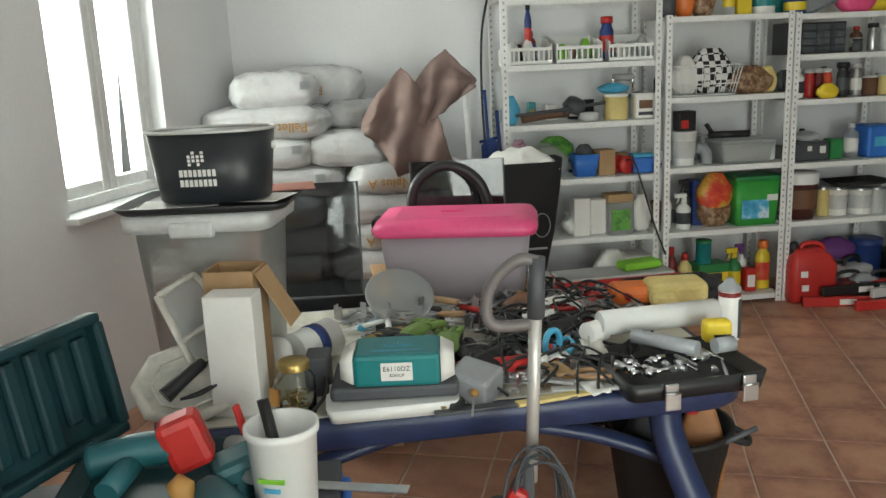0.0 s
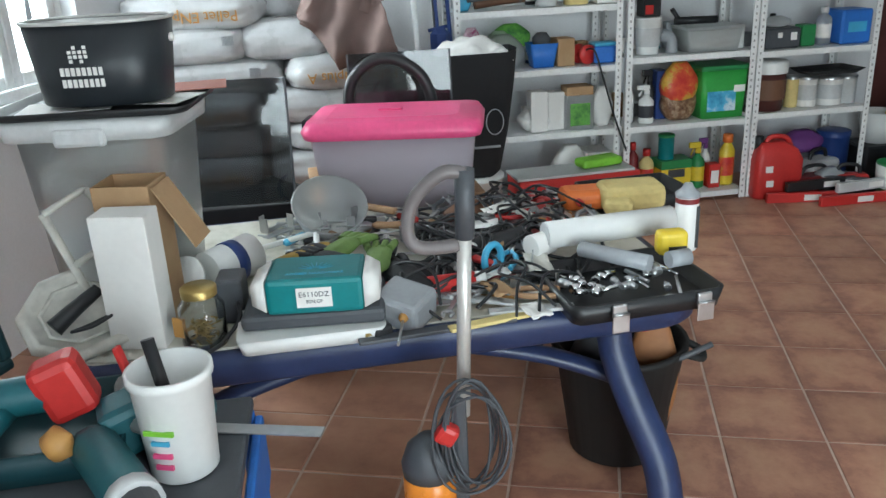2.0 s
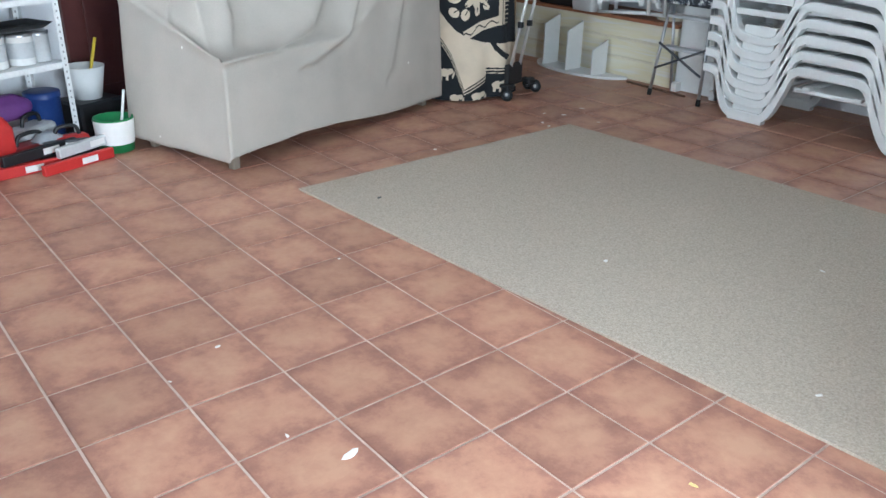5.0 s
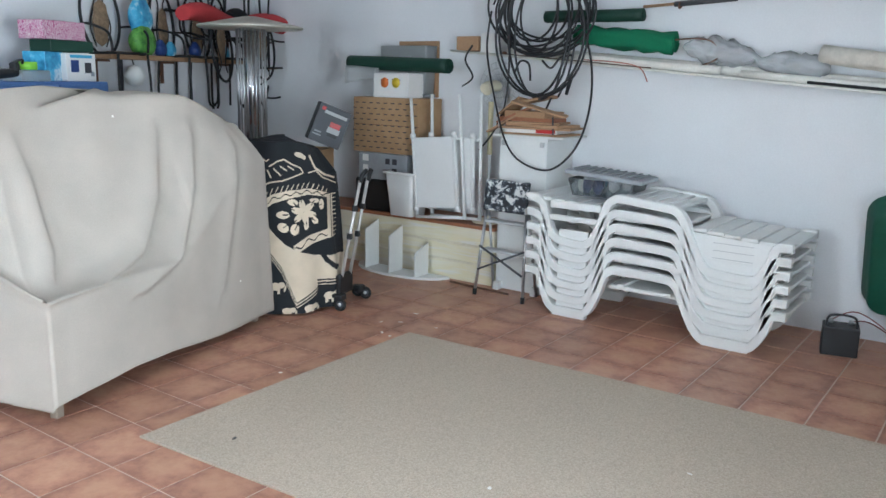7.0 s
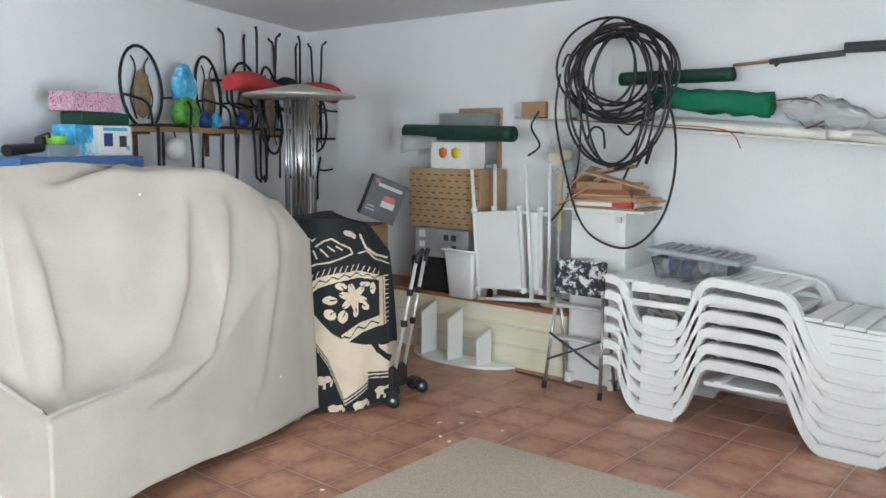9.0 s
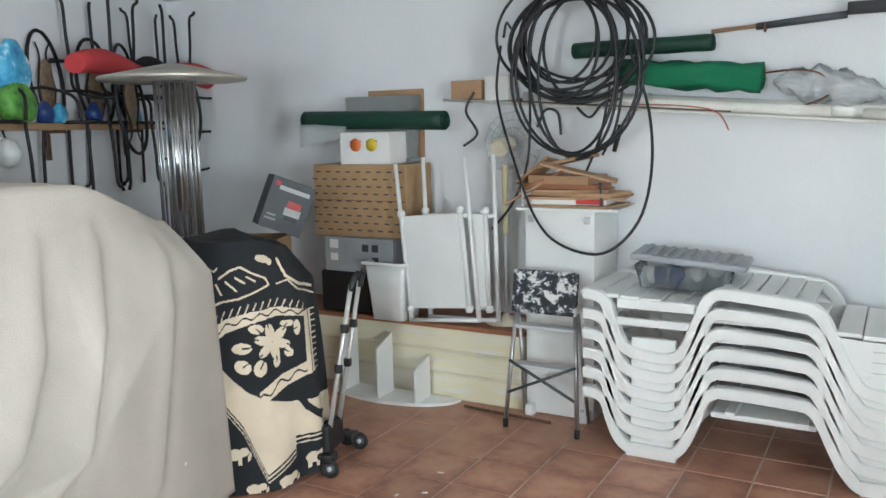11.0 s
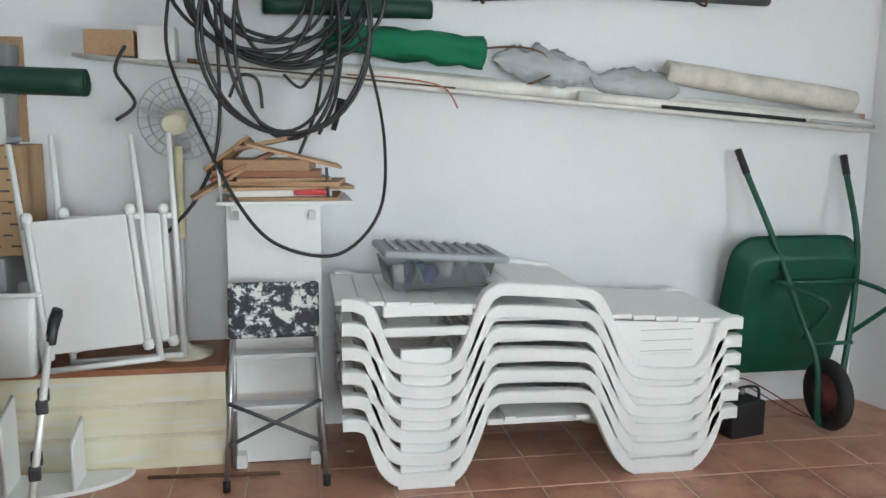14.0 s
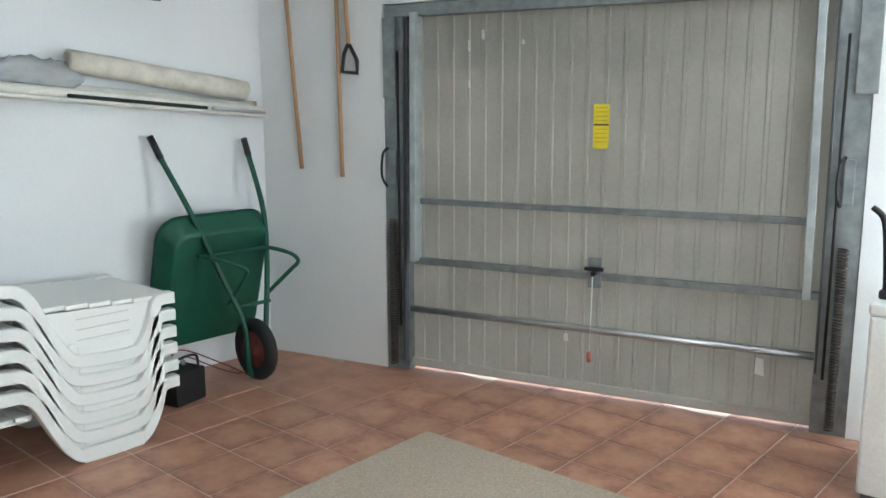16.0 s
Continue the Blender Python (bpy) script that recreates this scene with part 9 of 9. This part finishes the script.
def small_tool(kind, label, x, y, rz, z, c):
    t = on_table(kind, label + " strewn on the table", kind.replace("_", " "), x, y, rz, z, "tools strewn on the table")
    if kind in ("screwdriver", "chisel"):
        bm = B()
        lathe(bm, [(0.006, 0), (0.013, 0.01), (0.011, 0.05), (0.013, 0.085), (0.006, 0.10)], 9, m=pose(0, 0, 0.014, 0, 90, 0))
        part("handle", bm, c, t)
        bm = B()
        tube(bm, [(0.10, 0, 0.014), (0.22, 0, 0.010)], 0.0035, 6)
        part("blade", bm, "steel", t)
    elif kind == "pliers":
        for s in (-1, 1):
            bm = B()
            tube(bm, smooth_path([(0, 0.004 * s, 0.012), (-0.05, 0.028 * s, 0.012), (-0.13, 0.022 * s, 0.012)]), 0.008, 7)
            part("grip", bm, c, t)
            bm = B()
            tube(bm, [(0, 0.006 * s, 0.012), (0.06, 0.003 * s, 0.012)], 0.007, 6, r_end=0.003)
            part("jaw", bm, "steel", t)
    elif kind == "cable_bundle":
        for k in range(3):
            r0 = 0.05 + 0.02 * k
            bm = B()
            tube(bm, [(r0 * math.cos(a) * 1.4, r0 * math.sin(a), 0.012 + 0.012 * k + 0.015 * math.sin(3 * a + k)) for a in [2 * math.pi * j / 22 for j in range(22)]], 0.0055, 5, closed=True)
            part("loop", bm, "black_plastic", t)
        bm = B()
        tube(bm, smooth_path([(0.07, 0.02, 0.03), (0.14, 0.05, 0.05), (0.2, -0.01, 0.02)]), 0.0055, 5)
        part("end", bm, "black_plastic", t)
    elif kind == "bracket":
        bm = B()
        boxm(bm, (0, 0, 0.006), (0.11, 0.028, 0.004))
        boxm(bm, (0.055, 0, 0.03), (0.004, 0.028, 0.05))
        part("plate", bm, "steel", t)
    elif kind == "cutter":
        bm = B()
        boxm(bm, (0, 0, 0.012), (0.15, 0.03, 0.022), bevel=0.008)
        part("handle", bm, c, t)
        bm = B()
        boxm(bm, (0.09, 0.002, 0.012), (0.04, 0.016, 0.001))
        part("blade", bm, "steel", t)
    else:
        bm = B()
        boxm(bm, (0, 0, 0.008), (0.14, 0.014, 0.006), bevel=0.002)
        part("shank", bm, "steel", t)
        for s in (-1, 1):
            bm = B()
            tube(bm, arc((0.08 * s, 0, 0.008), 0.014, 30 if s > 0 else 210, 330 if s > 0 else 510, 10, "xy"), 0.005, 5)
            part("jaw", bm, "steel", t)
    return t


cells = [(i, j) for i in range(13) for j in range(8)] * 2
for n, (i, j) in enumerate(cells):
    lx, ly = -1.12 + 0.082 * i, 0.09 + 0.105 * j
    p = TM @ Vector((lx + rng.uniform(-0.03, 0.03), ly + rng.uniform(-0.03, 0.03), 0))
    if (p.x < -0.40 and p.y < 2.28) or (p.x > -0.02 and p.y < 2.55):
        continue
    kind, lab = TOOLS[rng.choice((0, 1, 2, 3, 4, 5, 6, 4, 1))]
    c = rng.choice(("black_plastic", "light_grey", "dark_grey", "red", "dark_red", "grey_plastic", "wood", "sky_blue", "label_orange", "dark_grey"))
    small_tool(kind, lab, p.x, p.y, rng.uniform(0, 360), TZ1 + 0.012 * (n % 3) + (0.022 if n >= 104 else 0), c)
for k, (x, y, a, ln, mt) in enumerate(((-0.30, 1.80, 24, 0.40, "dark_grey"), (-0.16, 1.86, 30, 0.26, "pale_yellow"), (-0.08, 1.92, 14, 0.22, "light_grey"), (-0.05, 2.06, 60, 0.16, "paper"), (-0.24, 1.96, -12, 0.24, "light_grey"), (-0.32, 2.06, 18, 0.24, "steel"))):
    t = on_table("bar_offcut", "flat metal or plastic strip lying on the table", "strip", x, y, a, TZ1, "strips on the table")
    bm = B()
    boxm(bm, (0, 0, 0.010 + 0.004 * k), (ln, 0.032, 0.010), bevel=0.003)
    part("strip", bm, mt, t)

rng = random.Random(31)
for k in range(16):
    x, y = rng.uniform(-0.42, 0.0), rng.uniform(1.86, 2.70)
    t = on_table("lead", "thin black lead trailing over the tools", "cable", x, y, rng.uniform(0, 360), TZ1 + rng.uniform(0.05, 0.09), "leads on the table")
    bm = B()
    tube(bm, smooth_path([(-0.14, 0.0, -0.03), (-0.07, rng.uniform(-0.06, 0.06), 0.02), (0.0, rng.uniform(-0.05, 0.05), 0.035), (0.08, rng.uniform(-0.07, 0.07), 0.01), (0.15, 0.0, -0.04)]), 0.0042, 6)
    part("wire", bm, "black_plastic", t)
for k in range(9):
    x, y = rng.uniform(-0.36, 0.0), 1.86 + 0.09 * k + rng.uniform(-0.03, 0.03)
    w, d = rng.uniform(0.06, 0.13), rng.uniform(0.04, 0.08)
    mt = ("paper", "cardboard", "clear_film", "aged_white")[k % 4]
    t = on_table("paper_scrap", ("creased white paper scrap" if mt != "cardboard" else "torn brown card scrap") + " among the tools", "scrap", x, y, rng.uniform(0, 180), TZ1 + 0.045 + 0.004 * k, "scraps on the table")
    bm = B()
    sheet(bm, lambda u, v: Vector(((u - 0.5) * w, (v - 0.5) * d, 0.012 * noise.noise((u * 3, v * 3, k * 2.0)) + 0.010 * u)), 6, 5, 0.0012)
    part("sheet", bm, mt, t)

# ---- lantern parts and the drill case on the low stand ----
t = on_table("octagonal_plate", "octagonal white lantern base leaning on the table", "lantern", -1.19, 1.70, 15)
bm = B()
lathe(bm, [(0.150, 0), (0.158, 0.010), (0.152, 0.024), (0.132, 0.026), (0.126, 0.012), (0.0, 0.012)], 8, m=pose(0, 0, 0.068, 28, 0, 10))
plate = part("plate", bm, "aged_white", t)
bm = B()
lathe(bm, [(0.100, 0.012), (0.104, 0.018), (0.096, 0.020), (0.092, 0.013)], 8, m=pose(0, 0, 0.068, 28, 0, 10), cap=False)
part("inner_rim", bm, "aged_white", plate)
t = on_table("lamp_holder", "black lamp holder with a curled lead on the lantern base", "lamp holder", -1.17, 1.66, 30, TZ1 + 0.075)
bm = B()
tube(bm, smooth_path([(-0.06, -0.03, 0.0), (-0.01, -0.005, 0.03), (0.05, 0.03, 0.06)]), 0.024, 10, r_end=0.016)
part("socket", bm, "black_plastic", t)
for k in range(2):
    bm = B()
    tube(bm, smooth_path([(0.05, 0.03, 0.055), (0.09 + 0.02 * k, 0.02, 0.065), (0.10, -0.03, 0.03), (0.04, -0.06 - 0.02 * k, 0.012), (-0.02, -0.07, 0.0)]), 0.004, 6)
    part("lead", bm, "black_plastic", t)
t = on_table("garden_lantern", "white plastic lantern frame leaning on the bin", "lantern", -1.21, 1.82, 20)
q = pose(0.02, 0, 0.20, 62, -22, 28)
for a, b in (((-0.10, -0.15), (0.10, -0.15)), ((0.10, -0.15), (0.06, 0.15)), ((0.06, 0.15), (-0.06, 0.15)), ((-0.06, 0.15), (-0.10, -0.15)), ((-0.08, 0.0), (0.08, 0.0))):
    bm = B()
    tube(bm, [q @ Vector((*a, 0)), q @ Vector((*b, 0))], 0.014, 8, flat=0.6)
    part("frame_bar", bm, "aged_white", t)
bm = B()
slab(bm, [(-0.09, -0.14), (0.09, -0.14), (0.055, 0.14), (-0.055, 0.14)], -0.002, 0.001, q)
part("pane", bm, "clear_plastic", t)
lying("metal_tube", "grey metal tube standing behind the drill case", "tube", (-1.36, 1.80), (-1.35, 1.95), 0.035, "light_grey")

lb = thing("low_stand", "folding low stand with blue and white frame beside the table", "stand", pose(-0.92, 1.18, 0, 0, 0, 18))
bm = B()
boxm(bm, (-0.065, 0, 0.60), (0.79, 0.56, 0.03), bevel=0.008)
part("top", bm, "dark_grey", lb)
for y in (-0.25, 0.25):
    bm = B()
    tube(bm, [(0.31, y, 0.59), (0.33, y * 1.05, 0.02)], 0.022, 8)
    part("leg", bm, "blue", lb)
    bm = B()
    tube(bm, [(-0.42, y, 0.59), (-0.44, y * 1.05, 0.0)], 0.022, 8)
    part("leg", bm, "blue", lb)
bm = B()
boxm(bm, (0.341, 0, 0.50), (0.02, 0.50, 0.16), bevel=0.006)
part("side_rail", bm, "blue", lb)
bm = B()
boxm(bm, (0.348, -0.14, 0.30), (0.03, 0.05, 0.50), bevel=0.01)
part("strut", bm, "white_plastic", lb)
LZ = 0.617
dc = thing("drill_case", "open teal drill case with a moulded tray and raised lid", "tool case", pose(-1.06, 1.30, LZ, 0, 0, 20))
bm = B()
tapered(bm, 0.38, 0.28, 0.40, 0.30, 0.07, 0.03, 0, 0.012)
part("tray", bm, "teal_shaded", dc)
bm = B()
q = pose(-0.24, 0.10, 0.06, -10, 0, 62)
boxm(bm, (0, 0.02, 0.155), (0.42, 0.03, 0.33), q, 0.014)
lid = part("lid", bm, "teal_shaded", dc)
for x0, z0, w0, h0 in ((0, 0.01, 0.42, 0.03), (0, 0.31, 0.42, 0.03), (-0.2, 0.16, 0.03, 0.28), (0.2, 0.16, 0.03, 0.28)):
    edge = B()
    boxm(edge, (x0, -0.010, z0), (w0, 0.05, h0), q, 0.010)
    part("lid_edge", edge, "teal_shaded", lid)
for k in range(5):
    bm = B()
    boxm(bm, (-0.145 + 0.072 * k, -0.004, 0.16 + 0.012 * (k % 2)), (0.045, 0.026, 0.20 + 0.03 * (k % 3)), q, 0.010)
    part("moulded_rib", bm, "teal_shaded", lid)
dr = thing("cordless_drill", "teal cordless drill with a red collar in its case", "drill", pose(-1.02, 1.26, LZ + 0.075, 0, 0, 25))
bm = B()
tube(bm, smooth_path([(-0.15, 0.02, 0.05), (-0.05, 0.02, 0.065), (0.04, 0.02, 0.065)]), 0.040, 12)
part("body", bm, "teal", dr)
bm = B()
boxm(bm, (0, 0, 0), (0.10, 0.085, 0.13), pose(0.06, 0.02, 0.075, 0, -18, 0), 0.02)
part("battery", bm, "red", dr, "red battery block")
bm = B()
tube(bm, [(-0.05, 0.02, 0.05), (-0.10, -0.10, 0.03)], 0.028, 10)
part("grip", bm, "teal", dr)
bm = B()
lathe(bm, [(0.0, 0), (0.03, 0.01), (0.035, 0.04), (0.0, 0.06)], 12, m=pose(0.03, -0.10, 0.0, 0, 60, 0))
part("dial", bm, "label_orange", dr)
ds = thing("charger", "teal battery charger with vents on the stand", "charger", pose(-0.80, 1.36, LZ + 0.0, 0, 0, 35))
bm = B()
boxm(bm, (0, 0, 0.06), (0.22, 0.11, 0.11), pose(0, 0, 0.02, 0, -14, 0), 0.02)
part("case", bm, "teal", ds)
dd = thing("impact_drill", "teal and black impact drill lying on the stand", "drill", pose(-0.77, 1.13, LZ, 0, 0, -42))
bm = B()
tube(bm, smooth_path([(-0.16, 0, 0.055), (-0.02, 0, 0.06), (0.08, 0, 0.06)]), 0.048, 12)
part("body", bm, "teal", dd)
bm = B()
tube(bm, [(0.08, 0, 0.06), (0.16, 0, 0.06), (0.23, 0, 0.06)], 0.042, 14, r_end=0.024)
part("chuck", bm, "dark_grey", dd)
bm = B()
tube(bm, [(0.06, 0.0, 0.06), (0.095, 0.0, 0.06)], 0.050, 14)
part("collar", bm, "light_grey", dd)
pt = thing("white_tub", "white plastic tub with printed label holding a red knife", "tub", pose(-0.72, 1.27, LZ))
bm = B()
lathe(bm, [(0.062, 0), (0.066, 0.004), (0.076, 0.20), (0.082, 0.205), (0.082, 0.222), (0.074, 0.222), (0.062, 0.01), (0, 0.01)], 26)
part("tub", bm, "white_plastic", pt)
for z, w, mt in ((0.12, 0.085, "lime"), (0.098, 0.05, "sky_blue"), (0.07, 0.055, "pink"), (0.045, 0.05, "pink")):
    bm = B()
    boxm(bm, (0.0, -0.0685 - 0.03 * z, z), (w * 0.7, 0.006, 0.009))
    part("text_bar", bm, mt, pt)
bm = B()
tube(bm, [(0.0, 0.0, 0.06), (-0.055, 0.035, 0.26)], 0.014, 8)
part("knife", bm, "black_plastic", pt)
bm = B()
boxm(bm, (-0.05, 0.02, 0.235), (0.012, 0.02, 0.07), pose(0, 0, 0, 0, -14, 0), 0.004)
part("knife_slide", bm, "red", pt)
t = thing("steel_rule", "flat steel saw blade lying across the stand", "blade", pose(-0.70, 1.40, LZ + 0.001, 0, 0, 2))
bm = B()
boxm(bm, (0, 0, 0.003), (0.44, 0.035, 0.003))
part("blade", bm, "steel", t)
soft_bag = thing("plastic_wrap", "crumpled clear plastic bag on the stand", "bag", pose(-0.86, 1.36, LZ + 0.06, 0, 0, -50))
bm = B()
pouch(bm, 0.26, 0.09, 0.05, seed=60)
part("film", bm, "frosted", soft_bag)

# ---- upright vacuum cleaner ----
vc = thing("vacuum_cleaner", "upright vacuum cleaner with orange canister and steel tube", "vacuum cleaner", pose(-0.30, 1.60, 0, 0, 0, 10))
bm = B()
boxm(bm, (0, -0.02, 0.05), (0.30, 0.24, 0.09), bevel=0.03, seg=3)
part("head", bm, "grey_plastic", vc)
bm = B()
lathe(bm, [(0.055, 0.08), (0.062, 0.10), (0.062, 0.30), (0.058, 0.305)], 20)
part("motor_body", bm, "light_grey", vc)
bm = B()
lathe(bm, [(0.0635, 0.20), (0.0635, 0.295)], 20, cap=False)
part("label", bm, "print_dark", vc)
bm = B()
lathe(bm, [(0.060, 0.305), (0.064, 0.31), (0.064, 0.395), (0.058, 0.40)], 20)
part("canister", bm, plain("amber", (0.75, 0.25, 0.03), 0.25), vc, "orange canister")
bm = B()
lathe(bm, [(0.064, 0.40), (0.066, 0.43), (0.052, 0.47), (0.02, 0.50), (0, 0.50)], 20)
part("cap", bm, "dark_grey", vc)
bm = B()
boxm(bm, (0.075, 0.0, 0.33), (0.035, 0.05, 0.55), bevel=0.012)
part("spine", bm, "dark_grey", vc)
bm = B()
tube(bm, [(0.085, 0.0, 0.55), (0.105, 0.0, 1.04)], 0.016, 14)
part("tube", bm, "tube_metal", vc, "brushed steel tube")
bm = B()
tube(bm, [(0.104, 0.0, 0.98), (0.108, 0.0, 1.13)], 0.021, 12)
part("collar", bm, "dark_grey", vc)
bm = B()
tube(bm, smooth_path([(0.108, 0.0, 1.12), (0.06, -0.01, 1.125), (0.0, -0.01, 1.07), (-0.015, -0.01, 1.0), (0.01, -0.01, 0.965), (0.09, 0, 0.965)]), 0.015, 10)
part("handle", bm, plain("handle_grey", (0.16, 0.14, 0.14), 0.45), vc)
bm = B()
boxm(bm, (0, 0, 0), (0.05, 0.04, 0.05), pose(0.045, -0.045, 0.53, 0, 30, 0), 0.012)
part("latch", bm, "red", vc)
for k in range(7):
    bm = B()
    r1, r2 = 0.05 + 0.008 * k, 0.12 + 0.008 * (k % 4)
    tube(bm, [(0.10 + r1 * math.cos(a) * 0.9, -0.03 - 0.01 * k * 0.6 + 0.02 * math.sin(a + k), 0.52 + r2 * math.sin(a) + 0.015 * math.sin(2 * a + k * 1.7)) for a in [2 * math.pi * j / 26 for j in range(26)]], 0.0036, 5, closed=True)
    part("cable_loop", bm, "dark_grey", vc)

# ---- rubber bucket under the table ----
rb = thing("rubber_bucket", "black rubber bucket with gloves and offcuts under the table", "bucket", pose(0.16, 2.36, 0))
bm = B()
lathe(bm, [(0.135, 0), (0.15, 0.01), (0.20, 0.37), (0.212, 0.375), (0.212, 0.392), (0.195, 0.392), (0.142, 0.02), (0, 0.02)], 30)
part("body", bm, "rubber", rb)
for s in (-1, 1):
    bm = B()
    tube(bm, smooth_path([(0.20 * s, -0.05, 0.36), (0.25 * s, -0.03, 0.34), (0.25 * s, 0.03, 0.34), (0.20 * s, 0.05, 0.36)]), 0.012, 8)
    part("handle", bm, "rubber", rb)
for x, y, w, d, h, mt in ((0.10, -0.05, 0.16, 0.09, 0.42, "wood"), (-0.06, 0.0, 0.20, 0.16, 0.36, "dark_grey"), (0.02, 0.08, 0.2, 0.14, 0.33, "black_cloth")):
    bm = B()
    pouch(bm, w, d, h, seed=h * 30)
    p = part("rag", bm, plain("leather", (0.30, 0.13, 0.05), 0.6, spot=0.3) if mt == "wood" else mt, rb)
    p.location = (x, y, 0.10)
bm = B()
tube(bm, [(0.05, -0.10, 0.30), (0.26, -0.13, 0.44)], 0.009, 6)
part("rod", bm, "dark_grey", rb)
bm = B()
lathe(bm, [(0.0, -0.02), (0.022, -0.012), (0.022, 0.012), (0, 0.02)], 12, (0.06, -0.14, 0.50))
part("knob", bm, "red", rb)

# ---- floor tiles ----
M["tile_far"] = ramp_mat("tile_far", [(0.3, (0.505, 0.282, 0.180)), (0.5, (0.435, 0.222, 0.145)), (0.66, (0.335, 0.158, 0.108)), (0.8, (0.25, 0.115, 0.085))], 4.5, 0.42, bump=0.1)
T = 0.333
me = bpy.data.meshes.new("tile")
bm = B()
a, b = T / 2 - 0.0045, T / 2 - 0.0065
loft(bm, [[(x, y, -0.004) for x, y in ((-a, -a), (a, -a), (a, a), (-a, a))], [(x, y, -0.0012) for x, y in ((-a, -a), (a, -a), (a, a), (-a, a))], [(x, y, 0.0) for x, y in ((-b, -b), (b, -b), (b, b), (-b, b))]], (False, True))
bmesh.ops.recalc_face_normals(bm, faces=bm.faces)
for f in bm.faces:
    f.smooth = False
bm.to_mesh(me)
bm.free()
me.materials.append(M["tile"])
cells = []
for i in range(-9, 19):
    for j in range(-12, 17):
        x, y = 0.5 + T * (i + 0.5), 2.1 + T * (j + 0.5)
        if -2.5 < x < 6.58 and 0.555 + 0.263 * (x - 6.42) - 0.17 < y < 7.57 + 0.35 * (x - 6.42) + 0.17:
            cells.append((math.hypot(x - 2.2, y - 2.6) + (0 if x > 0 else 2), x, y))
cells.sort()
rng = random.Random(2)
for k, (_, x, y) in enumerate(cells[:300]):
    ob = new("tile", me)
    ob.parent = floor
    ob.matrix_world = pose(x, y, rng.uniform(-0.0005, 0.0005), rng.uniform(-0.12, 0.12), rng.uniform(-0.12, 0.12), 90 * rng.randrange(4))
bm = B()
for _, x, y in cells[300:]:
    m = pose(x, y, rng.uniform(-0.0005, 0.0005))
    loft(bm, [[(p, q, -0.004) for p, q in ((-a, -a), (a, -a), (a, a), (-a, a))], [(p, q, 0.0) for p, q in ((-b, -b), (b, -b), (b, b), (-b, b))]], (False, True), m)
for f in bm.faces:
    f.smooth = False
rest = part("tile_field", bm, "tile_far", floor)
tagged(rest, "terracotta floor tiles further off", kind="stuff")
